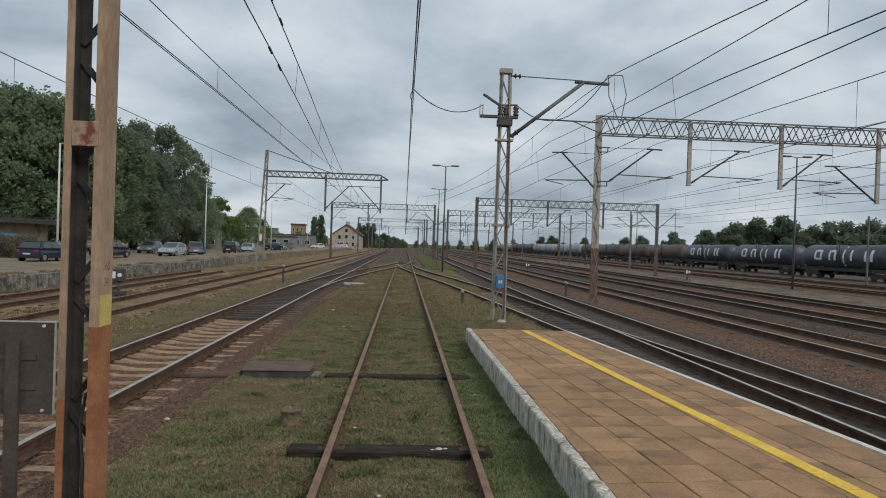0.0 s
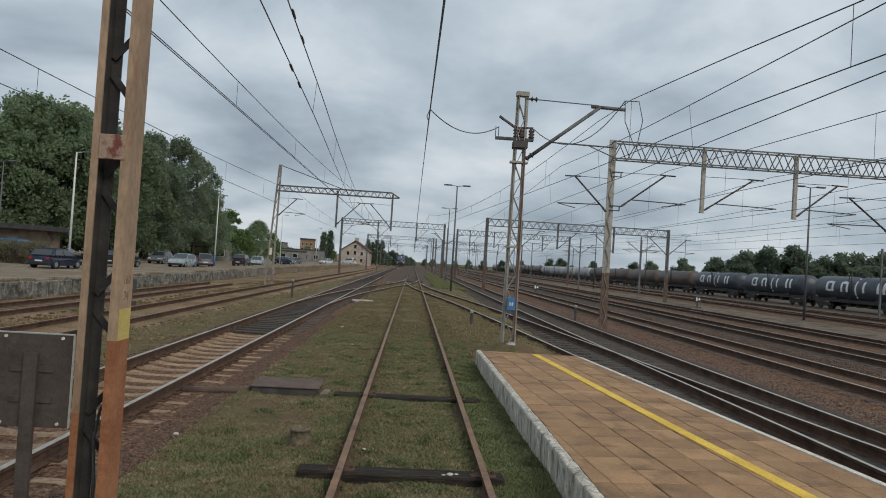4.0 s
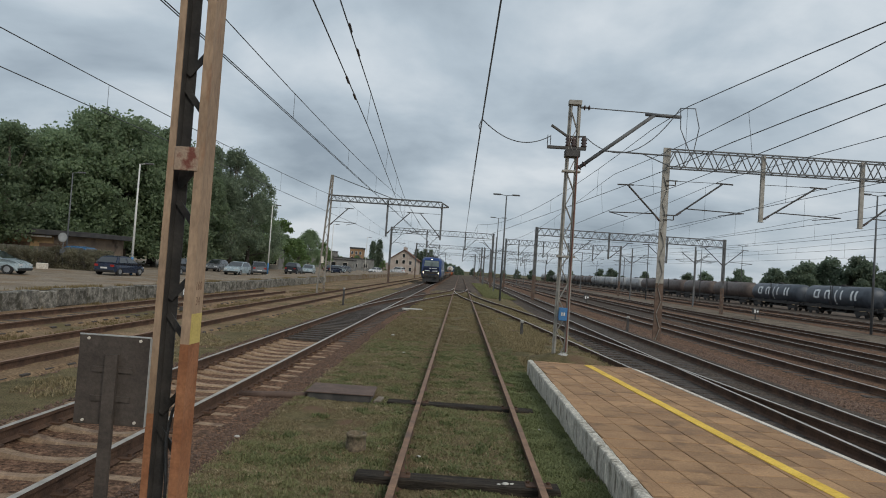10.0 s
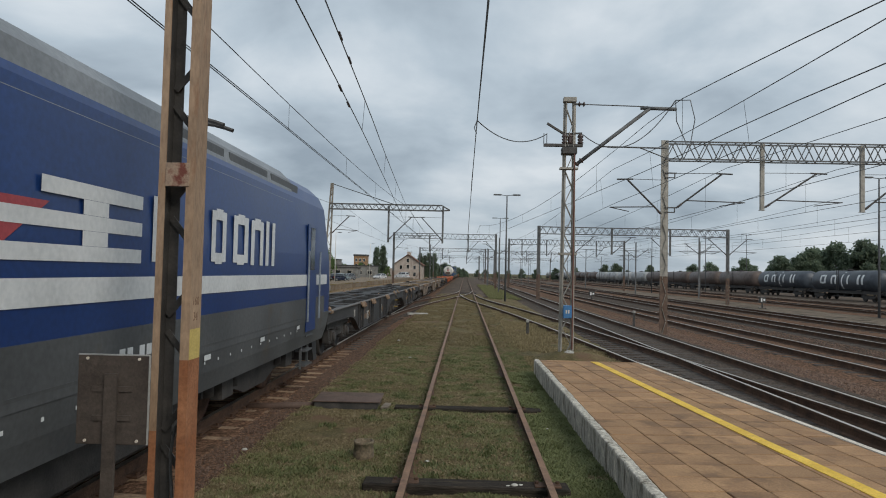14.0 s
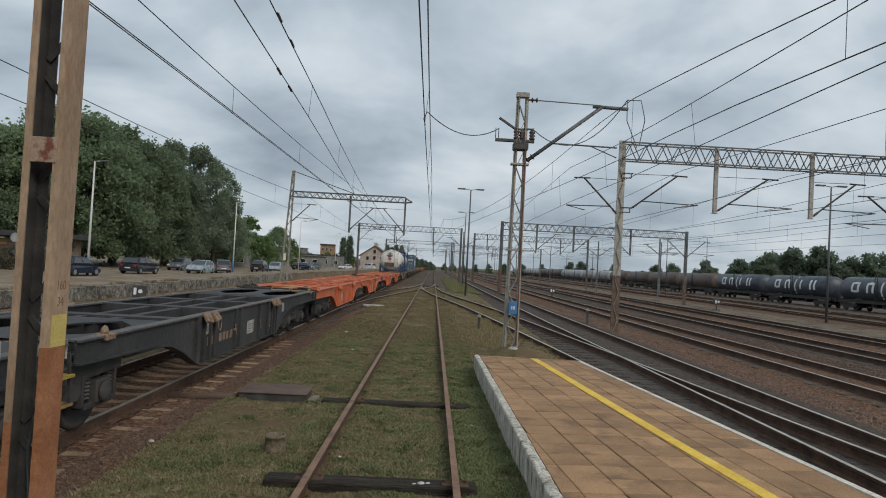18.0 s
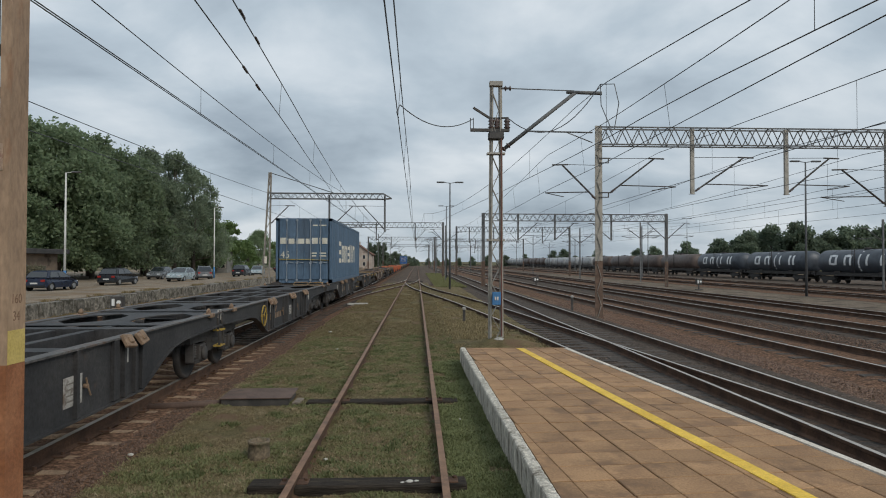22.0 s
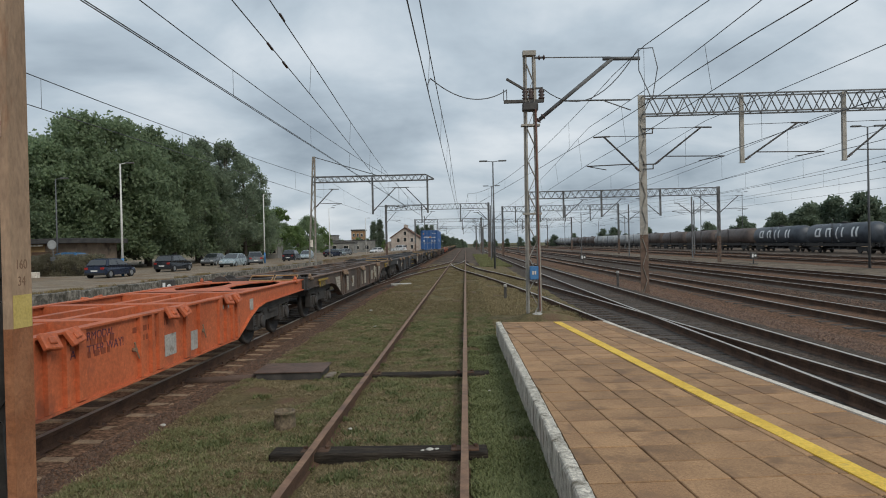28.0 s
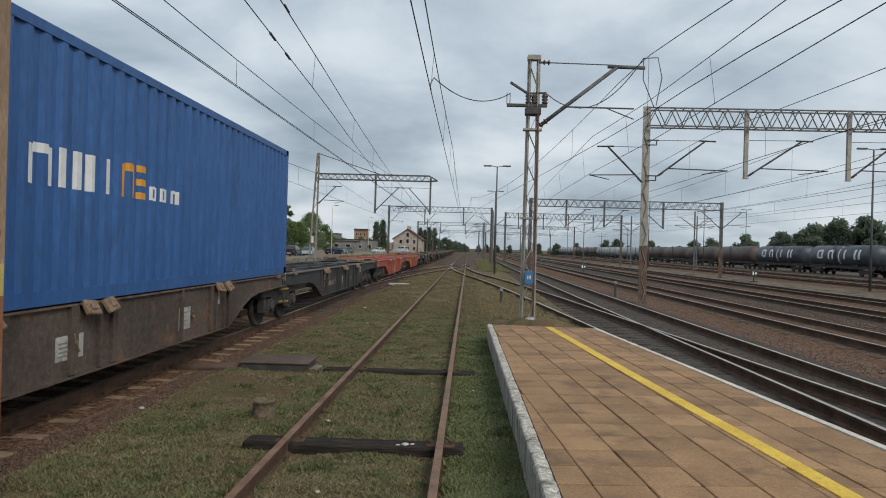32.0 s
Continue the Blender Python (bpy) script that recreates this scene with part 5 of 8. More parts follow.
P_SILVER, P_NAVY, P_BLACK, P_GREY, P_WHITE, P_TEAL = paint("silver_paint", (0.30, 0.36, 0.38)), paint("navy_paint", (0.018, 0.026, 0.05)), paint("black_paint", (0.018, 0.02, 0.024)), paint("grey_paint", (0.14, 0.15, 0.16)), paint("white_car_paint", (0.6, 0.6, 0.6)), paint("van_blue_paint", (0.04, 0.13, 0.26))
car(-29.4, 39.3, -82, P_SILVER, "silver hatchback parked side-on in the car park")
car(-26.3, 48.6, -4, P_NAVY, "dark navy hatchback parked with its rear to the tracks")
car(-26.4, 59.4, -5, P_BLACK, "black estate car parked behind the lamp post", tall=1.05)
car(-30.0, 78.0, 180, P_GREY, "grey car parked under the trees")
car(-24.6, 69.9, 178, P_SILVER, "silver car parked with its nose to the tracks")
car(-24.5, 76.6, 24, P_GREY, "grey estate car parked beside the lamp post", tall=1.08)
car(-24.0, 91.5, 1, P_BLACK, "dark large car parked in the row", tall=1.12, L=4.6)
car(-23.2, 97, 186, P_SILVER, "silver car parked in the row")
car(-25.1, 125.5, -28, P_NAVY, "dark blue car parked in the row")
car(-25.7, 132.8, -28, P_SILVER, "silver car parked in the row")
car(-26.2, 142.4, 150, P_GREY, "grey car parked in the row")
car(-22.0, 165.0, 150, P_WHITE, "white car parked near the old house", z=0.0)
car(-19.4, 195.0, 60, P_WHITE, "white van parked in front of the old house", z=0.0, tall=1.35, L=5.0)
car(-34.3, 55.5, 80, P_TEAL, "blue van parked under the trees", tall=1.35, L=4.8)
car(-34.0, 45.3, -80, P_BLACK, "black car parked before the shed", tall=0.95)

# ---- sheds, house and far buildings ----
OCHRE = surf("ochre_plaster", (0.28, 0.18, 0.09), (0.38, 0.25, 0.125), 1.5, 0.9, 0, 0.2, 30, (0.19, 0.125, 0.07), 0.8, 0.55)
ROOFD = surf("dark_roofing", (0.03, 0.03, 0.032), (0.065, 0.062, 0.06), 2, 0.85, 0, 0.3, 30)
PINKW = surf("faded_pink_plaster", (0.33, 0.28, 0.245), (0.43, 0.37, 0.325), 0.8, 0.9, 0, 0.2, 20, (0.22, 0.17, 0.15), 0.5, 0.55)
ROOFR = surf("old_clay_roof", (0.10, 0.05, 0.035), (0.17, 0.085, 0.06), 2, 0.85, 0, 0.4, 20)
PANE = glassy("dark_window_pane", (0.02, 0.022, 0.025))
GREYW = surf("grey_block_wall", (0.15, 0.148, 0.138), (0.235, 0.23, 0.215), 1.0, 0.9, 0, 0.2, 15, (0.10, 0.10, 0.085), 0.6, 0.55)
BRICKO = surf("ochre_brick", (0.22, 0.135, 0.075), (0.31, 0.195, 0.105), 1.2, 0.9, 0, 0.3, 25)


def window(parent, x, y, z, w, h, face="y"):
    bm = bmesh.new()
    box(bm, x - w / 2 - 0.08, x + w / 2 + 0.08, y - 0.05, y + 0.02, z - 0.08, z + h + 0.08)
    fr = part("window", bm, WHITE, parent)
    bm = bmesh.new()
    box(bm, x - w / 2, x + w / 2, y - 0.06, y - 0.045, z, z + h)
    part("pane", bm, PANE, fr)


shed = thing("shed", "low ochre shed with a dark flat roof behind the car park", "shed", m=pose(-47.0, 60.3, 0))
shed.scale = (1.2, 1.2, 1.2)
bm = bmesh.new()
box(bm, -14, 6.5, 0, 6, -0.4, 2.35)
part("wall", bm, OCHRE, shed)
# the last stretch of wall towards +x is a duller brown
bm = bmesh.new()
box(bm, 6.5, 9.0, 0.05, 6, -0.4, 2.35)
part("brown_wall_end", bm, surf("dull_brown_wall", (0.15, 0.112, 0.082), (0.235, 0.178, 0.130), 1.5, 0.9, 0, 0.2, 30, (0.07, 0.055, 0.042), 0.8, 0.55), shed, "duller brown end of the wall")
bm = bmesh.new()
box(bm, -14.3, 6.6, -0.45, -0.40, 2.16, 2.28)
part("fascia", bm, WHITE, shed, "pale fascia board")
bm = bmesh.new()
box(bm, -14.3, 6.6, -0.40, 0.0, 2.25, 2.28)
part("soffit", bm, ROOFD, shed)
bm = bmesh.new()
box(bm, -14.6, 9.8, -0.7, 6.4, 2.35, 2.75, None, 0.03)
part("roof", bm, ROOFD, shed)
for i in range(7):
    bm = bmesh.new()
    box(bm, -12.6 + i * 3.0, -10.4 + i * 3.0, -0.03, 0.02, -0.3, 1.7)
    part("door", bm, plain("brown_shed_door", (0.10, 0.06, 0.04), 0.8), shed)
fence = thing("fence", "weathered board fence along the car park edge", "fence", m=pose(-40.3, 53.7, 0))
fence.scale = (1.2, 1.2, 1.2)
FENCE = surf("weathered_boards", (0.070, 0.066, 0.050), (0.130, 0.120, 0.092), 3, 0.9, 0, 0.3, 30, (0.06, 0.07, 0.035), 2, 0.52, 0.2, True)
bm = bmesh.new()
box(bm, -0.07, 0.07, -0.012, 0.012, -0.3, 1.45)
FB = mesh_of("board", bm, FENCE)
for i in range(60):
    piece("board", FB, fence, Matrix.Translation((i * 0.15, 0.02 * math.sin(i * 1.7), 0.02 * math.sin(i * 2.3))))
for i in range(5):
    bm = bmesh.new()
    box(bm, i * 2.2 - 0.05, i * 2.2 + 0.05, 0.015, 0.11, -0.4, 1.4)
    part("fence_post", bm, FENCE, fence)
roadsign = thing("road_sign", "round grey road sign seen from behind on a thin pole", "sign", m=pose(-33.6, 53.0, 0))
bm = bmesh.new()
rod(bm, (0.05, 0, -0.1), (-0.10, 0, 2.95), 0.035, 8)
part("pole", bm, GREYPOLE, roadsign)
bm = bmesh.new()
lathe(bm, [(0.0, -0.012), (0.38, -0.012), (0.40, 0.012), (0.37, 0.012), (0.0, 0.004)], 24, Matrix.Translation((-0.10, -0.05, 2.62)) @ Matrix.Rotation(radians(90), 4, "X"))
part("disc", bm, plain("zinc_back", (0.27, 0.275, 0.27), 0.6, 0.2), roadsign)
bm = bmesh.new()
box(bm, -0.27, 0.17, -0.06, -0.045, 1.28, 1.62, None, 0.004)
part("small_plate", bm, GREYPOLE, roadsign)
block = thing("concrete_block", "pale concrete block at the car park edge", "block", m=pose(-33.3, 50.0, 0))
bm = bmesh.new()
box(bm, -0.38, 0.38, -0.22, 0.22, -0.02, 0.46, None, 0.03)
part("body", bm, WHITE, block)

SHRUBL = leafy("olive_shrub_leaves", (0.150, 0.140, 0.092), (0.270, 0.245, 0.165), 0.6)
shrub = tree_thing(41, 2.3, 1.35, SHRUBL, "olive-brown shrub against the board fence", lobes=16, count=2600, leaf=0.15, low=0.02, lump=(0.25, 0.42))
shrub.name = "shrub"
shrub["category"] = "shrub"
rs = random.Random(12)
for k in range(9):
    m = pose(-40.6 + 1.28 * k, 53.0 + rs.uniform(-0.2, 0.1), 0.0, 0, 0, rs.uniform(0, 360))
    q = rs.uniform(0.62, 0.78) if k < 5 else rs.uniform(0.76, 0.92)
    if k == 0:
        shrub.matrix_basis, ob = m, shrub
    else:
        ob = copy_thing(shrub, m)
    ob.scale = (q, q, q)
    ob["group"] = "shrubs along the fence"

house = thing("house", "old pinkish plaster house with a steep gable and chimneys", "house", m=pose(-20.5, 228, 0))
bm = bmesh.new()
prism(bm, [(-5.0, -0.6), (5.0, -0.6), (5.0, 4.6), (0, 7.9), (-5.0, 4.6)], "y", 0, 14)
part("wall", bm, PINKW, house)
bm = bmesh.new()
for s in (-1, 1):
    prism(bm, [(s * 5.5, 4.3), (0, 8.05), (0, 8.3), (s * 5.5, 4.55)], "y", -0.5, 14.5)
roof_ = part("roof", bm, ROOFR, house)
for yy in (2.0, 7.0):
    bm = bmesh.new()
    box(bm, -0.5, 0.5, yy - 0.4, yy + 0.4, 7.4, 9.2)
    part("chimney", bm, PINKW, roof_)
for x, z in ((0, 5.4), (0, 3.2), (-2.4, 3.0), (2.4, 3.0), (-2.2, 0.6), (0.2, 0.6), (2.4, 0.6)):
    window(house, x, 0, z, 0.9, 1.3)
bm = bmesh.new()
prism(bm, [(-7.6, -0.6), (-5.0, -0.6), (-5.0, 3.4), (-7.6, 2.9)], "y", 1.0, 9)
part("annex", bm, PINKW, house)
tower = thing("tower_block", "ochre brick block with a flat dark roof", "building", m=pose(-47.7, 290, 0))
bm = bmesh.new()
box(bm, -2.9, 2.9, 0, 6, -0.6, 8.7)
part("wall", bm, BRICKO, tower)
bm = bmesh.new()
box(bm, -3.1, 3.1, -0.2, 6.2, 8.7, 9.4)
part("roof", bm, ROOFD, tower)
for i in range(3):
    for j in range(3):
        window(tower, -1.8 + 1.8 * i, 0, 1.2 + 2.5 * j, 0.9, 1.3)
for x, y, w_, d_, h_, mm, lb in ((-37, 205, 16, 8, 3.6, GREYW, "low grey workshop with dark roof"), (-33, 175, 7, 5, 2.8, GREYW, "small grey concrete block shed"), (-35.5, 119.5, 2.6, 3.6, 3.6, GREYW, "grey concrete hut under the trees"), (-55, 240, 14, 8, 6, GREYW, "grey building with a flat roof")):
    b_ = thing("building", lb, "building", m=pose(x, y, 0))
    bm = bmesh.new()
    box(bm, -w_ / 2, w_ / 2, 0, d_, -0.6, h_)
    part("wall", bm, mm, b_)
    bm = bmesh.new()
    box(bm, -w_ / 2 - 0.2, w_ / 2 + 0.2, -0.2, d_ + 0.2, h_, h_ + 0.25)
    part("roof", bm, ROOFD, b_)
    for i in range(max(1, int(w_ / 3.2))):
        window(b_, -w_ / 2 + 1.6 + i * 3.2, 0, 0.9, 1.2, 1.2)


# ---- the passing train ----
V = 23.7
TX = -4.6
moving = []


def along(t, d):
    """Where a point d behind the engine's rear end stands at t; the train slows a little as it arrives."""
    early = 0.8 + 1.25 * (13.5 - t) if t < 13.5 else 0.8 * math.exp(-1.56 * (t - 13.5))
    return 25.6 - V * (t - 13.5) + d + early


FLAT_DARK = surf("dark_wagon_paint", (0.026, 0.026, 0.028), (0.054, 0.052, 0.052), 1.5, 0.7, 0.1, 0.15, 30, (0.090, 0.060, 0.046), 1.6, 0.60, grain=0.25)
FLAT_GREY = surf("grey_brown_wagon_paint", (0.125, 0.104, 0.086), (0.225, 0.190, 0.155), 1.2, 0.75, 0.05, 0.2, 30, (0.155, 0.078, 0.048), 2.2, 0.52, grain=0.3)
FLAT_ORANGE = surf("orange_wagon_paint", (0.43, 0.098, 0.034), (0.55, 0.142, 0.055), 0.9, 0.65, 0.0, 0.1, 30, (0.29, 0.085, 0.042), 1.6, 0.54, grain=0.16)
FLAT_RED = surf("red_wagon_paint", (0.28, 0.055, 0.035), (0.38, 0.08, 0.05), 0.9, 0.6, 0.0, 0.1, 30, (0.16, 0.05, 0.035), 1.0, 0.55)
FLAT_BROWN = surf("rusty_black_brown_wagon_paint", (0.058, 0.043, 0.035), (0.112, 0.082, 0.066), 1.4, 0.75, 0.1, 0.15, 30, (0.175, 0.095, 0.058), 2.0, 0.55, grain=0.3)
FLANGE_GREY = surf("worn_cream_flange", (0.23, 0.205, 0.17), (0.36, 0.33, 0.285), 3, 0.8, 0, 0.2, 40, (0.15, 0.085, 0.055), 3, 0.54, grain=0.3)
FLANGE_DARK = surf("rubbed_grey_flange", (0.070, 0.066, 0.064), (0.130, 0.122, 0.116), 3, 0.7, 0.05, 0.2, 40, (0.10, 0.060, 0.042), 3, 0.55, grain=0.3)
FLANGE_BROWN = surf("rusty_brown_flange", (0.125, 0.075, 0.052), (0.20, 0.135, 0.10), 3, 0.8, 0.05, 0.2, 40, (0.07, 0.045, 0.036), 3, 0.55, grain=0.3)
FLANGES = {"rusty": FLANGE_BROWN, "grey": FLANGE_GREY, "dark": FLANGE_DARK, "brown": FLANGE_BROWN}
FLATS = {"brown": FLAT_BROWN, "rusty": FLAT_BROWN, "dark": FLAT_DARK, "grey": FLAT_GREY, "orange": FLAT_ORANGE, "red": FLAT_RED}
FITTING_Y = surf("worn_yellow_fitting", (0.30, 0.20, 0.032), (0.43, 0.30, 0.055), 6, 0.7, 0, 0.1, 40, (0.12, 0.075, 0.045), 6, 0.52)
LABELS = surf("white_lettering_panel", (0.30, 0.285, 0.26), (0.44, 0.425, 0.395), 3, 0.7, 0, 0.1, 40, (0.15, 0.115, 0.09), 4, 0.53, grain=0.2)


bm = bmesh.new()
lathe(bm, [(0.0, -0.06), (0.44, -0.06), (0.46, -0.02), (0.46, 0.05), (0.40, 0.055), (0.37, 0.02), (0.16, 0.0), (0.13, 0.07), (0.0, 0.075)], 20)
WHEEL = mesh_of("wheel", bm, UNDER)
bm = bmesh.new()
lathe(bm, [(0.0, 0.0)] + [(0.075 if k % 2 else 0.052, 0.012 + 0.022 * k) for k in range(12)] + [(0.0, 0.28)], 8, None, False)
SPRING = mesh_of("spring", bm, MAST_DARK)
bm = bmesh.new()
box(bm, -0.11, 0.10, -0.15, 0.15, -0.12, 0.16, None, 0.02)
box(bm, -0.10, 0.07, -0.34, 0.34, -0.16, -0.09, None, 0.01)
lathe(bm, [(0.0, 0.0), (0.13, 0.0), (0.13, 0.03), (0.10, 0.05), (0.0, 0.055)], 12, Matrix.Translation((0.10, 0, 0.01)) @ Matrix.Rotation(radians(90), 4, "Y"))
AXLE_BOX = mesh_of("axle_box", bm, UNDER)


def bogie(w, yb):
    """A two-axle bogie: arched side frames, spring nests beside the axle boxes, brake rigging."""
    bm = bmesh.new()
    for s in (-1, 1):
        x0, x1 = sorted((s * 0.95, s * 1.07))
        prism(bm, [(yb - 1.42, 0.68), (yb - 1.42, 0.80), (yb - 0.5, 0.86), (yb + 0.5, 0.86), (yb + 1.42, 0.80), (yb + 1.42, 0.68), (yb + 0.62, 0.66), (yb + 0.45, 0.44), (yb - 0.45, 0.44), (yb - 0.62, 0.66)], "x", x0, x1)
        box(bm, s * 1.01 - 0.10, s * 1.01 + 0.10, yb - 0.30, yb + 0.30, 0.60, 0.66)
        for dy in (-0.9, 0.9):
            for q in (-0.37, 0.37):
                box(bm, s * 1.01 - 0.07, s * 1.01 + 0.07, yb + dy + q - 0.03, yb + dy + q + 0.03, 0.34, 0.70)
            beam(bm, (s * 0.80, yb + dy - 0.50 * (1 if dy > 0 else -1), 0.34), (s * 0.80, yb + dy - 0.44 * (1 if dy > 0 else -1), 0.95), 0.05)
            box(bm, s * 0.79 - 0.06, s * 0.79 + 0.06, yb + dy * 0.44 - 0.04, yb + dy * 0.44 + 0.04, 0.32, 0.60)
    box(bm, -0.95, 0.95, yb - 0.22, yb + 0.22, 0.52, 0.86)
    lathe(bm, [(0.0, 0.0), (0.3, 0.0), (0.3, 0.16), (0.0, 0.16)], 12, Matrix.Translation((0, yb, 0.86)))
    for dy in (-1.38, 1.38):
        box(bm, -0.95, 0.95, yb + dy - 0.05, yb + dy + 0.05, 0.66, 0.80)
    for dy in (-0.9, 0.9):
        rod(bm, (-1.0, yb + dy, 0.46), (1.0, yb + dy, 0.46), 0.08, 8)
    b_ = part("bogie", bm, UNDER, w)
    for dy in (-0.9, 0.9):
        for s in (-1, 1):
            piece("wheel", WHEEL, b_, Matrix.Translation((s * 0.79, yb + dy, 0.46)) @ Matrix.Rotation(radians(90 * s), 4, "Y"))
        piece("axle_box", AXLE_BOX, b_, Matrix.Translation((1.03, yb + dy, 0.46)))
        for q in (-0.25, 0.25):
            piece("spring", SPRING, b_, Matrix.Translation((1.02, yb + dy + q, 0.39)))


def holed_plate(bm, x0, x1, y0, y1, z, hw, hl, th=0.02):
    """A deck plate with one long lens-shaped hole."""
    cx, cy = (x0 + x1) / 2, (y0 + y1) / 2
    outer = [(x1, cy), (x1, y1), (cx, y1), (x0, y1), (x0, cy), (x0, y0), (cx, y0), (x1, y0)]
    inner = [(cx + hw, cy), (cx + hw * 0.8, cy + hl * 0.55), (cx, cy + hl), (cx - hw * 0.8, cy + hl * 0.55), (cx - hw, cy), (cx - hw * 0.8, cy - hl * 0.55), (cx, cy - hl), (cx + hw * 0.8, cy - hl * 0.55)]
    rows = [[bm.verts.new((x, y, zz)) for x, y in ring] for ring, zz in ((outer, z), (inner, z), (inner, z - th), (outer, z - th))]
    for a, b in zip(rows, rows[1:]):
        for k in range(8):
            bm.faces.new((a[k], a[(k + 1) % 8], b[(k + 1) % 8], b[k]))


RAIL_OCHRE = surf("worn_ochre_rail", (0.36, 0.22, 0.085), (0.48, 0.32, 0.15), 6, 0.7, 0, 0.1, 40, (0.22, 0.12, 0.06), 6, 0.55)
PIN_TAN = surf("rusty_tan_pin", (0.17, 0.11, 0.07), (0.30, 0.21, 0.14), 8, 0.8, 0.05, 0.2, 40, (0.10, 0.05, 0.035), 8, 0.55)
CREAM_PANEL = surf("dirty_cream_panel", (0.30, 0.275, 0.225), (0.43, 0.40, 0.335), 3, 0.75, 0, 0.1, 40, (0.19, 0.15, 0.11), 3, 0.56, grain=0.2)
FADED = surf("faded_grey_lettering", (0.16, 0.145, 0.125), (0.23, 0.21, 0.18), 5, 0.8, 0, 0.05, 40)
DARK_MARK = surf("faded_dark_lettering", (0.20, 0.045, 0.02), (0.28, 0.07, 0.03), 5, 0.8, 0, 0.05, 40)
STRIPE_K = plain("black_hazard_stripe", (0.03, 0.03, 0.03), 0.6)


def container_wagon(L, colour, ends, panels=True, ring=None, cream_ring=False, hazard=False):
    """One platform of a container wagon: fish-bellied sills, deck plates with holes; ends tells outer ends from joints."""
    w = thing("container_wagon", "", "container wagon", "wagons of the train")
    mm = FLATS[colour]
    tagged(w, {"dark": "empty dark grey container wagon with fish-bellied side sills", "grey": "rusty grey-brown container wagon with fish-bellied side sills", "brown": "black-brown container wagon with large cream lettering panels", "rusty": "rusty black-brown container wagon under a blue container", "orange": "bright orange empty container wagon with fish-bellied sills", "red": "dull red empty container wagon"}[colour])
    top, h = 1.16, L / 2
    f0 = 3.3 if ends[0] == "E" else 2.1
    f1 = 3.3 if ends[1] == "E" else 2.1
    curve = [(0.0, 0.86), (0.5, 0.80), (0.95, 0.66), (1.35, 0.48), (1.7, 0.35)]
    sill = [(-h + 0.12, top), (h - 0.12, top), (h - 0.12, 0.90)] + [(h - f1 - u, z) for u, z in curve] + [(-h + f0 + u, z) for u, z in curve[::-1]] + [(-h + 0.12, 0.90)]
    for s in (-1, 1):
        bm = bmesh.new()
        prism(bm, sill, "x", s * 1.17, s * 1.19)
        prism(bm, [(u, z - 0.012) for u, z in sill[2:]] + [(u, z + 0.012) for u, z in sill[2:]][::-1], "x", s * 1.18 - 0.1, s * 1.18 + 0.06)
        lo, hi = -h + f0 + 1.9, h - f1 - 1.9
        for f in (0.0, 0.06, 0.36, 0.42, 0.72, 0.94, 1.0):
            u = lo + (hi - lo) * f
            box(bm, s * 1.19, s * 1.19 + s * 0.05, u - 0.03, u + 0.03, 0.37, top - 0.02)
        part("side_sill", bm, mm, w)
        bm = bmesh.new()
        box(bm, s * 1.18 - 0.1, s * 1.18 + 0.06, -h + 0.12, h - 0.12, top - 0.018, top + 0.006)
        part("top_flange", bm, FLANGES.get(colour, mm), w, "worn paler top flange" if colour in FLANGES else "")
    for e, f in ((-1, f0), (1, f1)):
        for x0, x1 in ((-1.17, -0.002), (0.002, 1.17)):
            bm = bmesh.new()
            ya, yb = sorted((e * (h - 0.12), e * (h - f - 0.6)))
            holed_plate(bm, x0, x1, ya, yb, top - 0.012, 0.43, (yb - ya) * 0.385)
            part("deck_plate", bm, mm, w)
    for f in (0.06, 0.36, 0.64, 0.94):
        u = -h + f0 + 0.6 + (2 * h - f0 - f1 - 1.2) * f
        bm = bmesh.new()
        box(bm, -1.16, 1.16, u - 0.15, u + 0.15, top - 0.16, top - 0.004)
        part("cross_member", bm, mm, w)
    for s in (-1, 1):
        bm = bmesh.new()
        beam(bm, (s * 0.28, -h + f0, top - 0.1), (s * 0.28, h - f1, top - 0.1), 0.14, 0.16)
        part("centre_sill", bm, mm, w)
    spots = ([-h + 2.4] if ends[0] == "E" else []) + ([h - 2.4] if ends[1] == "E" else [h])
    for yb in spots:
        bogie(w, yb)
    for s in (-1, 1):
        for u in (-h + 0.75, h - 0.75):
            bm = bmesh.new()
            box(bm, s * 1.1, s * 1.26, u - 0.11, u + 0.11, top - 0.06, top + 0.016, None, 0.01)
            lathe(bm, [(0.045, 0), (0.045, 0.045), (0.028, 0.085), (0.008, 0.10)], 10, Matrix.Translation((s * 1.17, u, top + 0.01)))
            part("container_pin", bm, mm if colour == "orange" else PIN_TAN, w)
        # folding pins that hang over the sill in pairs
        for u in (-h + f0 + 2.05, -0.35, h - f1 - 2.05) if L > 14.2 else (-h + f0 + 2.05, h - f1 - 2.05):
            for q in (-0.19, 0.19):
                bm = bmesh.new()
                m = Matrix.Translation((s * 1.245, u + q, top + 0.01)) @ Matrix.Rotation(radians(s * -32), 4, "Y") @ Matrix.Rotation(radians(8 * (1 if q > 0 else -1)), 4, "X")
                box(bm, -0.03, 0.03, -0.12, 0.12, -0.17, 0.015, m, 0.012)
                box(bm, 0.028 * s - 0.025, 0.028 * s + 0.025, -0.05, 0.05, -0.12, -0.04, m, 0.012)
                part("folding_pin", bm, mm if colour == "orange" else PIN_TAN, w, "hinged container pin hanging down")
            for q in (-0.42, 0.42):
                bm = bmesh.new()
                box(bm, s * 1.191, s * 1.235, u + q - 0.07, u + q + 0.07, 0.38, top - 0.02)
                part("stiffener", bm, mm, w)
    bm = bmesh.new()
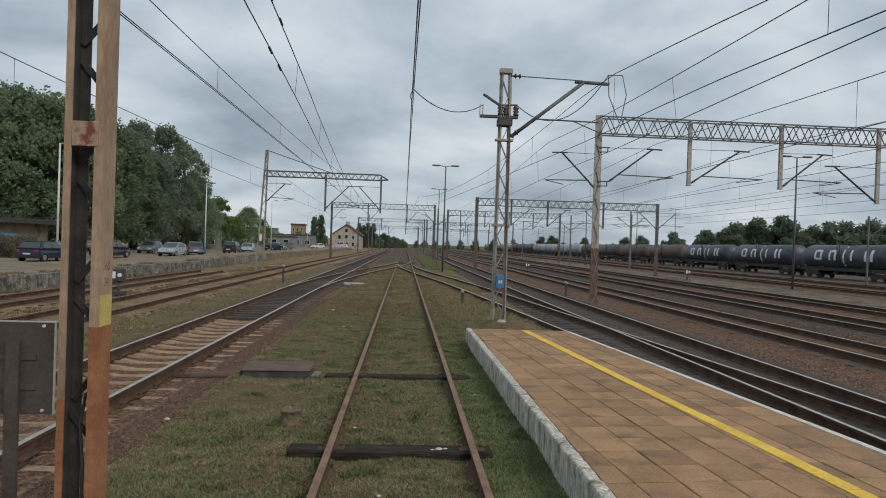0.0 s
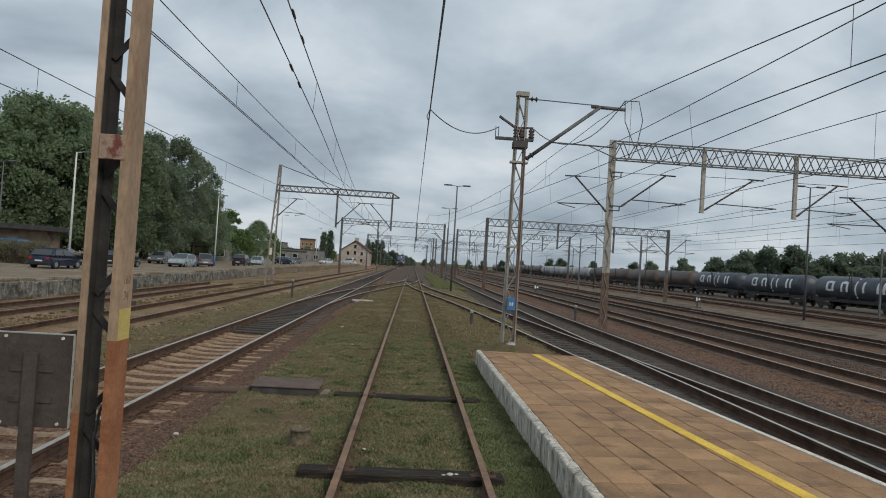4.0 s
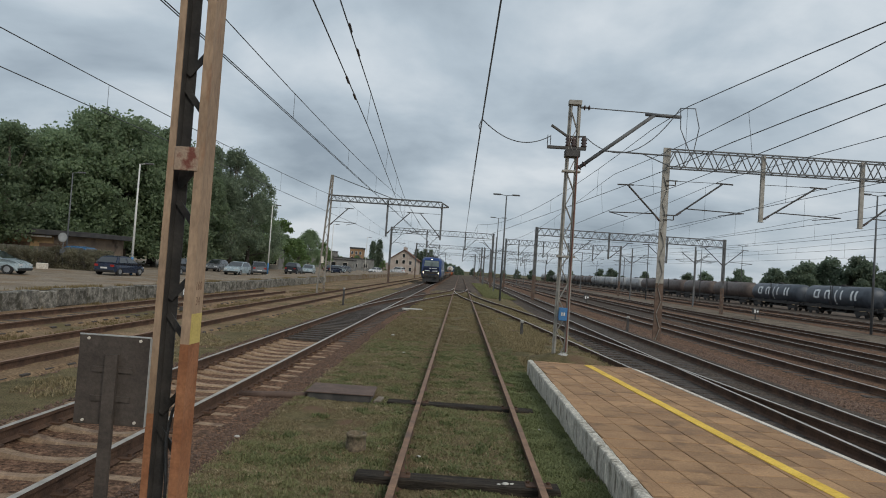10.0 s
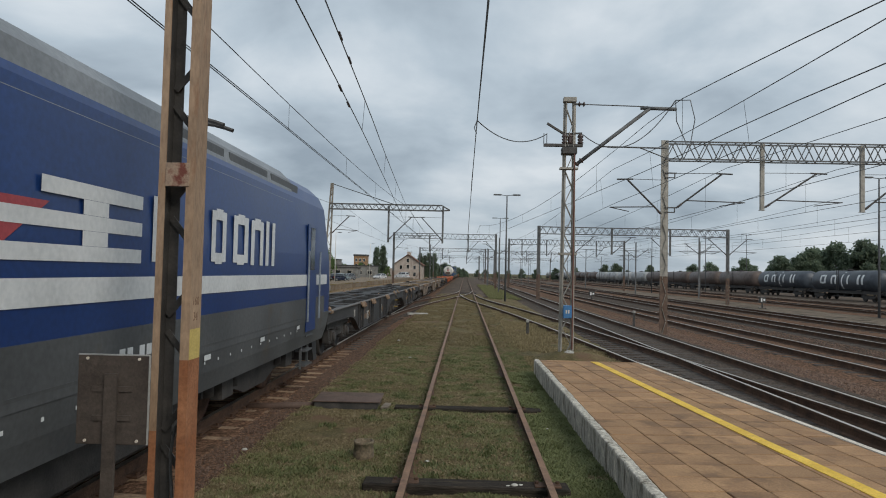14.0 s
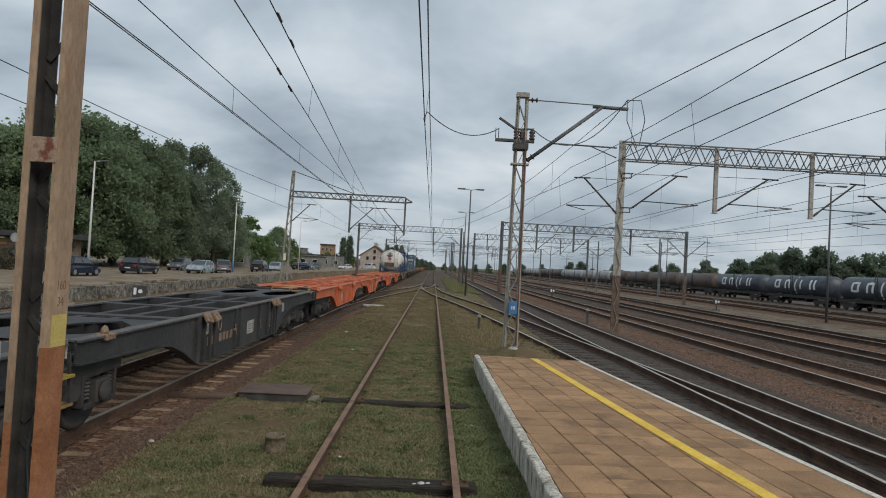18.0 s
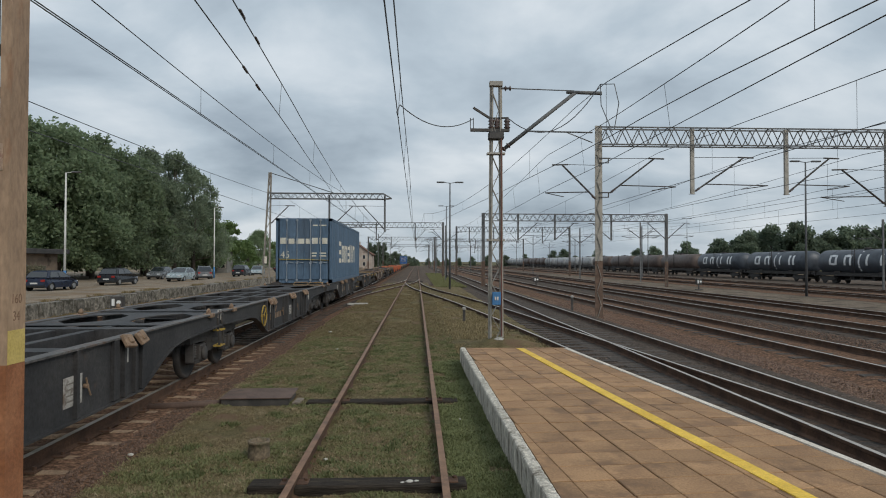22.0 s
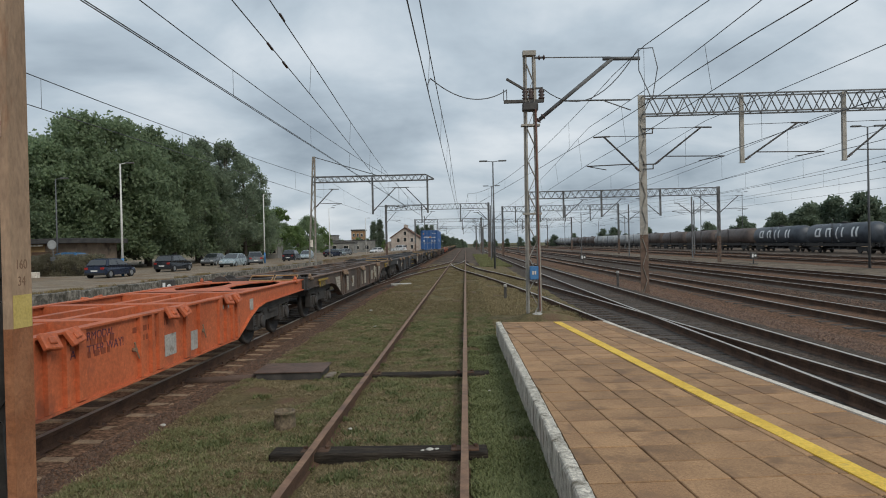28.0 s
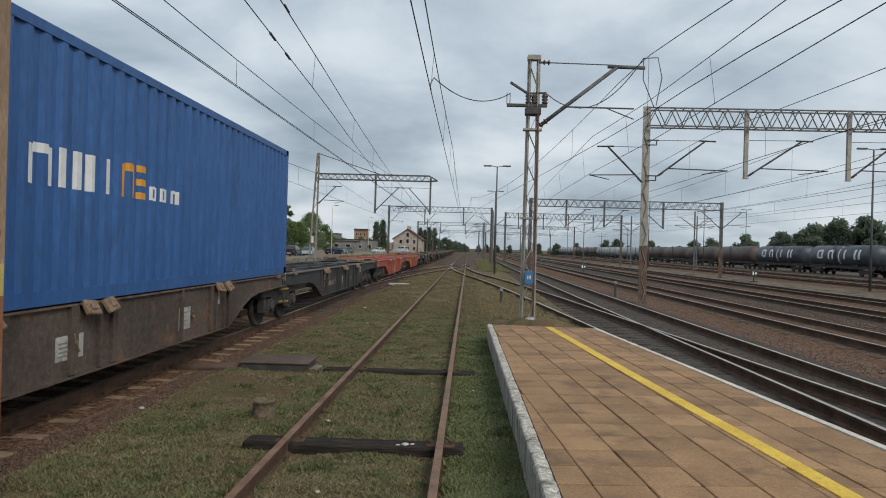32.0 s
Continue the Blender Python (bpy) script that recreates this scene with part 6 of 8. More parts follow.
    box(bm, -0.2, 0.2, -h + 3.4, h - 3.4, 0.45, 0.8)
    for u in (-1.5, 1.2):
        rod(bm, (-0.7, u, 0.62), (0.4, u, 0.62), 0.17, 10)
    beam(bm, (1.0, -h + 3.2, 0.55), (1.0, h - 3.2, 0.55), 0.04)
    part("brake_gear", bm, UNDER, w)
    if ends[1] == "J":
        bm = bmesh.new()
        for q in (-0.13, 0.13):
            beam(bm, (1.24, h - 0.16 + q, 0.50), (1.20, h - 0.16 + q, 1.05), 0.03)
        ladder = part("step_ladder", bm, UNDER, w, "small dark step ladder with yellow rungs")
        for z in (0.50, 0.80):
            bm = bmesh.new()
            box(bm, 1.12, 1.27, h - 0.31, h - 0.01, z, z + 0.03)
            part("rung", bm, FITTING_Y, ladder, "worn yellow rung")
        bm = bmesh.new()
        tube(bm, [(1.2, h - 0.27, 1.0), (1.2, h - 0.27, 1.20), (1.2, h - 0.09, 1.20), (1.2, h - 0.09, 1.0)], 0.012, 5)
        part("grab_loop", bm, LABELS, w, "small pale grab loop")
    for k, (a, z) in enumerate(((-h + f0 + 3.6, 0.74), (h - f1 - 3.2, 0.70))):
        bm = bmesh.new()
        rod(bm, (1.19, a, z), (1.24, a, z), 0.028, 8)
        rod(bm, (1.235, a, z), (1.235, a + 0.07, z - 0.12), 0.012, 6)
        rod(bm, (1.235, a, z), (1.235, a - 0.04, z + 0.10), 0.012, 6)
        part("brake_lever", bm, PIN_TAN, w, "small brake lever")
    if colour == "brown":
        ya, yb = -h + f0, h - f1
        rows = [[(ya + 0.75, 0.99), (ya + 2.0, 0.99), (ya + 2.0, 0.40), (ya + 1.45, 0.47), (ya + 1.05, 0.66)], [(yb - 0.75, 0.99), (yb - 2.0, 0.99), (yb - 2.0, 0.40), (yb - 1.45, 0.47), (yb - 1.05, 0.66)]]
        for a, b, z0, z1 in ((ya + 2.65, ya + 3.05, 0.42, 0.92), (ya + 3.75, ya + 4.2, 0.5, 0.88), (-0.15, 0.05, 0.45, 1.0), (0.55, 0.95, 0.44, 0.95), (yb - 3.7, yb - 3.2, 0.5, 0.9), (yb - 2.75, yb - 2.5, 0.44, 0.95)):
            rows.append([(a, z0), (b, z0), (b, z1), (a, z1)])
        for k, row in enumerate(rows):
            bm = bmesh.new()
            prism(bm, row, "x", 1.192, 1.197)
            panel = part("lettering_panel", bm, CREAM_PANEL, w, "dirty cream lettering panel")
            lo, hi = min(p[0] for p in row) + 0.08, max(p[0] for p in row) - 0.08
            for q in range(5):
                zz = 0.90 - 0.085 * q
                if k > 1 or q < 4:
                    bm = bmesh.new()
                    c_ = lo + (0.35 if k == 0 and q > 1 else 0.02)
                    e_ = hi - (0.35 if k == 1 and q > 1 else 0.04 + 0.1 * (q % 2) * (hi - lo))
                    box(bm, 1.197, 1.1985, c_, e_, zz - 0.016, zz)
                    part("data_bar", bm, FADED, panel)
    elif panels:
        for a, b, z0, z1 in ((h - 4.35, h - 4.15, 0.80, 1.02), (h - 5.75, h - 5.35, 0.52, 0.86), (-h + 4.1, -h + 4.3, 0.80, 1.0), (-h + 6.6, -h + 7.1, 0.55, 0.82)) if colour != "grey" else ((h - 7.4, h - 6.4, 0.52, 0.98), (h - 4.2, h - 4.0, 0.8, 1.0), (-h + 5.2, -h + 5.9, 0.5, 0.95)):
            bm = bmesh.new()
            box(bm, 1.192, 1.197, a, b, z0, z1)
            panel = part("lettering_panel", bm, LABELS, w, "dirty pale lettering panel")
            for k in range(4):
                bm = bmesh.new()
                zz = z1 - 0.07 - k * (z1 - z0 - 0.08) / 4
                box(bm, 1.197, 1.1985, a + 0.05, b - 0.08 - 0.12 * (k % 2), zz - 0.018, zz)
                part("data_bar", bm, FADED, panel)
        if colour == "dark":
            for k in range(8):
                bm = bmesh.new()
                box(bm, 1.192, 1.196, -h + f0 + 1.92 + 0.205 * k, -h + f0 + 1.92 + 0.205 * k + (0.15 if k % 3 else 0.12), 0.60, 0.75)
                part("name_bar", bm, PIN_TAN, w, "plain faded tan marking bar")
            bm = bmesh.new()
            m = Matrix.Translation((1.196, -h + f0 + 2.75, 0.93)) @ Matrix.Rotation(radians(90), 4, "Y")
            tube(bm, [m @ Vector((0.13 * math.cos(a * math.pi / 6), 0.085 * math.sin(a * math.pi / 6), 0)) for a in range(13)], 0.012, 4)
            part("plain_mark", bm, PIN_TAN, w, "plain oval marking")
    else:
        for a, b, z0, z1 in ((h - 4.2, h - 4.0, 0.78, 1.0), (h - 6.9, h - 6.5, 0.45, 0.74), (-0.6, -0.25, 0.5, 0.8)):
            bm = bmesh.new()
            box(bm, 1.192, 1.197, a, b, z0, z1)
            part("lettering_panel", bm, LABELS, w, "small pale lettering panel")
        for a, n, z, mm2 in ((-h + 4.4, 7, 0.97, DARK_MARK), (-h + 4.6, 5, 0.84, DARK_MARK), (h - 8.6, 8, 0.98, DARK_MARK), (h - 8.4, 5, 0.86, DARK_MARK), (h - 5.6, 4, 0.98, LABELS), (h - 7.8, 3, 0.60, DARK_MARK)):
            for k in range(n):
                bm = bmesh.new()
                box(bm, 1.192, 1.1955, a + 0.13 * k, a + 0.13 * k + (0.09 if (k * 7 + n) % 3 else 0.05), z - 0.035, z + 0.035)
                part("data_bar", bm, mm2, w)
    for e in [k for k, q in ((-1, ends[0]), (1, ends[1])) if q == "E" and hazard]:
        bm = bmesh.new()
        box(bm, 1.20, 1.25, e * (h - 2.0) - 0.30, e * (h - 2.0) + 0.30, 0.85, 1.0)
        beam(bm, (1.27, e * (h - 2.0) - 0.62, 1.045), (1.27, e * (h - 2.0) + 0.55, 1.045), 0.035, 0.05)
        plate = part("hazard_plate", bm, FITTING_Y, w, "yellow and black striped plate")
        for k in range(4):
            bm = bmesh.new()
            y_ = e * (h - 2.0) - 0.27 + 0.14 * k
            prism(bm, [(y_, 0.852), (y_ + 0.06, 0.852), (y_ + 0.11, 0.998), (y_ + 0.05, 0.998)], "x", 1.25, 1.253)
            part("stripe", bm, STRIPE_K, plate)
    if ring is not None:
        bm = bmesh.new()
        m = Matrix.Translation((1.27, ring, 0.80)) @ Matrix.Rotation(radians(90), 4, "Y")
        tube(bm, [m @ Vector((0.25 * math.cos(a * math.pi / 8), 0.25 * math.sin(a * math.pi / 8), 0)) for a in range(17)], 0.018, 6)
        for a in (0.3, 2.4, 4.5):
            rod(bm, m @ Vector((0, 0, 0)), m @ Vector((0.25 * math.cos(a), 0.25 * math.sin(a), 0)), 0.012, 5)
        rod(bm, m @ Vector((0, 0, -0.08)), m @ Vector((0, 0, 0.02)), 0.03, 6)
        part("brake_wheel", bm, CREAM_PANEL if cream_ring else FITTING_Y, w, "ring-shaped brake wheel")
    return w


def end_gear(w, L, e):
    """Buffers, step and rails on the outer end of a wagon."""
    h = L / 2
    bm = bmesh.new()
    box(bm, -1.25, 1.25, e * (h - 0.15) - 0.06, e * (h - 0.15) + 0.06, 0.88, 1.2)
    for xx in (-0.87, 0.87):
        rod(bm, (xx, e * (h - 0.1), 1.05), (xx, e * (h + 0.3), 1.05), 0.11, 8)
        rod(bm, (xx, e * (h + 0.26), 1.05), (xx, e * (h + 0.34), 1.05), 0.24, 12)
    part("buffer_beam", bm, UNDER, w)
    for x0, x1 in ((-0.03, 0.53), (0.59, 1.15)) if e > 0 else ():
        bm = bmesh.new()
        ya, yb = h - 0.60, h - 0.38
        tube(bm, [(x1, ya, 1.17), (x1, yb, 1.28), (x0, yb, 1.28), (x0, ya, 1.17), (x1, ya, 1.17)], 0.014, 5)
        part("hand_rail", bm, RAIL_OCHRE, w, "low worn yellow hand loop")


# unit ends: E an outer end, J a joint over a shared bogie
BOUNDS = [(0.5, "E"), (16.2, "J"), (31, "E"), (45.2, "E"), (59.2, "J"), (73.2, "E"), (88, "J"), (102, "E"), (116, "J"), (129.4, "E"), (143, "J"), (155.6, "E"), (174.4, "E"), (189, "J"), (203.5, "E"), (218.5, "J"), (233.4, "E"), (252.6, "E"), (268, "J"), (280.8, "E"), (293.5, "J"), (306.3, "E"), (320.6, "J"), (334.9, "E"), (353.8, "E"), (369.3, "J"), (384.7, "E"), (398.8, "J"), (413.3, "E"), (428.6, "J")] + [(443.6 + 14.6 * k, "EJ"[k % 2]) for k in range(12)]
COLOURS = ["dark"] * 2 + ["grey"] * 3 + ["dark"] * 2 + ["orange"] * 4 + ["brown"] + ["dark"] * 4 + ["brown", "dark", "dark"] + ["orange"] * 4 + ["brown"] + ["dark"] * 6 + ["red"] * 2 + ["dark"] * 12
COLOURS[28] = "rusty"
# where a brake wheel sits along its wagon
WHEEL_AT = {3: 4.1, 10: -4.1, 11: 2.9, 13: -4.0, 16: 2.9, 18: -4.0, 23: 3.05, 25: -3.94, 26: 3.88}
wagons = []
made = {}
for i, ((a, ea), (b, eb)) in enumerate(zip(BOUNDS, BOUNDS[1:])):
    ring = WHEEL_AT.get(i, -4.0 if i > 30 and ea == "J" else None)
    hazard = COLOURS[i] == "brown" or i in (15, 26, 27)
    key = (round(b - a, 1), COLOURS[i], ea + eb, ring, hazard)
    if key in made and i != 22:
        w = copy_thing(made[key], Matrix())
    else:
        w = container_wagon(b - a, COLOURS[i], ea + eb, COLOURS[i] not in ("orange", "red"), ring, COLOURS[i] in ("grey", "brown") or i == 25, hazard)
        if ea == "E":
            end_gear(w, b - a, -1)
        if eb == "E":
            end_gear(w, b - a, 1)
        made[key] = w
    moving.append((w, (a + b) / 2))
    wagons.append(w)

BRICK_RED = surf("rusty_red_panel", (0.12, 0.045, 0.032), (0.19, 0.075, 0.052), 3, 0.8, 0, 0.15, 40, (0.08, 0.05, 0.04), 3, 0.52, grain=0.25)
for a, b in ((-5.6, -4.45), (-4.1, -3.45)):
    bm = bmesh.new()
    box(bm, 1.192, 1.196, a, b, 0.40, 0.98)
    panel_ = part("red_panel", bm, BRICK_RED, wagons[28], "rusty red panel with faded lettering")
    for k in range(4):
        for q in range(int((b - a) / 0.24)):
            bm = bmesh.new()
            box(bm, 1.196, 1.1975, a + 0.06 + 0.24 * q, a + 0.20 + 0.24 * q + 0.04 * (k % 2), 0.50 + 0.12 * k, 0.522 + 0.12 * k)
            part("data_bar", bm, FADED, panel_)

TEXTC = plain("dark_purple_lettering", (0.10, 0.03, 0.05), 0.7)
for words, y_, z_, size in (("INTERMODAL", -2.72, 1.00, 0.135), ("A BETTER WAY!", -2.74, 0.84, 0.15)):
    cu = bpy.data.curves.new("lettering", "FONT")
    cu.body, cu.size, cu.extrude = words, size, 0.001
    cu.materials.append(TEXTC)
    ob = new("lettering", cu)
    ob.parent = wagons[22]
    ob.matrix_basis = Matrix(((0, 0, 1, 1.194), (1, 0, 0, y_), (0, 1, 0, z_), (0, 0, 0, 1)))
    ob["label"] = "dark lettering on the orange sill"

CB1 = surf("blue_grey_container", (0.056, 0.102, 0.160), (0.084, 0.138, 0.208), 0.8, 0.6, 0, 0.05, 20, (0.060, 0.090, 0.130), 1.4, 0.54, stretch=(1, 2, 0.2), grain=0.16)
CB2 = surf("blue_container", (0.022, 0.088, 0.255), (0.034, 0.114, 0.315), 0.8, 0.5, 0, 0.05, 20, (0.022, 0.055, 0.13), 0.9, 0.60, stretch=(1, 1, 0.3), grain=0.12)
CREAM = surf("cream_marking", (0.52, 0.50, 0.42), (0.64, 0.62, 0.54), 2, 0.7, 0, 0.05, 30)
ORANGE_M = surf("orange_marking", (0.62, 0.27, 0.03), (0.72, 0.34, 0.05), 2, 0.7, 0, 0.05, 30)
STEELROD = plain("galvanised_rod", (0.34, 0.38, 0.42), 0.45, 0.6)


def wave(u, pitch, depth):
    f = (u / pitch) % 1.0
    return depth * (0 if f < 0.3 else (f - 0.3) / 0.2 if f < 0.5 else 1 if f < 0.8 else (1 - f) / 0.2)


def container(L, mm, label, deep=2.896, wide=2.5):
    c = thing("shipping_container", label, "container", "containers on the train")
    h, W = L / 2, wide / 2
    for s in (-1, 1):
        bm = bmesh.new()
        us, u = [], -h + 0.16
        P = 0.28
        while u < h - 0.16:
            for f in (0, 0.3, 0.5, 0.8):
                if u + f * P < h - 0.16:
                    us.append((u + f * P, wave(f * P + 1e-6, P, 0.036)))
            u += P
        us.append((h - 0.16, 0))
        lo = [bm.verts.new((s * (W - 0.006 - q), v, 0.14)) for v, q in us]
        hi = [bm.verts.new((s * (W - 0.006 - q), v, deep - 0.1)) for v, q in us]
        for i in range(len(us) - 1):
            bm.faces.new((lo[i], lo[i + 1], hi[i + 1], hi[i]))
        part("side_wall", bm, mm, c, "corrugated steel side")
    bm = bmesh.new()
    box(bm, -W + 0.03, W - 0.03, -h + 0.05, h - 0.05, deep - 0.05, deep - 0.02)
    part("roof", bm, mm, c)
    bm = bmesh.new()
    for s in (-1, 1):
        box(bm, s * W - 0.09 * (s > 0), s * W + 0.09 * (s < 0), -h, h, 0, 0.15)
        box(bm, s * W - 0.07 * (s > 0), s * W + 0.07 * (s < 0), -h, h, deep - 0.11, deep)
        for e in (-1, 1):
            box(bm, s * W - 0.16 * (s > 0), s * W + 0.16 * (s < 0), e * h - 0.16 * (e > 0), e * h + 0.16 * (e < 0), 0.0, deep)
    for e in (-1, 1):
        box(bm, -W, W, e * h - 0.1 * (e > 0), e * h + 0.1 * (e < 0), 0, 0.15)
        box(bm, -W, W, e * h - 0.1 * (e > 0), e * h + 0.1 * (e < 0), deep - 0.12, deep)
    part("frame", bm, mm, c)
    for x0, x1 in ((-W + 0.1, -0.006), (0.006, W - 0.1)):
        bm = bmesh.new()
        box(bm, x0, x1, -h + 0.0, -h + 0.04, 0.1, deep - 0.1, None, 0.01)
        door = part("door", bm, mm, c, "door leaf")
        for z in (0.72, 1.35, 2.0):
            bm = bmesh.new()
            box(bm, x0 + 0.06, x1 - 0.06, -h - 0.02, -h + 0.004, z, z + 0.09)
            part("door_rib", bm, mm, door)
    box_bm = bmesh.new()
    box(box_bm, -W + 0.1, W - 0.1, h - 0.04, h, 0.1, deep - 0.1)
    part("front_wall", box_bm, mm, c)
    for x in (-0.75, -0.3, 0.3, 0.75):
        bm = bmesh.new()
        rod(bm, (x, -h - 0.045, 0.05), (x, -h - 0.045, deep - 0.05), 0.02, 6)
        for z in (0.1, 0.85, 1.9, deep - 0.12):
            box(bm, x - 0.05, x + 0.05, -h - 0.07, -h - 0.02, z, z + 0.07)
        beam(bm, (x, -h - 0.06, 0.95), (x + 0.3, -h - 0.06, 0.9), 0.03)
        part("locking_bar", bm, STEELROD, door, "galvanised locking bar")
    bm = bmesh.new()
    beam(bm, (-W + 0.15, -h - 0.03, 1.06), (W - 0.15, -h - 0.03, 1.02), 0.09, 0.012)
    part("width_stripe", bm, plain("amber_stripe", (0.66, 0.45, 0.03), 0.6), door, "amber stripe")
    return c


# blue-grey container with a cream owner's mark
CL = 13.716
container_a = container(CL, CB1, "blue-grey corrugated 45-foot container with cream marking")


def marks(parent, mat_, rows, label):
    """Plain shapes of paint that follow the corrugated side, each a part of its own: y0, y1, z0, z1, kind."""
    h, P = CL / 2, 0.28
    for y0, y1, z0, z1, kind in rows:
        bm = bmesh.new()
        for u0, u1, v0, v1 in SHAPES[kind]:
            a, b = y0 + (y1 - y0) * u0, y0 + (y1 - y0) * u1
            cuts = [a, b]
            k0 = int((a + h - 0.16) / P) - 1
            for k in range(k0, k0 + int((b - a) / P) + 4):
                cuts += [c for c in (-h + 0.16 + (k + f) * P for f in (0, 0.3, 0.5, 0.8)) if a < c < b]
            cuts.sort()
            za, zb = z0 + (z1 - z0) * v0, z0 + (z1 - z0) * v1
            for c, d in zip(cuts, cuts[1:]):
                xc, xd = (1.247 - wave(v + h - 0.16 + e_, P, 0.036) for v, e_ in ((c, 1e-6), (d, -1e-6)))
                bm.faces.new([bm.verts.new(p) for p in ((xc, c, za), (xd, d, za), (xd, d, zb), (xc, c, zb))])
        part("mark_block", bm, mat_, parent, label)


def door_marks(parent, mat_, rows, label):
    for x0, x1, z0, z1 in rows:
        bm = bmesh.new()
        y_ = -CL / 2 - 0.024
        bm.faces.new([bm.verts.new(p) for p in ((x0, y_, z0), (x1, y_, z0), (x1, y_, z1), (x0, y_, z1))])
        part("mark_block", bm, mat_, parent, label)


# plain cream shapes in place of the owner's mark
marks(container_a, CREAM, [(-4.15, -3.2, 0.9, 1.95, "bars"), (-2.94, -1.98, 0.9, 1.78, "ring"), (-1.81, -0.36, 0.9, 1.78, "comb"), (-0.19, 0.72, 0.9, 1.78, "bars"), (0.84, 1.92, 0.9, 1.88, "pair"), (2.1, 2.4, 0.9, 1.88, "block"), (2.66, 3.65, 0.9, 1.88, "arch")], "plain cream marking shape")
door_marks(container_a, CREAM, [(-1.05, -0.75, 1.75, 2.02), (-0.68, -0.42, 1.75, 1.98), (-0.36, 0.02, 1.75, 1.98), (0.08, 0.3, 1.75, 1.98), (0.36, 0.62, 1.75, 2.02), (0.68, 0.76, 1.75, 2.02), (0.82, 1.05, 1.75, 2.02), (0.35, 0.58, 1.3, 1.36), (0.35, 0.55, 1.18, 1.24), (0.7, 1.0, 1.3, 1.36), (0.7, 1.0, 1.18, 1.24), (0.4, 0.62, 2.55, 2.61), (0.68, 1.0, 2.55, 2.61)], "plain cream marking block")
cu = bpy.data.curves.new("lettering", "FONT")
cu.body, cu.size, cu.extrude = "45", 0.42, 0.001
cu.materials.append(CREAM)
ob = new("lettering", cu)
ob.parent = container_a
ob.matrix_basis = Matrix.Translation((-1.04, -CL / 2 - 0.026, 1.12)) @ Matrix.Rotation(radians(90), 4, "X")
ob["label"] = "cream size number on the door"
moving.append((container_a, 212.0))

unit = container(CL, CB2, "bright blue corrugated 45-foot container with white and orange marking")
marks(unit, LETTER, [(-2.17, -1.76, 1.24, 1.66, "arch"), (-1.68, -1.26, 1.24, 1.66, "pair"), (-1.18, -1.04, 1.24, 1.66, "block"), (-0.97, -0.52, 1.24, 1.66, "post"), (0.27, 0.50, 1.24, 1.44, "ring"), (0.56, 0.80, 1.24, 1.44, "ring"), (0.86, 1.14, 1.24, 1.44, "arch")], "plain white marking shape")
marks(unit, ORANGE_M, [(-0.42, -0.12, 1.24, 1.68, "arch"), (-0.06, 0.20, 1.24, 1.68, "bars")], "plain orange marking shape")
door_marks(unit, LETTER, [(-0.8, -0.6, 1.78, 1.96), (-0.55, -0.35, 1.78, 1.96), (-0.3, -0.2, 1.78, 1.96), (-0.15, 0.0, 1.78, 1.96), (0.35, 0.5, 1.78, 1.88), (0.55, 0.7, 1.78, 1.88), (0.75, 0.95, 1.78, 1.88), (-0.85, -0.65, 1.2, 1.48), (0.35, 0.6, 1.36, 1.42), (0.35, 0.6, 1.22, 1.28), (0.7, 0.95, 1.36, 1.42), (0.7, 0.95, 1.22, 1.28), (0.45, 0.7, 2.4, 2.48), (0.75, 1.05, 2.4, 2.48)], "plain white marking block")
door_marks(unit, ORANGE_M, [(0.04, 0.14, 1.78, 1.96), (0.17, 0.28, 1.78, 1.96), (-0.9, -0.72, 2.3, 2.48)], "plain orange marking block")
moving.append((unit, 421.5))

# ---- engine ----
LOCO = surf("dark_blue_engine_paint", (0.010, 0.036, 0.140), (0.015, 0.048, 0.175), 0.7, 0.32, 0.0, 0.0, 20, (0.012, 0.034, 0.12), 0.8, 0.68, spec=0.45)
LOCO_NAVY = surf("dark_navy_engine_front", (0.004, 0.010, 0.032), (0.007, 0.015, 0.046), 0.8, 0.5, 0, 0.0, 20, (0.012, 0.014, 0.022), 2, 0.6, spec=0.25)
LOCO_GREY = surf("dark_grey_engine_skirt", (0.065, 0.07, 0.075), (0.10, 0.105, 0.11), 1.0, 0.55, 0.1, 0.05, 20, (0.09, 0.075, 0.06), 1.2, 0.6)
LOCO_ROOF = surf("grey_engine_roof", (0.17, 0.185, 0.20), (0.24, 0.26, 0.28), 1.0, 0.5, 0.1, 0.05, 20)
LOCO_WHITE = surf("white_engine_stripe", (0.55, 0.57, 0.58), (0.66, 0.68, 0.69), 1.5, 0.4, 0.0, 0.02, 20)
SCREEN = glassy("cab_glass", (0.13, 0.16, 0.16), 0.12)
SCREEN.node_tree.nodes["Principled BSDF"].inputs["Specular IOR Level"].default_value = 0.35
DARKG = glassy("dark_cab_glass", (0.02, 0.024, 0.028), 0.08)
BEAMLIGHT = glow("lit_headlamp", (1.0, 0.82, 0.52), 5.0)
LAMPGLASS = surf("dark_lamp_cover", (0.05, 0.055, 0.06), (0.085, 0.09, 0.095), 3, 0.15, 0, 0.0, 20)
LOCO_L = 17.5
engine = thing("electric_engine", "dark blue electric railway engine with white stripe and lit headlamps", "locomotive")
RINGS = [(0.62, 0.42, 1.40, 1.30), (0.95, 0.16, 1.47, 1.33), (1.30, 0.04, 1.50, 1.32), (1.75, 0.0, 1.50, 1.30), (2.25, 0.06, 1.50, 1.27), (2.42, 0.13, 1.50, 1.25), (3.40, 0.56, 1.46, 1.17), (3.62, 0.74, 1.38, 1.06), (3.78, 1.02, 1.22, 0.92), (3.86, 1.5, 1.0, 0.7)]


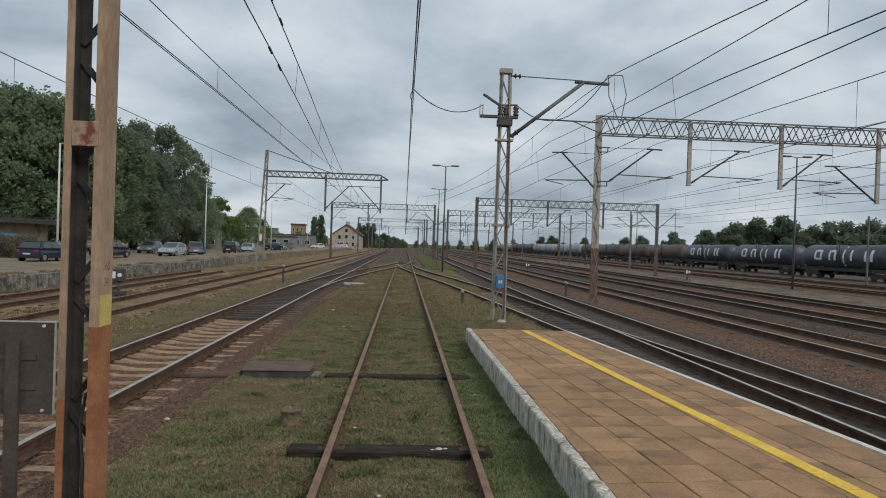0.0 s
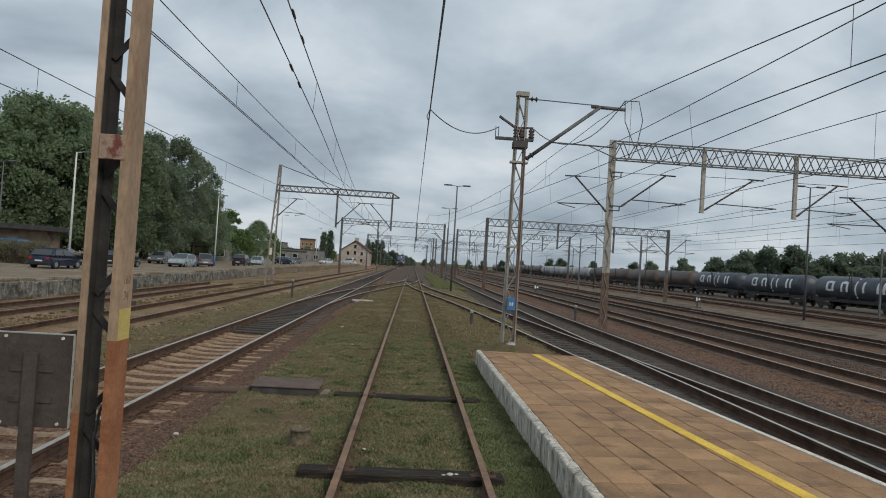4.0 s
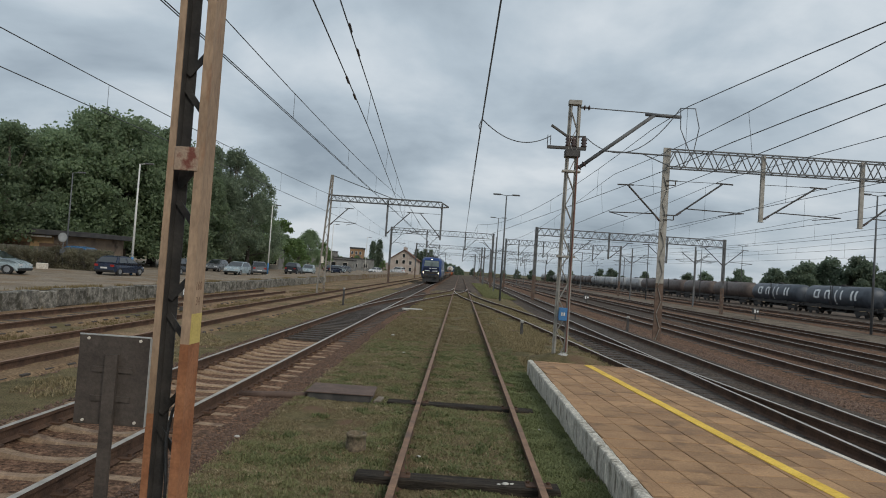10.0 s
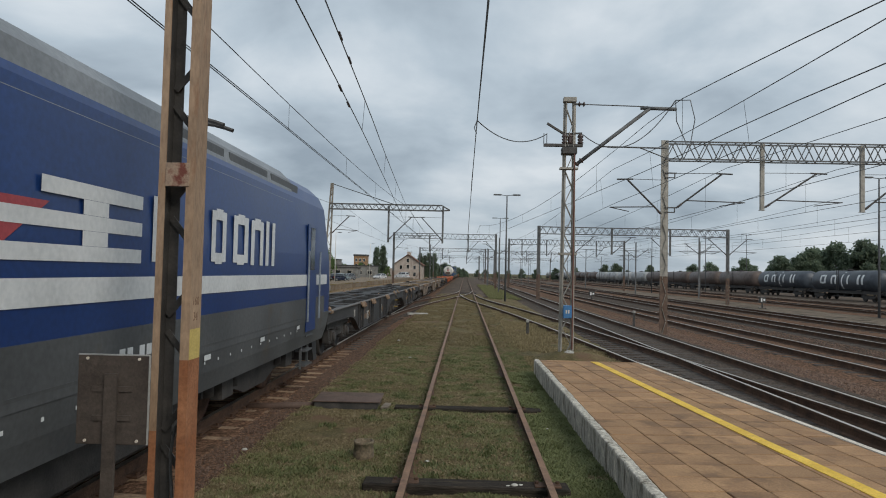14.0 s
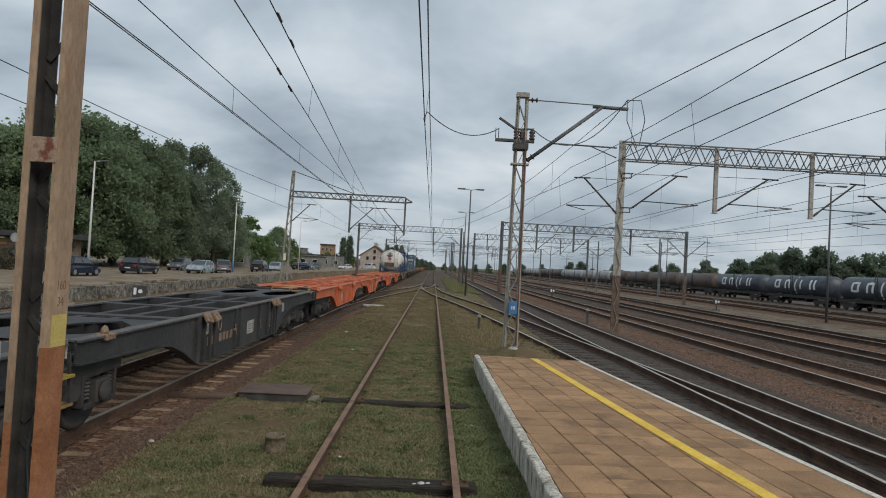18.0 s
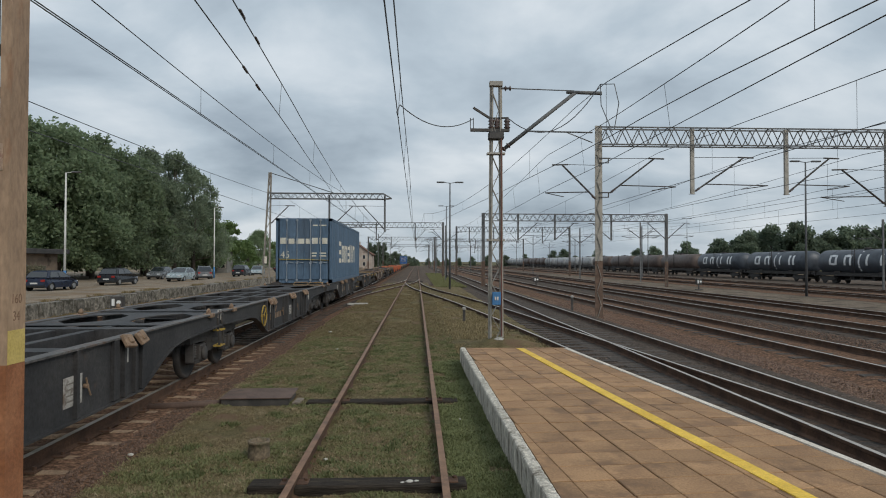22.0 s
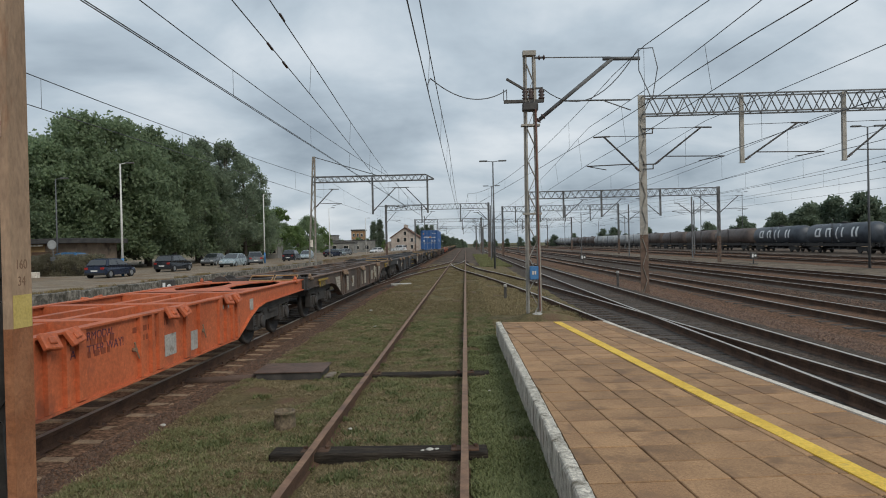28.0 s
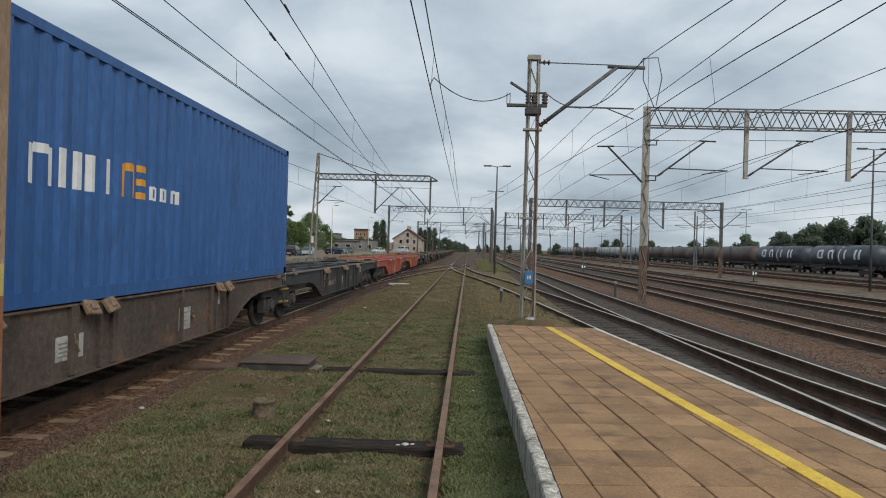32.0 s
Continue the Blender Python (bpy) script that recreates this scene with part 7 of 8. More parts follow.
def engine_shell(bm, rings):
    rows = []
    for z, f, w, wf in rings:
        a, b = -LOCO_L + f, -f
        rows.append([bm.verts.new(p) for p in ((-wf, a, z), (wf, a, z), (w, a + 0.42, z), (w, a + 2.6, z), (w, b - 2.6, z), (w, b - 0.42, z), (wf, b, z), (-wf, b, z), (-w, b - 0.42, z), (-w, b - 2.6, z), (-w, a + 2.6, z), (-w, a + 0.42, z))])
    k = 12
    for p, q in zip(rows, rows[1:]):
        for i in range(k):
            bm.faces.new((p[i], p[(i + 1) % k], q[(i + 1) % k], q[i]))
    bm.faces.new(rows[0][::-1]); bm.faces.new(rows[-1])
    bmesh.ops.bevel(bm, geom=[e for e in bm.edges if e.calc_face_angle(0) > 0.25], offset=0.05, segments=2, affect="EDGES")


bm = bmesh.new()
engine_shell(bm, RINGS[1:])
body = part("body", bm, LOCO, engine)
# slanted front: y at a height
def front_y(z, e=-1):
    f = float(np.interp(z, [q[0] for q in RINGS], [q[1] for q in RINGS]))
    return -LOCO_L + f if e < 0 else -f


def front_panel(bm, pts, out=0.02, e=-1):
    v = [bm.verts.new((x, front_y(z, e) + (-out if e < 0 else out), z)) for x, z in pts]
    bm.faces.new(v)


for e in (-1, 1):
    bm = bmesh.new()
    rows_ = [[bm.verts.new((x, front_y(z, e) + (-0.008 if e < 0 else 0.008), z)) for x in (-wf + 0.05, wf - 0.05)] for z, wf in ((1.32, 1.32), (1.75, 1.30), (2.25, 1.27), (2.40, 1.25))]
    for a, b in zip(rows_, rows_[1:]):
        bm.faces.new((a[0], a[1], b[1], b[0]))
    part("front_mask", bm, LOCO_NAVY, body, "dark navy lower front")
    bm = bmesh.new()
    front_panel(bm, [(-1.17, 2.44), (1.17, 2.44), (1.06, 3.38), (-1.06, 3.38)], 0.012, e)
    part("screen_surround", bm, DARKG, body)
    for x0, x1, x2, x3 in ((-1.12, -0.02, -0.02, -1.02), (0.02, 1.12, 1.02, 0.02)):
        bm = bmesh.new()
        front_panel(bm, [(x0, 2.50), (x1, 2.50), (x2, 3.33), (x3, 3.33)], 0.022, e)
        part("windscreen", bm, SCREEN, body)
        bm = bmesh.new()
        front_panel(bm, [(x0 + (0.03 if x0 < 0 else 0.04), 3.12), (x1 - 0.04, 3.12), (x2 - (0.02 if x0 < 0 else 0.03), 3.30), (x3 + 0.03, 3.30)], 0.026, e)
        part("sun_blind", bm, plain("grey_blind", (0.16, 0.185, 0.185), 0.7), body, "grey sun blind")
    for x0, x1 in ((-0.95, -0.22), (0.22, 0.95)):
        bm = bmesh.new()
        front_panel(bm, [(x0, 1.79 if x0 < 0 else 1.74), (x1, 1.74 if x0 < 0 else 1.79), (x1, 1.84 if x0 < 0 else 1.89), (x0, 1.89 if x0 < 0 else 1.84)], 0.025, e)
        part("white_front_bar", bm, LOCO_WHITE, body, "white front stripe")
    bm = bmesh.new()
    front_panel(bm, [(-0.9, 1.34), (0.9, 1.34), (0.95, 1.68), (-0.95, 1.68)], 0.02, e)
    part("front_grille", bm, UNDER, body)
    bm = bmesh.new()
    for x0, x1 in ((0.1, 0.24), (0.28, 0.38), (0.42, 0.52), (0.56, 0.66), (0.70, 0.80)):
        front_panel(bm, [(x0 * -e, 2.14), (x1 * -e, 2.14), (x1 * -e, 2.24), (x0 * -e, 2.24)], 0.028, e)
    front_panel(bm, [(-0.30, 2.13), (-0.02, 2.13), (-0.02, 2.25), (-0.22, 2.25)], 0.028, e)
    part("owner_mark", bm, LOCO_WHITE, body, "plain pale marking bars")
    for s in (-1, 1):
        bm = bmesh.new()
        yy = front_y(1.58, e)
        d = -1 if e < 0 else 1
        prism(bm, [(s * 0.99, 1.36), (s * 1.24, 1.36), (s * 1.27, 1.90), (s * 1.08, 1.84)], "y", yy - 0.06, yy + 0.06)
        bmesh.ops.bevel(bm, geom=bm.edges[:], offset=0.015, segments=1, affect="EDGES")
        hl = part("lamp_cluster", bm, LAMPGLASS, body, "clear headlamp cover")
        bm = bmesh.new()
        rod(bm, (s * 1.13, yy + d * 0.05, 1.51), (s * 1.13, yy + d * 0.068, 1.51), 0.085, 16)
        part("headlamp", bm, BEAMLIGHT if e < 0 else HEADL, hl, "lit warm-white headlamp" if e < 0 else "")
        bm = bmesh.new()
        rod(bm, (s * 1.16, yy + d * 0.05, 1.72), (s * 1.16, yy + d * 0.066, 1.72), 0.062, 16)
        part("upper_lens", bm, DARKG, hl, "unlit dark lens")
        bm = bmesh.new()
        rod(bm, (s * 0.87, yy, 1.05), (s * 0.87, yy + d * 0.5, 1.05), 0.16, 10)
        box(bm, s * 0.87 - 0.33, s * 0.87 + 0.33, yy + d * 0.48 - 0.05, yy + d * 0.48 + 0.05, 0.84, 1.26, None, 0.04)
        part("buffer", bm, UNDER, engine)
        for k in range(2):
            bm = bmesh.new()
            if s > 0 or k == 0:
                x0 = s * (0.12 + 0.2 * k)
                p0 = Vector((x0 * 1.4, front_y(2.44, e) + d * 0.06, 2.42))
                p1 = Vector((x0, front_y(3.0, e) + d * 0.07, 3.0))
                rod(bm, p0, p1, 0.014, 5)
                rod(bm, (p0.x - s * 0.02, p0.y, 2.45), (p0.x - s * 0.02, p0.y, 2.2), 0.02, 5)
                part("wiper", bm, UNDER, body)
            else:
                bm.free()
    bm = bmesh.new()
    yy = front_y(3.4, e)
    rod(bm, (0, front_y(3.52, e) + (0.08 if e < 0 else -0.08), 3.52), (0, front_y(3.52, e) + (-0.02 if e < 0 else 0.02), 3.52), 0.09, 12)
    part("top_lamp", bm, BEAMLIGHT if e < 0 else HEADL, body, "lit top headlamp" if e < 0 else "")
    bm = bmesh.new()
    yy = front_y(0.8, e)
    s_ = -1 if e < 0 else 1
    prism(bm, [(yy - s_ * 0.5, 0.9), (yy - s_ * 0.05, 0.9), (yy + s_ * 0.15, 0.2), (yy - s_ * 0.15, 0.2)], "x", -1.2, 1.2)
    part("snow_plough", bm, plain("black_plough", (0.03, 0.03, 0.032), 0.7), engine)
    bm = bmesh.new()
    rod(bm, (0, yy, 1.0), (0, yy + s_ * 0.5, 0.95), 0.07, 8)
    for xx in (-0.45, 0.4, 0.6):
        tube(bm, [(xx, yy + s_ * 0.05, 1.05), (xx, yy + s_ * 0.25, 0.85), (xx, yy + s_ * 0.2, 0.6)], 0.025, 5)
    part("coupling", bm, UNDER, engine)
# skirt
bm = bmesh.new()
engine_shell(bm, [(0.72, 0.30, 1.43, 1.22), (0.95, 0.16, 1.48, 1.27), (1.28, 0.03, 1.512, 1.25)])
part("skirt", bm, LOCO_GREY, engine, "dark grey lower skirt")
SX = 1.506
for s in (-1, 1):
    bm = bmesh.new()
    box(bm, s * SX, s * (SX + 0.004), -LOCO_L + 1.15, -0.75, 1.86, 2.06)
    part("side_stripe", bm, LOCO_WHITE, body, "white side stripe")
    bm = bmesh.new()
    box(bm, s * (SX - 0.002), s * (SX + 0.003), -LOCO_L + 0.95, -0.95, 1.18, 1.62)
    part("skirt_panel", bm, LOCO_GREY, body, "dark grey lower side panel")
    for q in range(4):
        bm = bmesh.new()
        y_ = -LOCO_L + 8.6 + 0.13 * q + 0.08 * (q > 1)
        box(bm, s * (SX + 0.003), s * (SX + 0.006), y_, y_ + 0.09, 1.34, 1.44)
        part("number_bar", bm, LOCO_WHITE, body, "plain pale number bar")
    for q in range(3):
        bm = bmesh.new()
        y_ = -LOCO_L + 8.3 + 0.24 * q
        box(bm, s * (SX + 0.003), s * (SX + 0.006), y_, y_ + 0.14, 1.20, 1.28)
        part("number_bar", bm, LOCO_WHITE, body, "plain pale number bar")
    bm = bmesh.new()
    v = [bm.verts.new((s * (SX + 0.002), y_, z_)) for y_, z_ in ((-LOCO_L + 0.80, 1.86), (-LOCO_L + 1.15, 1.86), (-LOCO_L + 1.30, 2.06), (-LOCO_L + 1.98, 3.10), (-LOCO_L + 1.90, 3.12), (-LOCO_L + 0.98, 2.22), (-LOCO_L + 0.80, 2.06))]
    bm.faces.new(v)
    part("slanted_stripe", bm, LOCO_WHITE, body)
    bm = bmesh.new()
    # plain bars in place of the owner's name and sign
    rows = [(-10.0, -8.6, 2.66, 2.78, "block"), (-11.0, -8.6, 2.42, 2.54, "block"), (-11.9, -8.6, 2.18, 2.30, "block"), (-9.5, -9.15, 2.302, 2.418, "block"), (-9.5, -9.15, 2.542, 2.658, "block"),
            (-8.4, -7.9, 2.2, 2.85, "arch"), (-7.75, -7.2, 2.2, 2.85, "post"), (-7.0, -6.55, 2.2, 2.85, "ring"), (-6.3, -5.75, 2.2, 2.85, "ring"), (-5.63, -5.1, 2.2, 2.85, "arch"), (-4.98, -4.5, 2.2, 2.85, "pair")]
    for y0, y1, z0, z1, kind in rows:
        for u0, u1, v0, v1 in SHAPES[kind]:
            v = [bm.verts.new((s * (SX + 0.004), y_ if s > 0 else -LOCO_L - y_, z_)) for y_, z_ in ((y0 + (y1 - y0) * u0, z0 + (z1 - z0) * v0), (y0 + (y1 - y0) * u1, z0 + (z1 - z0) * v0), (y0 + (y1 - y0) * u1, z0 + (z1 - z0) * v1), (y0 + (y1 - y0) * u0, z0 + (z1 - z0) * v1))]
            bm.faces.new(v)
    part("owner_mark", bm, LOCO_WHITE, body, "plain white marking bars")
    bm = bmesh.new()
    for i in range(9):
        y0 = -LOCO_L + 4.2 + 0.26 * i
        v = [bm.verts.new((s * (SX + 0.003), y_, z_)) for y_, z_ in ((y0, 2.66), (y0 + 0.2, 2.66), (y0 + 0.2, 2.76), (y0, 2.76))]
        bm.faces.new(v)
    part("slogan_bars", bm, LOCO_WHITE, body)
    bm = bmesh.new()
    v = [bm.verts.new((s * (SX + 0.0015), y_, z_)) for y_, z_ in ((-LOCO_L + 5.2, 1.3), (-LOCO_L + 5.7, 1.3), (-LOCO_L + 7.6, 2.6), (-LOCO_L + 6.9, 2.6))]
    bm.faces.new(v)
    part("red_flash", bm, plain("red_flash_paint", (0.32, 0.05, 0.06), 0.4), body, "red slanted flash")
    for yy in (-LOCO_L + 2.6, -2.1):
        bm = bmesh.new()
        box(bm, s * SX, s * (SX + 0.012), yy - 0.36, yy + 0.36, 1.0, 3.0)
        dr = part("cab_door", bm, LOCO, body)
        bm = bmesh.new()
        box(bm, s * (SX + 0.010), s * (SX + 0.018), yy - 0.16, yy + 0.16, 2.15, 2.95)
        part("door_window", bm, DARKG, dr)
        bm = bmesh.new()
        for q in (-0.45, 0.45):
            rod(bm, (s * (SX + 0.06), yy + q, 1.2), (s * (SX + 0.06), yy + q, 2.5), 0.018, 6)
        part("grab_rail", bm, STEELROD, dr)
        bm = bmesh.new()
        for z in (0.35, 0.62, 0.9):
            box(bm, s * 1.3, s * 1.5, yy - 0.25, yy + 0.25, z, z + 0.03)
        for q in (-0.25, 0.25):
            box(bm, s * 1.38, s * 1.42, yy + q - 0.02, yy + q + 0.02, 0.3, 1.0)
        part("cab_steps", bm, LOCO_GREY, engine)
    bm = bmesh.new()
    for i in range(3, 6):
        box(bm, s * 1.40, s * 1.425, -LOCO_L + 4.2 + i * 1.75, -LOCO_L + 5.75 + i * 1.75, 3.42, 3.62)
    part("roof_grille", bm, LOCO_GREY, body)
    bm = bmesh.new()
    for i in range(26):
        box(bm, s * 1.513, s * 1.516, -LOCO_L + 4.4 + i * 0.4, -LOCO_L + 4.43 + i * 0.4, 1.06, 1.09)
        if i % 5 == 0:
            box(bm, s * 1.513, s * 1.517, -LOCO_L + 4.4 + i * 0.4, -LOCO_L + 4.58 + i * 0.4, 1.10, 1.16)
    part("data_marks", bm, LOCO_WHITE, body)
bm = bmesh.new()
box(bm, -1.0, 1.0, -LOCO_L + 3.6, -3.6, 3.80, 3.92, None, 0.04)
for y0, y1 in ((-LOCO_L + 7.6, -LOCO_L + 9.8), (-7.4, -5.2)):
    box(bm, -0.75, 0.75, y0, y1, 3.84, 4.02, None, 0.05)
part("roof_equipment", bm, LOCO_ROOF, engine)
bm = bmesh.new()
for s in (-1, 1):
    prism(bm, [(s * 1.465, 3.30), (s * 1.40, 3.66), (s * 1.22, 3.83), (s * 1.05, 3.88), (s * 1.05, 3.80), (s * 1.30, 3.60)], "y", -LOCO_L + 3.4, -3.4)
part("roof_fairing", bm, LOCO_ROOF, engine, "grey roof edge")


def pantograph(yc, up):
    p = bmesh.new()
    for xx in (-0.5, 0.5):
        rod(p, (xx, yc - 0.7, 3.95), (xx, yc + 0.7, 3.95), 0.03, 6)
    for yy in (-0.7, 0.7):
        rod(p, (-0.5, yc + yy, 3.95), (0.5, yc + yy, 3.95), 0.03, 6)
    knee = Vector((0, yc + 1.0, 4.72)) if up else Vector((0, yc + 1.25, 4.12))
    head = Vector((0, yc - 0.35, 5.40)) if up else Vector((0, yc - 0.6, 4.22))
    rod(p, (0, yc - 0.3, 3.98), knee, 0.06, 8)
    for xx in (-0.12, 0.12):
        rod(p, (xx, knee.y, knee.z), (xx * 3.2, head.y, head.z), 0.025, 6)
    for dy in (-0.18, 0.18):
        pts = [(x_, head.y + dy, head.z + 0.05 - 0.35 * max(0, abs(x_) - 0.6) ** 1.3) for x_ in (-0.98, -0.85, -0.7, -0.55, 0, 0.55, 0.7, 0.85, 0.98)]
        tube(p, pts, 0.032, 6)
    for xx in (-0.38, 0.38):
        rod(p, (xx, head.y - 0.18, head.z + 0.03), (xx, head.y + 0.18, head.z + 0.03), 0.02, 5)
    part("pantograph", p, MAST_DARK, engine, "raised pantograph" if up else "lowered pantograph")
    q = bmesh.new()
    for xx in (-0.5, 0.5):
        for yy in (-0.6, 0.6):
            lathe(q, [(0.05, 0), (0.09, 0.04), (0.05, 0.08), (0.09, 0.12), (0.05, 0.16)], 8, Matrix.Translation((xx, yc + yy, 3.80)))
    part("insulators", q, INSUL, engine)


for yc in (-LOCO_L + 3.2, -LOCO_L + 6.9):
    bm = bmesh.new()
    box(bm, -0.55, 0.55, yc - 0.35, yc + 0.35, 3.84, 4.00, None, 0.04)
    for xx in (-0.42, 0.0, 0.42):
        rod(bm, (xx, yc - 0.2, 3.98), (xx, yc - 0.2, 4.07), 0.06, 8)
    rod(bm, (-0.6, yc - 0.2, 4.08), (0.6, yc - 0.2, 4.08), 0.035, 6)
    rod(bm, (0.42, yc - 0.2, 4.08), (0.3, yc + 1.2, 4.05), 0.02, 6)
    part("roof_gear", bm, UNDER, engine, "dark electrical roof gear")
bm = bmesh.new()
for xx in (-0.7, 0.55, 0.75):
    rod(bm, (xx, -LOCO_L + 1.7, 3.84), (xx, -LOCO_L + 1.7, 3.95), 0.03, 6)
    rod(bm, (xx, -LOCO_L + 1.95, 3.95), (xx, -LOCO_L + 1.45, 3.95), 0.03, 8, 0.07)
part("horn", bm, UNDER, engine, "dark signal horns")
pantograph(-LOCO_L + 5.2, True)
pantograph(-4.6, False)
for yc in (-LOCO_L + 4.2, -4.2):
    bm = bmesh.new()
    for s in (-1, 1):
        prism(bm, [(yc - 2.1, 0.5), (yc - 2.0, 0.8), (yc + 2.0, 0.8), (yc + 2.1, 0.5), (yc + 0.9, 0.42), (yc + 0.5, 0.3), (yc - 0.5, 0.3), (yc - 0.9, 0.42)], "x", s * 1.02, s * 1.16)
        for dy in (-1.5, 1.5):
            box(bm, s * 1.12, s * 1.28, yc + dy - 0.2, yc + dy + 0.2, 0.42, 0.8)
            for q in (-0.42, 0.42):
                rod(bm, (s * 1.16, yc + dy + q, 0.5), (s * 1.16, yc + dy + q, 0.86), 0.1, 8)
    box(bm, -1.05, 1.05, yc - 0.4, yc + 0.4, 0.5, 0.8)
    bg = part("bogie", bm, UNDER, engine)
    for dy in (-1.5, 1.5):
        bm = bmesh.new()
        for s in (-1, 1):
            lathe(bm, [(0.60, -0.07), (0.625, -0.03), (0.625, 0.05), (0.5, 0.06), (0.48, 0.02), (0.2, 0.03)], 24, Matrix.Translation((s * 0.79, yc + dy, 0.625)) @ Matrix.Rotation(radians(90 * s), 4, "Y"))
        rod(bm, (-0.8, yc + dy, 0.625), (0.8, yc + dy, 0.625), 0.1, 8)
        part("wheelset", bm, RAIL_SIDE, bg)
bm = bmesh.new()
box(bm, -1.25, 1.25, -LOCO_L + 6.8, -6.8, 0.3, 0.95, None, 0.05)
part("underfloor_box", bm, UNDER, engine)
moving.append((engine, 0.0))

# ---- tank containers ----
TANKW = surf("white_tank_paint", (0.62, 0.595, 0.535), (0.72, 0.695, 0.635), 0.8, 0.3, 0.0, 0.03, 20, (0.46, 0.44, 0.39), 0.8, 0.62)
TANKG = surf("grey_blue_tank_paint", (0.20, 0.235, 0.26), (0.27, 0.31, 0.34), 0.8, 0.4, 0.1, 0.03, 20, (0.15, 0.16, 0.17), 0.8, 0.62)
FRAMEB = surf("blue_tank_frame", (0.015, 0.038, 0.088), (0.024, 0.053, 0.112), 1.5, 0.5, 0, 0.05, 30)


def tank_container(L, paint_, label, low_front=False):
    c = thing("tank_container", label, "tank container", "containers on the train")
    h, R, zc = L / 2, 1.26, 1.40
    bm = bmesh.new()
    m = Matrix.Translation((0, 0, zc)) @ Matrix.Rotation(radians(-90), 4, "X")
    lathe(bm, [(0.15, -h + 0.12), (0.6, -h + 0.16), (0.95, -h + 0.3), (1.14, -h + 0.5), (R, -h + 0.8), (R, -1.2), (R, 0), (R, 1.2), (R, h - 0.8), (1.14, h - 0.5), (0.95, h - 0.3), (0.6, h - 0.16), (0.15, h - 0.12)], 40, m)
    tank = part("tank", bm, paint_, c)
    for f in (-0.62, -0.2, 0.24, 0.62):
        bm = bmesh.new()
        lathe(bm, [(R + 0.002, f * h - 0.03), (R + 0.014, f * h - 0.02), (R + 0.014, f * h + 0.02), (R + 0.002, f * h + 0.03)], 40, m)
        part("cladding_band", bm, plain("steel_band", (0.4, 0.4, 0.38), 0.4, 0.4) if f == -0.62 else bpy.data.materials["steel_band"], tank)
    for e in (-1, 1):
        bm = bmesh.new()
        y = e * (h - 0.07)
        low = low_front and e < 0
        for s in (-1, 1):
            box(bm, s * 1.2 - 0.07, s * 1.2 + 0.07, y - 0.07, y + 0.07, 0, 0.95 if low else 2.6)
            for z in ((0.0,) if low else (0.0, 2.48)):
                box(bm, s * 1.2 - 0.09, s * 1.2 + 0.09, y - 0.09, y + 0.09, z, z + 0.12)
            beam(bm, (s * 1.2, y, 0.95), (s * 0.7, y, 0.08), 0.1)
            if not low:
                beam(bm, (s * 1.2, y, 2.0), (s * 0.6, y, 2.55), 0.1)
            beam(bm, (s * 1.2, y, 0.85), (s * 1.2, y - e * 1.5, 0.1), 0.1)
            beam(bm, (s * 1.2, y, 0.08), (s * 1.2, y - e * 1.7, 0.08), 0.12)
        beam(bm, (-1.2, y, 0.07), (1.2, y, 0.07), 0.13)
        if not low:
            beam(bm, (-1.2, y, 2.54), (1.2, y, 2.54), 0.1)
        part("end_frame", bm, FRAMEB, c, "blue steel end frame")
    bm = bmesh.new()
    for x0 in (-0.55, 0.2):
        for i in range(5):
            beam(bm, (x0 + i * 0.09, -h + 0.1, 2.62), (x0 + i * 0.09, h - 0.1, 2.62), 0.03)
        for j in range(8):
            yy = -h + 0.3 + j * (2 * h - 0.6) / 7
            beam(bm, (x0 - 0.03, yy, 2.6), (x0 + 0.4, yy, 2.6), 0.04)
    for x0 in (-0.9, 0.9):
        beam(bm, (x0, -h + 0.1, 2.62), (x0, h - 0.1, 2.62), 0.05)
    part("walkway", bm, GANTRY, c, "grey grating walkway")
    bm = bmesh.new()
    for x0 in (0.45, 0.85):
        rod(bm, (x0, -h - 0.02, 0.15), (x0, -h - 0.02, 2.75), 0.025, 6)
    for i in range(8):
        rod(bm, (0.45, -h - 0.02, 0.3 + i * 0.3), (0.85, -h - 0.02, 0.3 + i * 0.3), 0.018, 6)
    part("ladder", bm, STEELROD, c, "metal ladder")
    bm = bmesh.new()
    v = [bm.verts.new((x_, -h + 0.10, z_)) for x_, z_ in ((-0.7, 0.62), (0.42, 0.62), (0.42, 1.12), (-0.7, 1.12))]
    bm.faces.new(v)
    part("end_panel", bm, plain("brown_panel", (0.09, 0.06, 0.05), 0.4), tank, "brown panel")
    bm = bmesh.new()
    rod(bm, (-0.1, -h + 0.13, 1.55), (-0.1, -h + 0.09, 1.55), 0.19, 20)
    part("round_mark", bm, plain("pink_red_mark", (0.42, 0.06, 0.09), 0.5), tank, "plain pink-red disc")
    bm = bmesh.new()
    for z, w_ in ((2.28, 0.35), (2.16, 0.6), (2.05, 0.3), (1.93, 0.75), (1.86, 0.6), (1.79, 0.4), (1.28, 0.45)):
        box(bm, -0.12 - w_ / 2, -0.12 + w_ / 2, -h + 0.10, -h + 0.14, z - 0.025, z + 0.025)
    part("data_bars", bm, plain("black_marking", (0.03, 0.03, 0.03), 0.6), tank)

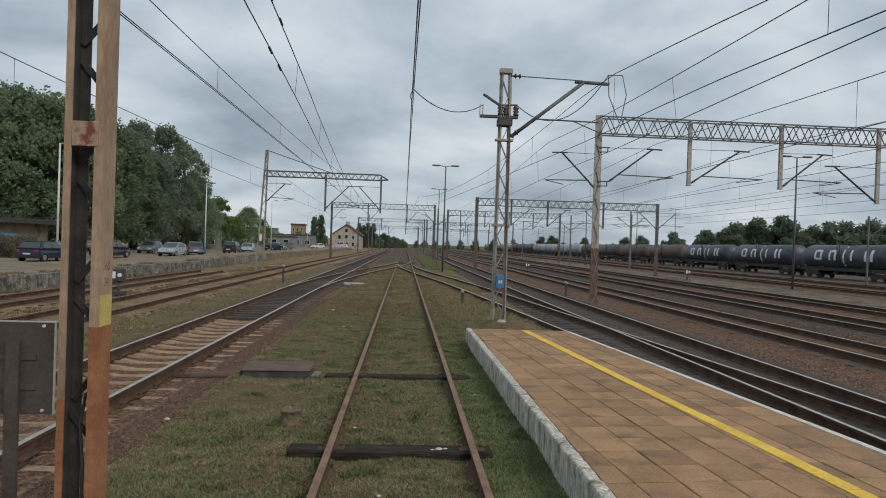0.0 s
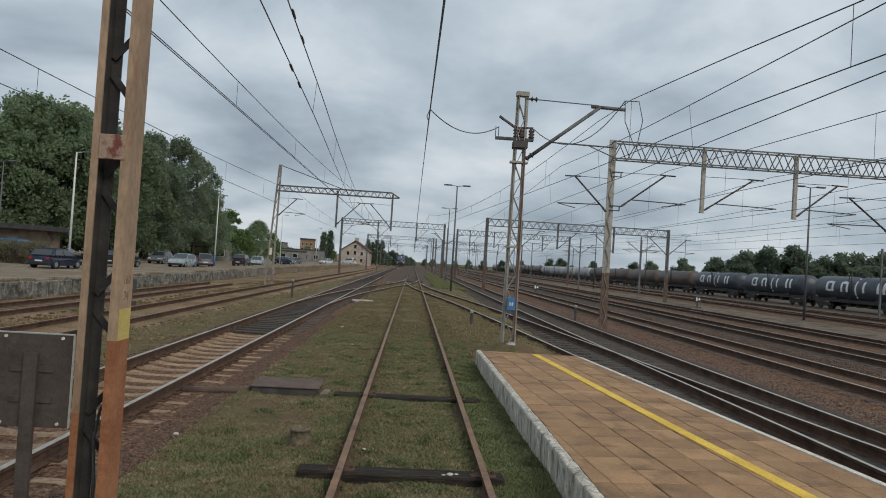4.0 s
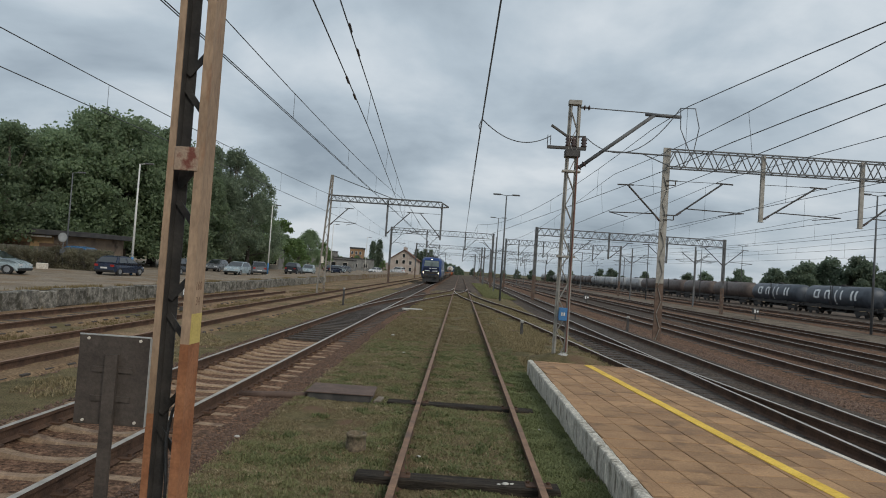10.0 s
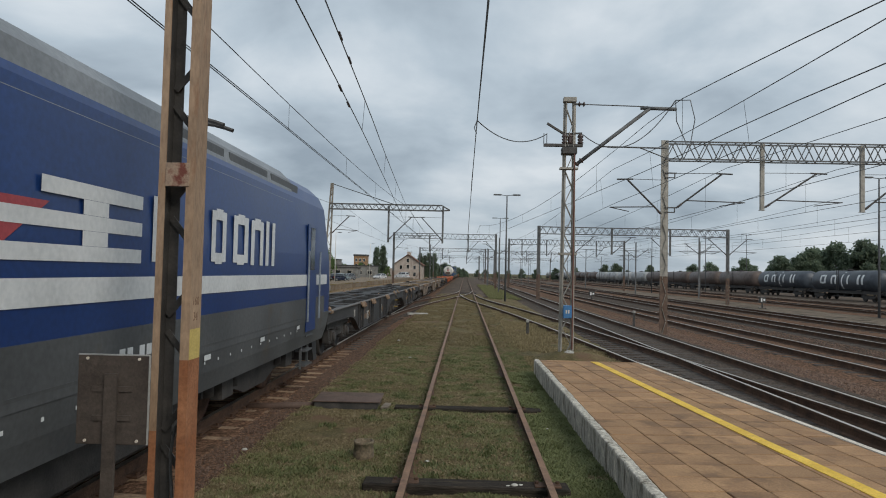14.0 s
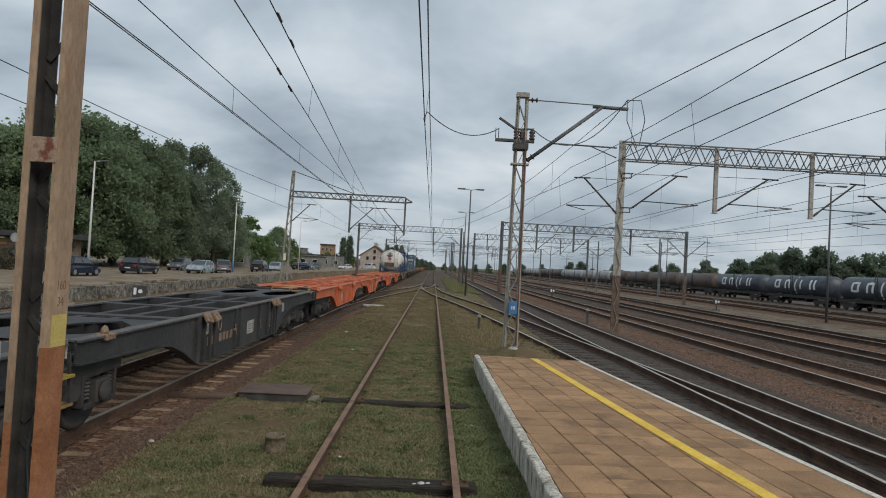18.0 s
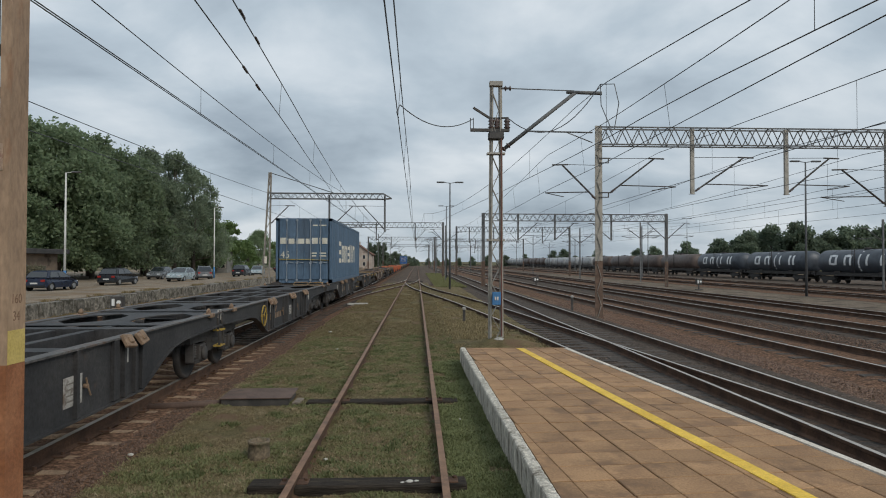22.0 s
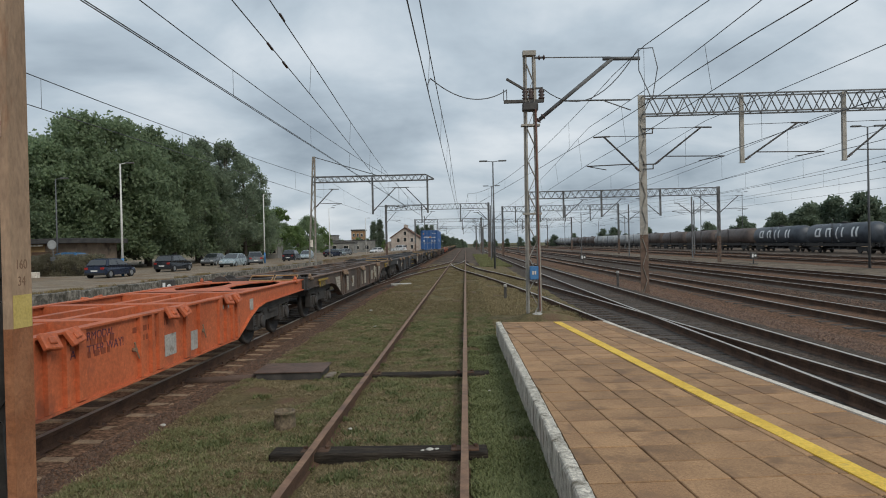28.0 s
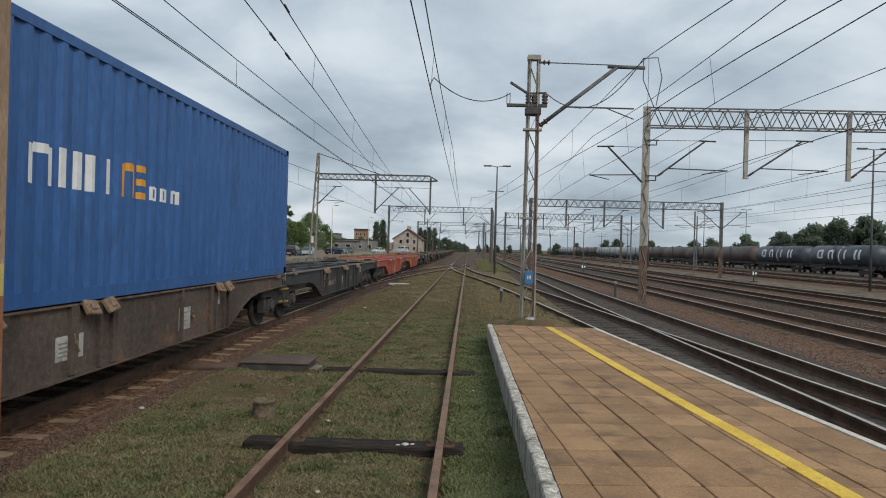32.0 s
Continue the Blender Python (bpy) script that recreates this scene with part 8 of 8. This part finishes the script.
    def side_mark(y0, y1, z0, z1, mat_, nm):
        b2 = bmesh.new()
        n = 5
        for i in range(n):
            q = []
            for z in (z0 + (z1 - z0) * i / n, z0 + (z1 - z0) * (i + 1) / n):
                xx = math.sqrt(max(0.01, (R + 0.012) ** 2 - (z - zc) ** 2))
                q += [(xx, y0, z), (xx, y1, z)]
            v_ = [b2.verts.new(p) for p in (q[0], q[1], q[3], q[2])]
            b2.faces.new(v_)
        part(nm, b2, mat_, tank)
    side_mark(h - 5.0, h - 3.3, 0.78, 1.30, bpy.data.materials["brown_panel"], "side_panel")
    side_mark(h - 2.75, h - 2.4, 1.2, 1.52, plain("red_placard", (0.5, 0.07, 0.04), 0.5), "placard")
    side_mark(-h + 1.2, -h + 1.6, 1.75, 2.2, bpy.data.materials["pink_red_mark"], "round_mark")
    for i in range(5):
        side_mark(h - 1.5 + 0.1 * (i % 2), h - 0.9, 2.05 - 0.1 * i, 2.1 - 0.1 * i, bpy.data.materials["black_marking"], "data_bar")
    for i in range(3):
        side_mark(h - 1.5 + 0.22 * i, h - 1.34 + 0.22 * i, 1.2, 1.36, plain("buff_mark", (0.5, 0.36, 0.15), 0.6) if i == 0 else bpy.data.materials["buff_mark"], "buff_label")
    return c


moving.append((tank_container(7.75, TANKW, "white tank container in a blue steel frame", True), 160.2))
moving.append((tank_container(7.75, TANKG, "grey-blue tank container in a blue steel frame"), 170.1))




# ---- small things on the ground ----
OLDIRON = surf("rusty_cover", (0.085, 0.055, 0.042), (0.15, 0.10, 0.078), 3, 0.8, 0.2, 0.3, 50, (0.05, 0.035, 0.03), 2, 0.58)
OLD_TIMBER = surf("old_dark_timber", (0.022, 0.019, 0.016), (0.052, 0.042, 0.033), 8, 0.9, 0, 0.7, 50, (0.075, 0.060, 0.042), 4, 0.60, stretch=(0.4, 3, 3), grain=0.4, spec=0.15)
for y, x0, x1, lb in ((6.74, -1.2, 0.98, "weathered dark timber sleeper showing above the grass"), (10.72, -1.3, 1.15, "weathered dark timber sleeper sunk in the grass")):
    bm = bmesh.new()
    box(bm, x0, x1, -0.13, 0.13, -0.30, -0.07 if y < 8 else -0.10, None, 0.015)
    for v in bm.verts:
        v.co.z += 0.012 * noise.noise((v.co.x * 3, y, v.co.y * 4))
    ts = thing("timber_sleeper", lb, "sleeper", "timber sleepers", m=pose(0, y, 0.0, 0, 0, 0.8))
    part("timber", bm, OLD_TIMBER, ts)
    for off in (-0.7525, 0.7525):
        bm = bmesh.new()
        zt = -0.07 if y < 8 else -0.10
        box(bm, off - 0.14, off + 0.14, -0.08, 0.08, zt - 0.005, zt + 0.012, None, 0.004)
        for q in (-0.11, 0.11):
            rod(bm, (off + q, 0.03, zt), (off + q, 0.03, zt + 0.035), 0.022, 6)
        part("rail_plate", bm, RAIL_SIDE, ts, "rusty rail plate with screws")
cover = thing("cable_box", "rusty flat steel cover of a cable pit", "cable box", m=pose(-2.12, 11.05, 0, 0, 0, 2))
# wall below the lid, its dark colour standing in for the shadow gap
bm = bmesh.new()
box(bm, -0.54, 0.52, -0.42, 0.34, -0.25, -0.05)
part("pit_wall", bm, MAST_DARK, cover, "pit wall coloured dark for the shade under the lid")
bm = bmesh.new()
box(bm, -0.57, 0.56, -0.45, 0.38, -0.05, -0.032, None, 0.005)
part("lid", bm, OLDIRON, cover, "rusty lid")
bm = bmesh.new()
box(bm, 0.62, 0.74, -0.42, -0.05, -0.2, -0.10, pose(0, 0, 0, 0, 0, -6), 0.015)
part("edge_stone", bm, surf("dirty_edge_stone", (0.13, 0.105, 0.08), (0.22, 0.18, 0.14), 6, 0.95, 0, 0.5, 40, (0.07, 0.06, 0.04), 5, 0.5), cover, "broken edge stone")
bm = bmesh.new()
rod(bm, (-2.62, 10.75, -0.14), (-3.75, 10.55, -0.16), 0.06, 10)
tagged(part("pipe", bm, OLDIRON), "rusty cable pipe running under the rails", "pipe")
bm = bmesh.new()
lathe(bm, [(0.14, -0.35), (0.125, -0.05), (0.115, 0.03), (0.125, 0.035), (0.125, 0.065), (0.10, 0.065), (0.09, -0.1)], 18)
ob = tagged(part("pipe_stub", bm, surf("brown_clay_pipe", (0.125, 0.095, 0.062), (0.19, 0.148, 0.10), 5, 0.95, 0, 0.5, 40, (0.09, 0.08, 0.045), 6, 0.52, grain=0.4)), "short brown pipe stub standing in the grass", "pipe")
ob.matrix_basis = pose(-1.37, 7.8, 0)
STONE = surf("pale_stone", (0.42, 0.40, 0.36), (0.58, 0.56, 0.52), 5, 0.9, 0, 0.2, 40)
for x, y, z, r_ in ((-2.9, 7.94, -0.13, 0.034), (-1.57, 16.9, -0.12, 0.05), (-0.58, 7.68, -0.125, 0.026), (-0.2, 5.55, -0.12, 0.022), (0.40, 6.72, -0.068, 0.034), (0.47, 6.74, -0.07, 0.024), (0.33, 6.70, -0.068, 0.02), (-2.3, 21, -0.11, 0.05), (1.1, 9.5, -0.12, 0.022), (-7.0, 12.0, -0.23, 0.04)):
    bm = bmesh.new()
    lathe(bm, [(r_ * 0.5, 0), (r_, r_ * 0.25), (r_ * 0.8, r_ * 0.6), (r_ * 0.3, r_ * 0.8)], 7)
    for v in bm.verts:
        v.co.x *= 1.3 + 0.4 * noise.noise((x, v.co.y * 40, v.co.z * 30))
    ob = tagged(part("stone", bm, STONE), "small pale stone lying on the ground", "stone", "pale stones")
    ob.matrix_basis = pose(x, y, z - 0.01, 0, 0, x * 70)
bm = bmesh.new()
box(bm, -0.55, 0.55, -0.25, 0.25, -0.1, 0.02, None, 0.02)
ob = tagged(part("concrete_slab", bm, CONCRETE), "broken concrete slab lying in the grass", "slab")
ob.matrix_basis = pose(-2.7, 34.9, -0.1, 0, 0, 8)
for x, y, h_, lb in ((2.27, 24.7, 0.42, "small dark marker post in the grass"), (-6.65, 35.8, 0.75, "short grey marker post beside the siding"), (8.1, 31.6, 0.5, "short dark marker post between tracks")):
    p_ = thing("marker_post", lb, "marker post", "marker posts", m=pose(x, y, 0))
    bm = bmesh.new()
    box(bm, -0.05, 0.05, -0.05, 0.05, -0.35, h_ - 0.1, None, 0.01)
    part("post", bm, MAST_DARK, p_)
    bm = bmesh.new()
    box(bm, -0.06, 0.06, -0.06, 0.06, h_ - 0.1, h_, None, 0.015)
    part("cap", bm, CONCRETE, p_)
bm = bmesh.new()
lathe(bm, [(1.05, -0.25), (0.85, 0.02), (0.55, 0.12), (0.2, 0.2)], 20)
for v in bm.verts:
    v.co.x *= 1.2
    v.co.z += 0.06 * noise.noise((v.co.x * 2, v.co.y * 2, 5))
ob = tagged(part("earth_mound", bm, GRASSG), "low grassy earth mound at the mast foot", "mound", "", "structure")
ob.matrix_basis = pose(2.75, 17.2, -0.05)


def dwarf_signal(x, y, label, z=-0.2):
    d = thing("dwarf_signal", label, "signal", "ground signals", m=pose(x, y, z))
    bm = bmesh.new()
    rod(bm, (0, 0, -0.1), (0, 0, 0.45), 0.06, 8)
    box(bm, -0.25, 0.25, -0.2, 0.2, -0.1, 0.05)
    part("stand", bm, MAST_DARK, d)
    bm = bmesh.new()
    box(bm, -0.24, 0.24, -0.14, 0.14, 0.45, 0.95, None, 0.02)
    hb = part("lantern_box", bm, MAST_DARK, d)
    bm = bmesh.new()
    rod(bm, (0.1, -0.155, 0.7), (0.1, -0.14, 0.7), 0.085, 16)
    part("round_pane", bm, LETTER, hb)
    bm = bmesh.new()
    box(bm, -0.17, -0.06, -0.155, -0.14, 0.56, 0.84)
    part("bar_pane", bm, LETTER, hb)
    return d


dwarf_signal(-11.5, 26.5, "black turning switch lantern with white signs")
dwarf_signal(24.3, 53.8, "black switch lantern between the yard tracks")
dwarf_signal(11.6, 60.0, "black switch lantern between the yard tracks")
for x, y, lb in ((42.1, 56.1, 6.0), (21.5, 82.6, 6.5), (3.9, 78, 6.5), (3.7, 112, 6.5), (27.8, 78, 7.0), (34, 95, 7.5), (4.4, 128, 7), (24, 130, 7.5), (40, 160, 8), (18, 185, 8), (13, 150, 7.5), (33, 210, 8.5), (48, 230, 9), (4.6, 170, 7.5), (-7.0, 125, 7.5), (-7, 180, 7.5), (4.8, 245, 8), (22, 260, 8.5), (30, 300, 9), (9, 290, 8.5)):
    ms = thing("line_mast", "thin grey overhead line mast with bracket arms", "mast", "far line masts", m=pose(x, y, 0))
    bm = bmesh.new()
    beam(bm, (0, 0, -0.4), (0, 0, lb), 0.13, 0.14)
    part("post", bm, GANTRY, ms)
    for s in (-1, 1):
        bm, ins = bmesh.new(), bmesh.new()
        cantilever(bm, ins, s * 0.1, 0, lb - 1.9, s * 1.5, 1.1)
        hg = part("bracket_arm", bm, GANTRY, ms)
        part("insulator", ins, INSUL, hg)

# jumper wires at the switch mast
jump = thing("jumper_wires", "slack jumper wires between mast and line", "wire")


def slack(p0, p1, sag, n=14):
    p0, p1 = Vector(p0), Vector(p1)
    return [p0.lerp(p1, i / n) + Vector((0, 0, -sag * 4 * (i / n) * (1 - i / n))) for i in range(n + 1)]


for pts in (slack((0.05, 15.7, 5.95), (1.95, 17.17, 5.95), 0.35), slack((2.9, 17.1, 5.95), (5.3, 16.9, 6.85), 0.75), [(5.3, 16.9, 6.85), (5.55, 16.5, 6.75), (5.6, 16.3, 6.2), (5.45, 16.2, 5.5)], [(5.3, 16.9, 6.85), (5.2, 16.5, 6.2), (5.4, 16.2, 5.45)], [(0.05, 15.7, 5.95), (-0.02, 15.4, 5.7), (0.03, 15.1, 5.5)]):
    bm = bmesh.new()
    tube(bm, pts, 0.013, 5)
    part("wire", bm, WIRE, jump)
for x, y, z in ((-2.53, 11.45, 5.50), (-2.59, 12.6, 5.50), (-2.44, 10.9, 6.26), (-2.50, 12.15, 6.245)):
    insu = thing("wire_insulator", "dark rod insulator hung in the overhead wire", "insulator", "wire insulators", m=pose(x, y, z, 90, 0, 4))
    bm = bmesh.new()
    lathe(bm, [(0.012, -0.22)] + [(0.026 if i % 2 else 0.014, -0.2 + i * 0.04) for i in range(11)] + [(0.012, 0.22)], 8)
    part("ribbed_rod", bm, INSUL, insu)

# ---- grass blades, weeds and stones ----
GRASSB = leafy("grass_blades", (0.125, 0.104, 0.050), (0.33, 0.262, 0.150), 0.3)
GREENB = leafy("green_grass_blades", (0.130, 0.138, 0.056), (0.282, 0.274, 0.132), 0.3)
STRAW = leafy("dead_straw", (0.20, 0.155, 0.085), (0.42, 0.345, 0.215), 0.2)
WEEDB = leafy("green_weeds", (0.108, 0.130, 0.050), (0.238, 0.252, 0.115), 0.3)
rg = np.random.default_rng(4)


def tufts(name, xs, ys, z, h0, h1, wide, material, label, blades=3, lean=0.6):
    n = len(xs)
    verts = np.zeros((n * blades, 3, 3))
    for b in range(blades):
        a = rg.uniform(0, 6.283, n)
        ln = rg.uniform(0.2, lean, n)
        h = rg.uniform(h0, h1, n)
        w = wide * rg.uniform(0.6, 1.4, n)
        ox, oy = rg.normal(0, wide * 1.6, n), rg.normal(0, wide * 1.6, n)
        c, s = np.cos(a), np.sin(a)
        q = verts[b::blades]
        q[:, 0] = np.stack([xs + ox - s * w, ys + oy + c * w, z], 1)
        q[:, 1] = np.stack([xs + ox + s * w, ys + oy - c * w, z], 1)
        q[:, 2] = np.stack([xs + ox + c * ln * h, ys + oy + s * ln * h, z + h], 1)
    me = bpy.data.meshes.new(name)
    me.from_pydata(verts.reshape(-1, 3).tolist(), [], np.arange(n * blades * 3).reshape(-1, 3).tolist())
    me.materials.append(material)
    return tagged(new(name, me), label, "grass", "", "stuff")


def on_ground(xs, ys, z, rough):
    """Heights on the uneven ground sheets."""
    return np.array([z + rough * noise.noise((x * 0.9, y * 0.9, 3.1)) + 0.4 * rough * noise.noise((x * 3.1, y * 3.1, 7.0)) for x, y in zip(xs, ys)])


def patchy(n, x0, x1, y0, y1, keep=0.0, power=1.6):
    xs = rg.uniform(x0, x1, n)
    ys = y0 + (y1 - y0) * rg.uniform(0, 1, n) ** power
    k = np.array([noise.noise((x * 0.7, y * 0.5, 9.0)) + 0.6 * noise.noise((x * 2.3, y * 2.0, 2.0)) > keep for x, y in zip(xs, ys)])
    off = np.minimum(np.abs(xs - 0.7525), np.abs(xs + 0.7525)) > 0.09
    k &= off
    return xs[k], ys[k]


xs, ys = patchy(190000, -2.85, 1.5, 3.6, 24, -0.75, 1.9)
tufts("grass", xs, ys, on_ground(xs, ys, -0.143, 0.05), 0.004, 0.022, 0.007, GRASSB, "short dry-green grass round the rusty track", 3, 2.6)


def clumps(n, per, x0, x1, y0, y1, r0, r1, keep, power=1.7):
    """Blades gathered in uneven clumps."""
    cx, cy = patchy(n, x0, x1, y0, y1, keep, power)
    r = np.repeat(rg.uniform(r0, r1, len(cx)), per)
    px, py = np.repeat(cx, per) + rg.normal(0, 1, len(r)) * r, np.repeat(cy, per) + rg.normal(0, 1, len(r)) * r * 0.8
    k = (np.minimum(np.abs(px - 0.7525), np.abs(px + 0.7525)) > 0.07) & (px < x1 + 0.03)
    return px[k], py[k]


xs, ys = clumps(2600, 26, -2.75, 1.5, 3.6, 24, 0.03, 0.10, -0.12)
tufts("grass", xs, ys, on_ground(xs, ys, -0.143, 0.05), 0.012, 0.045, 0.0065, GREENB, "clumps of fresh green grass round the rusty track", 3, 1.7)
xs, ys = clumps(900, 22, -2.8, 1.4, 3.6, 22, 0.02, 0.08, -0.4)
tufts("grass", xs, ys, on_ground(xs, ys, -0.143, 0.05), 0.006, 0.03, 0.006, STRAW, "dead straw-coloured grass round the rusty track", 3, 2.4)
xs, ys = clumps(420, 60, -2.6, 1.45, 3.6, 20, 0.05, 0.13, -0.2, 1.5)
tufts("weeds", xs, ys, on_ground(xs, ys, -0.143, 0.05), 0.01, 0.04, 0.012, WEEDB, "flat clumps of clover and weeds in the grass", 3, 1.9)
xs, ys = patchy(40000, -2.85, 1.5, -9.0, 3.7, -0.42, 1.0)
tufts("grass", xs, ys, on_ground(xs, ys, -0.143, 0.05), 0.008, 0.034, 0.007, GRASSB, "short dry-green grass beside the platform", 3, 1.3)
xs, ys = patchy(45000, -2.9, 1.45, 20, 64, -0.15, 1.2)
tufts("grass", xs, ys, on_ground(xs, ys, -0.145, 0.05), 0.025, 0.07, 0.013, GRASSB, "short dry-green grass further along the track", 3, 1.0)
xs, ys = patchy(30000, 0.84, 1.5, 3.6, 15, -0.30, 1.4)
tufts("weeds", xs, ys, on_ground(xs, ys, -0.143, 0.05), 0.012, 0.045, 0.013, WEEDB, "fresh green weeds along the platform wall", 3, 2.2)
cx, cy = rg.uniform(-2.4, 1.5, 130), 3.8 + 14 * rg.uniform(0, 1, 130) ** 1.5
cx[:60] = np.r_[rg.normal(0.95, 0.07, 20), rg.normal(-0.85, 0.08, 10), rg.normal(1.42, 0.06, 30)]
xs, ys = np.repeat(cx, 45) + rg.normal(0, 0.07, 5850), np.repeat(cy, 45) + rg.normal(0, 0.07, 5850)
tufts("weeds", xs, ys, on_ground(xs, ys, -0.143, 0.05), 0.02, 0.06, 0.013, WEEDB, "small clumps of green weeds in the grass", 3, 1.0)
xs, ys = patchy(24000, 1.5, 4.0, 14.8, 45, -0.2, 1.3)
tufts("grass", xs, ys, on_ground(xs, ys, -0.145, 0.07), 0.03, 0.09, 0.012, GRASSB, "grass behind the platform end", 3, 1.0)
xs, ys = patchy(16000, 2.2, 4.9, 58, 125, -0.3, 1.3)
tufts("grass", xs, ys, np.full(len(xs), -0.16), 0.06, 0.16, 0.035, GREENB, "green grass between the tracks further up the line", 3, 1.0)
xs, ys = patchy(18000, -8.0, -6.3, 6, 45, 0.0, 1.5)
tufts("grass", xs, ys, on_ground(xs, ys, -0.245, 0.05), 0.025, 0.07, 0.011, GRASSB, "grass strip beside the siding", 3, 1.0)
xs, ys = patchy(14000, -13, -10.3, 12, 60, 0.0, 1.2)
tufts("grass", xs, ys, np.full(len(xs), -0.36), 0.04, 0.10, 0.017, leafy("dry_grass", (0.16, 0.12, 0.055), (0.27, 0.21, 0.11)), "dry grass between siding and dock")


def gravel(name, xs, ys, zs, r0, r1, material, label):
    n = len(xs)
    base = np.array([(1, 0, 0), (-1, 0, 0), (0, 1, 0), (0, -1, 0), (0, 0, 1), (0, 0, -1)], float)
    tri = np.array([(0, 2, 4), (2, 1, 4), (1, 3, 4), (3, 0, 4), (2, 0, 5), (1, 2, 5), (3, 1, 5), (0, 3, 5)])
    r = rg.uniform(r0, r1, n)
    v = base[None] * (r[:, None, None] * rg.uniform(0.6, 1.3, (n, 6, 1)))
    a = rg.uniform(0, 6.283, n)
    c, s = np.cos(a), np.sin(a)
    vx = v[..., 0] * c[:, None] - v[..., 1] * s[:, None] + xs[:, None]
    vy = v[..., 0] * s[:, None] + v[..., 1] * c[:, None] + ys[:, None]
    vz = v[..., 2] * 0.8 + zs[:, None]
    verts = np.stack([vx, vy, vz], -1).reshape(-1, 3)
    faces = (tri[None] + (np.arange(n) * 6)[:, None, None]).reshape(-1, 3)
    me = bpy.data.meshes.new(name)
    me.from_pydata(verts.tolist(), [], faces.tolist())
    me.materials.append(material)
    return tagged(new(name, me), label, "gravel", "", "stuff")


STONES = leafy("ballast_stones", (0.068, 0.041, 0.029), (0.190, 0.120, 0.084), 0.0)
STONES2 = leafy("grey_ballast_stones", (0.045, 0.036, 0.030), (0.15, 0.11, 0.086), 0.0)


def spread(n, x0, x1, y0, y1, z, power=1.5):
    xs = rg.uniform(x0, x1, n)
    ys = y0 + (y1 - y0) * rg.uniform(0, 1, n) ** power
    return xs, ys, np.full(n, z)


xs = np.r_[rg.normal(-16.25, 0.12, 5000), rg.normal(-20.7, 0.16, 5000), rg.normal(-15.7, 0.2, 4000)]
ys = 8 + 110 * rg.uniform(0, 1, len(xs)) ** 1.4
k = np.array([noise.noise((x * 0.5, y * 0.35, 4.0)) + 0.4 * noise.noise((x, y * 2.0, 1.0)) > 0.12 for x, y in zip(xs, ys)])
xs, ys = xs[k], ys[k]
tufts("grass", xs, ys, np.where(xs < -19, 0.0, np.where(xs < -15.98, 0.32, -0.38)), 0.05, 0.16, 0.018, bpy.data.materials["dry_grass"], "dry grass along the edges of the loading dock")
gravel("ballast_stones", *spread(12000, -3.82, -3.3, 3.0, 26, -0.206, 1.8), 0.012, 0.026, STONES, "brown ballast stones at the sleeper ends")
gravel("ballast_stones", *spread(16000, -5.4, -3.85, 3.0, 26, -0.262, 1.8), 0.012, 0.028, STONES, "brown ballast stones between the rails")
gravel("ballast_stones", *spread(8000, -6.1, -5.4, 3.0, 26, -0.215, 1.8), 0.012, 0.028, STONES, "brown ballast stones beyond the far rail")
xs, ys, zs = spread(18000, -3.36, -2.6, 3.0, 26, 0, 1.7)
gravel("ballast_stones", xs, ys, on_ground(xs, ys, -0.192, 0.04), 0.008, 0.022, STONES, "small brown stones at the edge of the grass")
gravel("ballast_stones", *spread(46000, 7.3, 9.95, 7, 40, -0.262, 1.8), 0.013, 0.032, STONES, "brown ballast stones between the yard tracks")
gravel("ballast_stones", *spread(26000, 4.4, 7.15, 5, 36, -0.19, 1.8), 0.013, 0.03, STONES2, "dark ballast stones of the yard track")
gravel("ballast_stones", *spread(26000, 9.6, 14.0, 9, 45, -0.19, 1.7), 0.014, 0.034, STONES, "brown ballast stones of the yard track")
gravel("ballast_stones", *spread(5000, -10.6, -7.6, 10, 40, -0.25), 0.02, 0.05, STONES, "brown stones of the siding")
def motions():
    steps = [0.0, 1 / 30, 4.0, 8.0, 12.0, 13.0, 13.5, 13.75, 14.0, 14.25, 14.5, 15.0, 15.5, 16.0, 17.0, 20.0, 24.0, 28.0, 959 / 30, 32.0]
    for ob, d in moving:
        z = 1.19 if ob.name.startswith(("shipping", "tank_cont")) else 0.0
        walk(ob, [(t, pose(TX, along(t, d), z)) for t in steps])


motions()
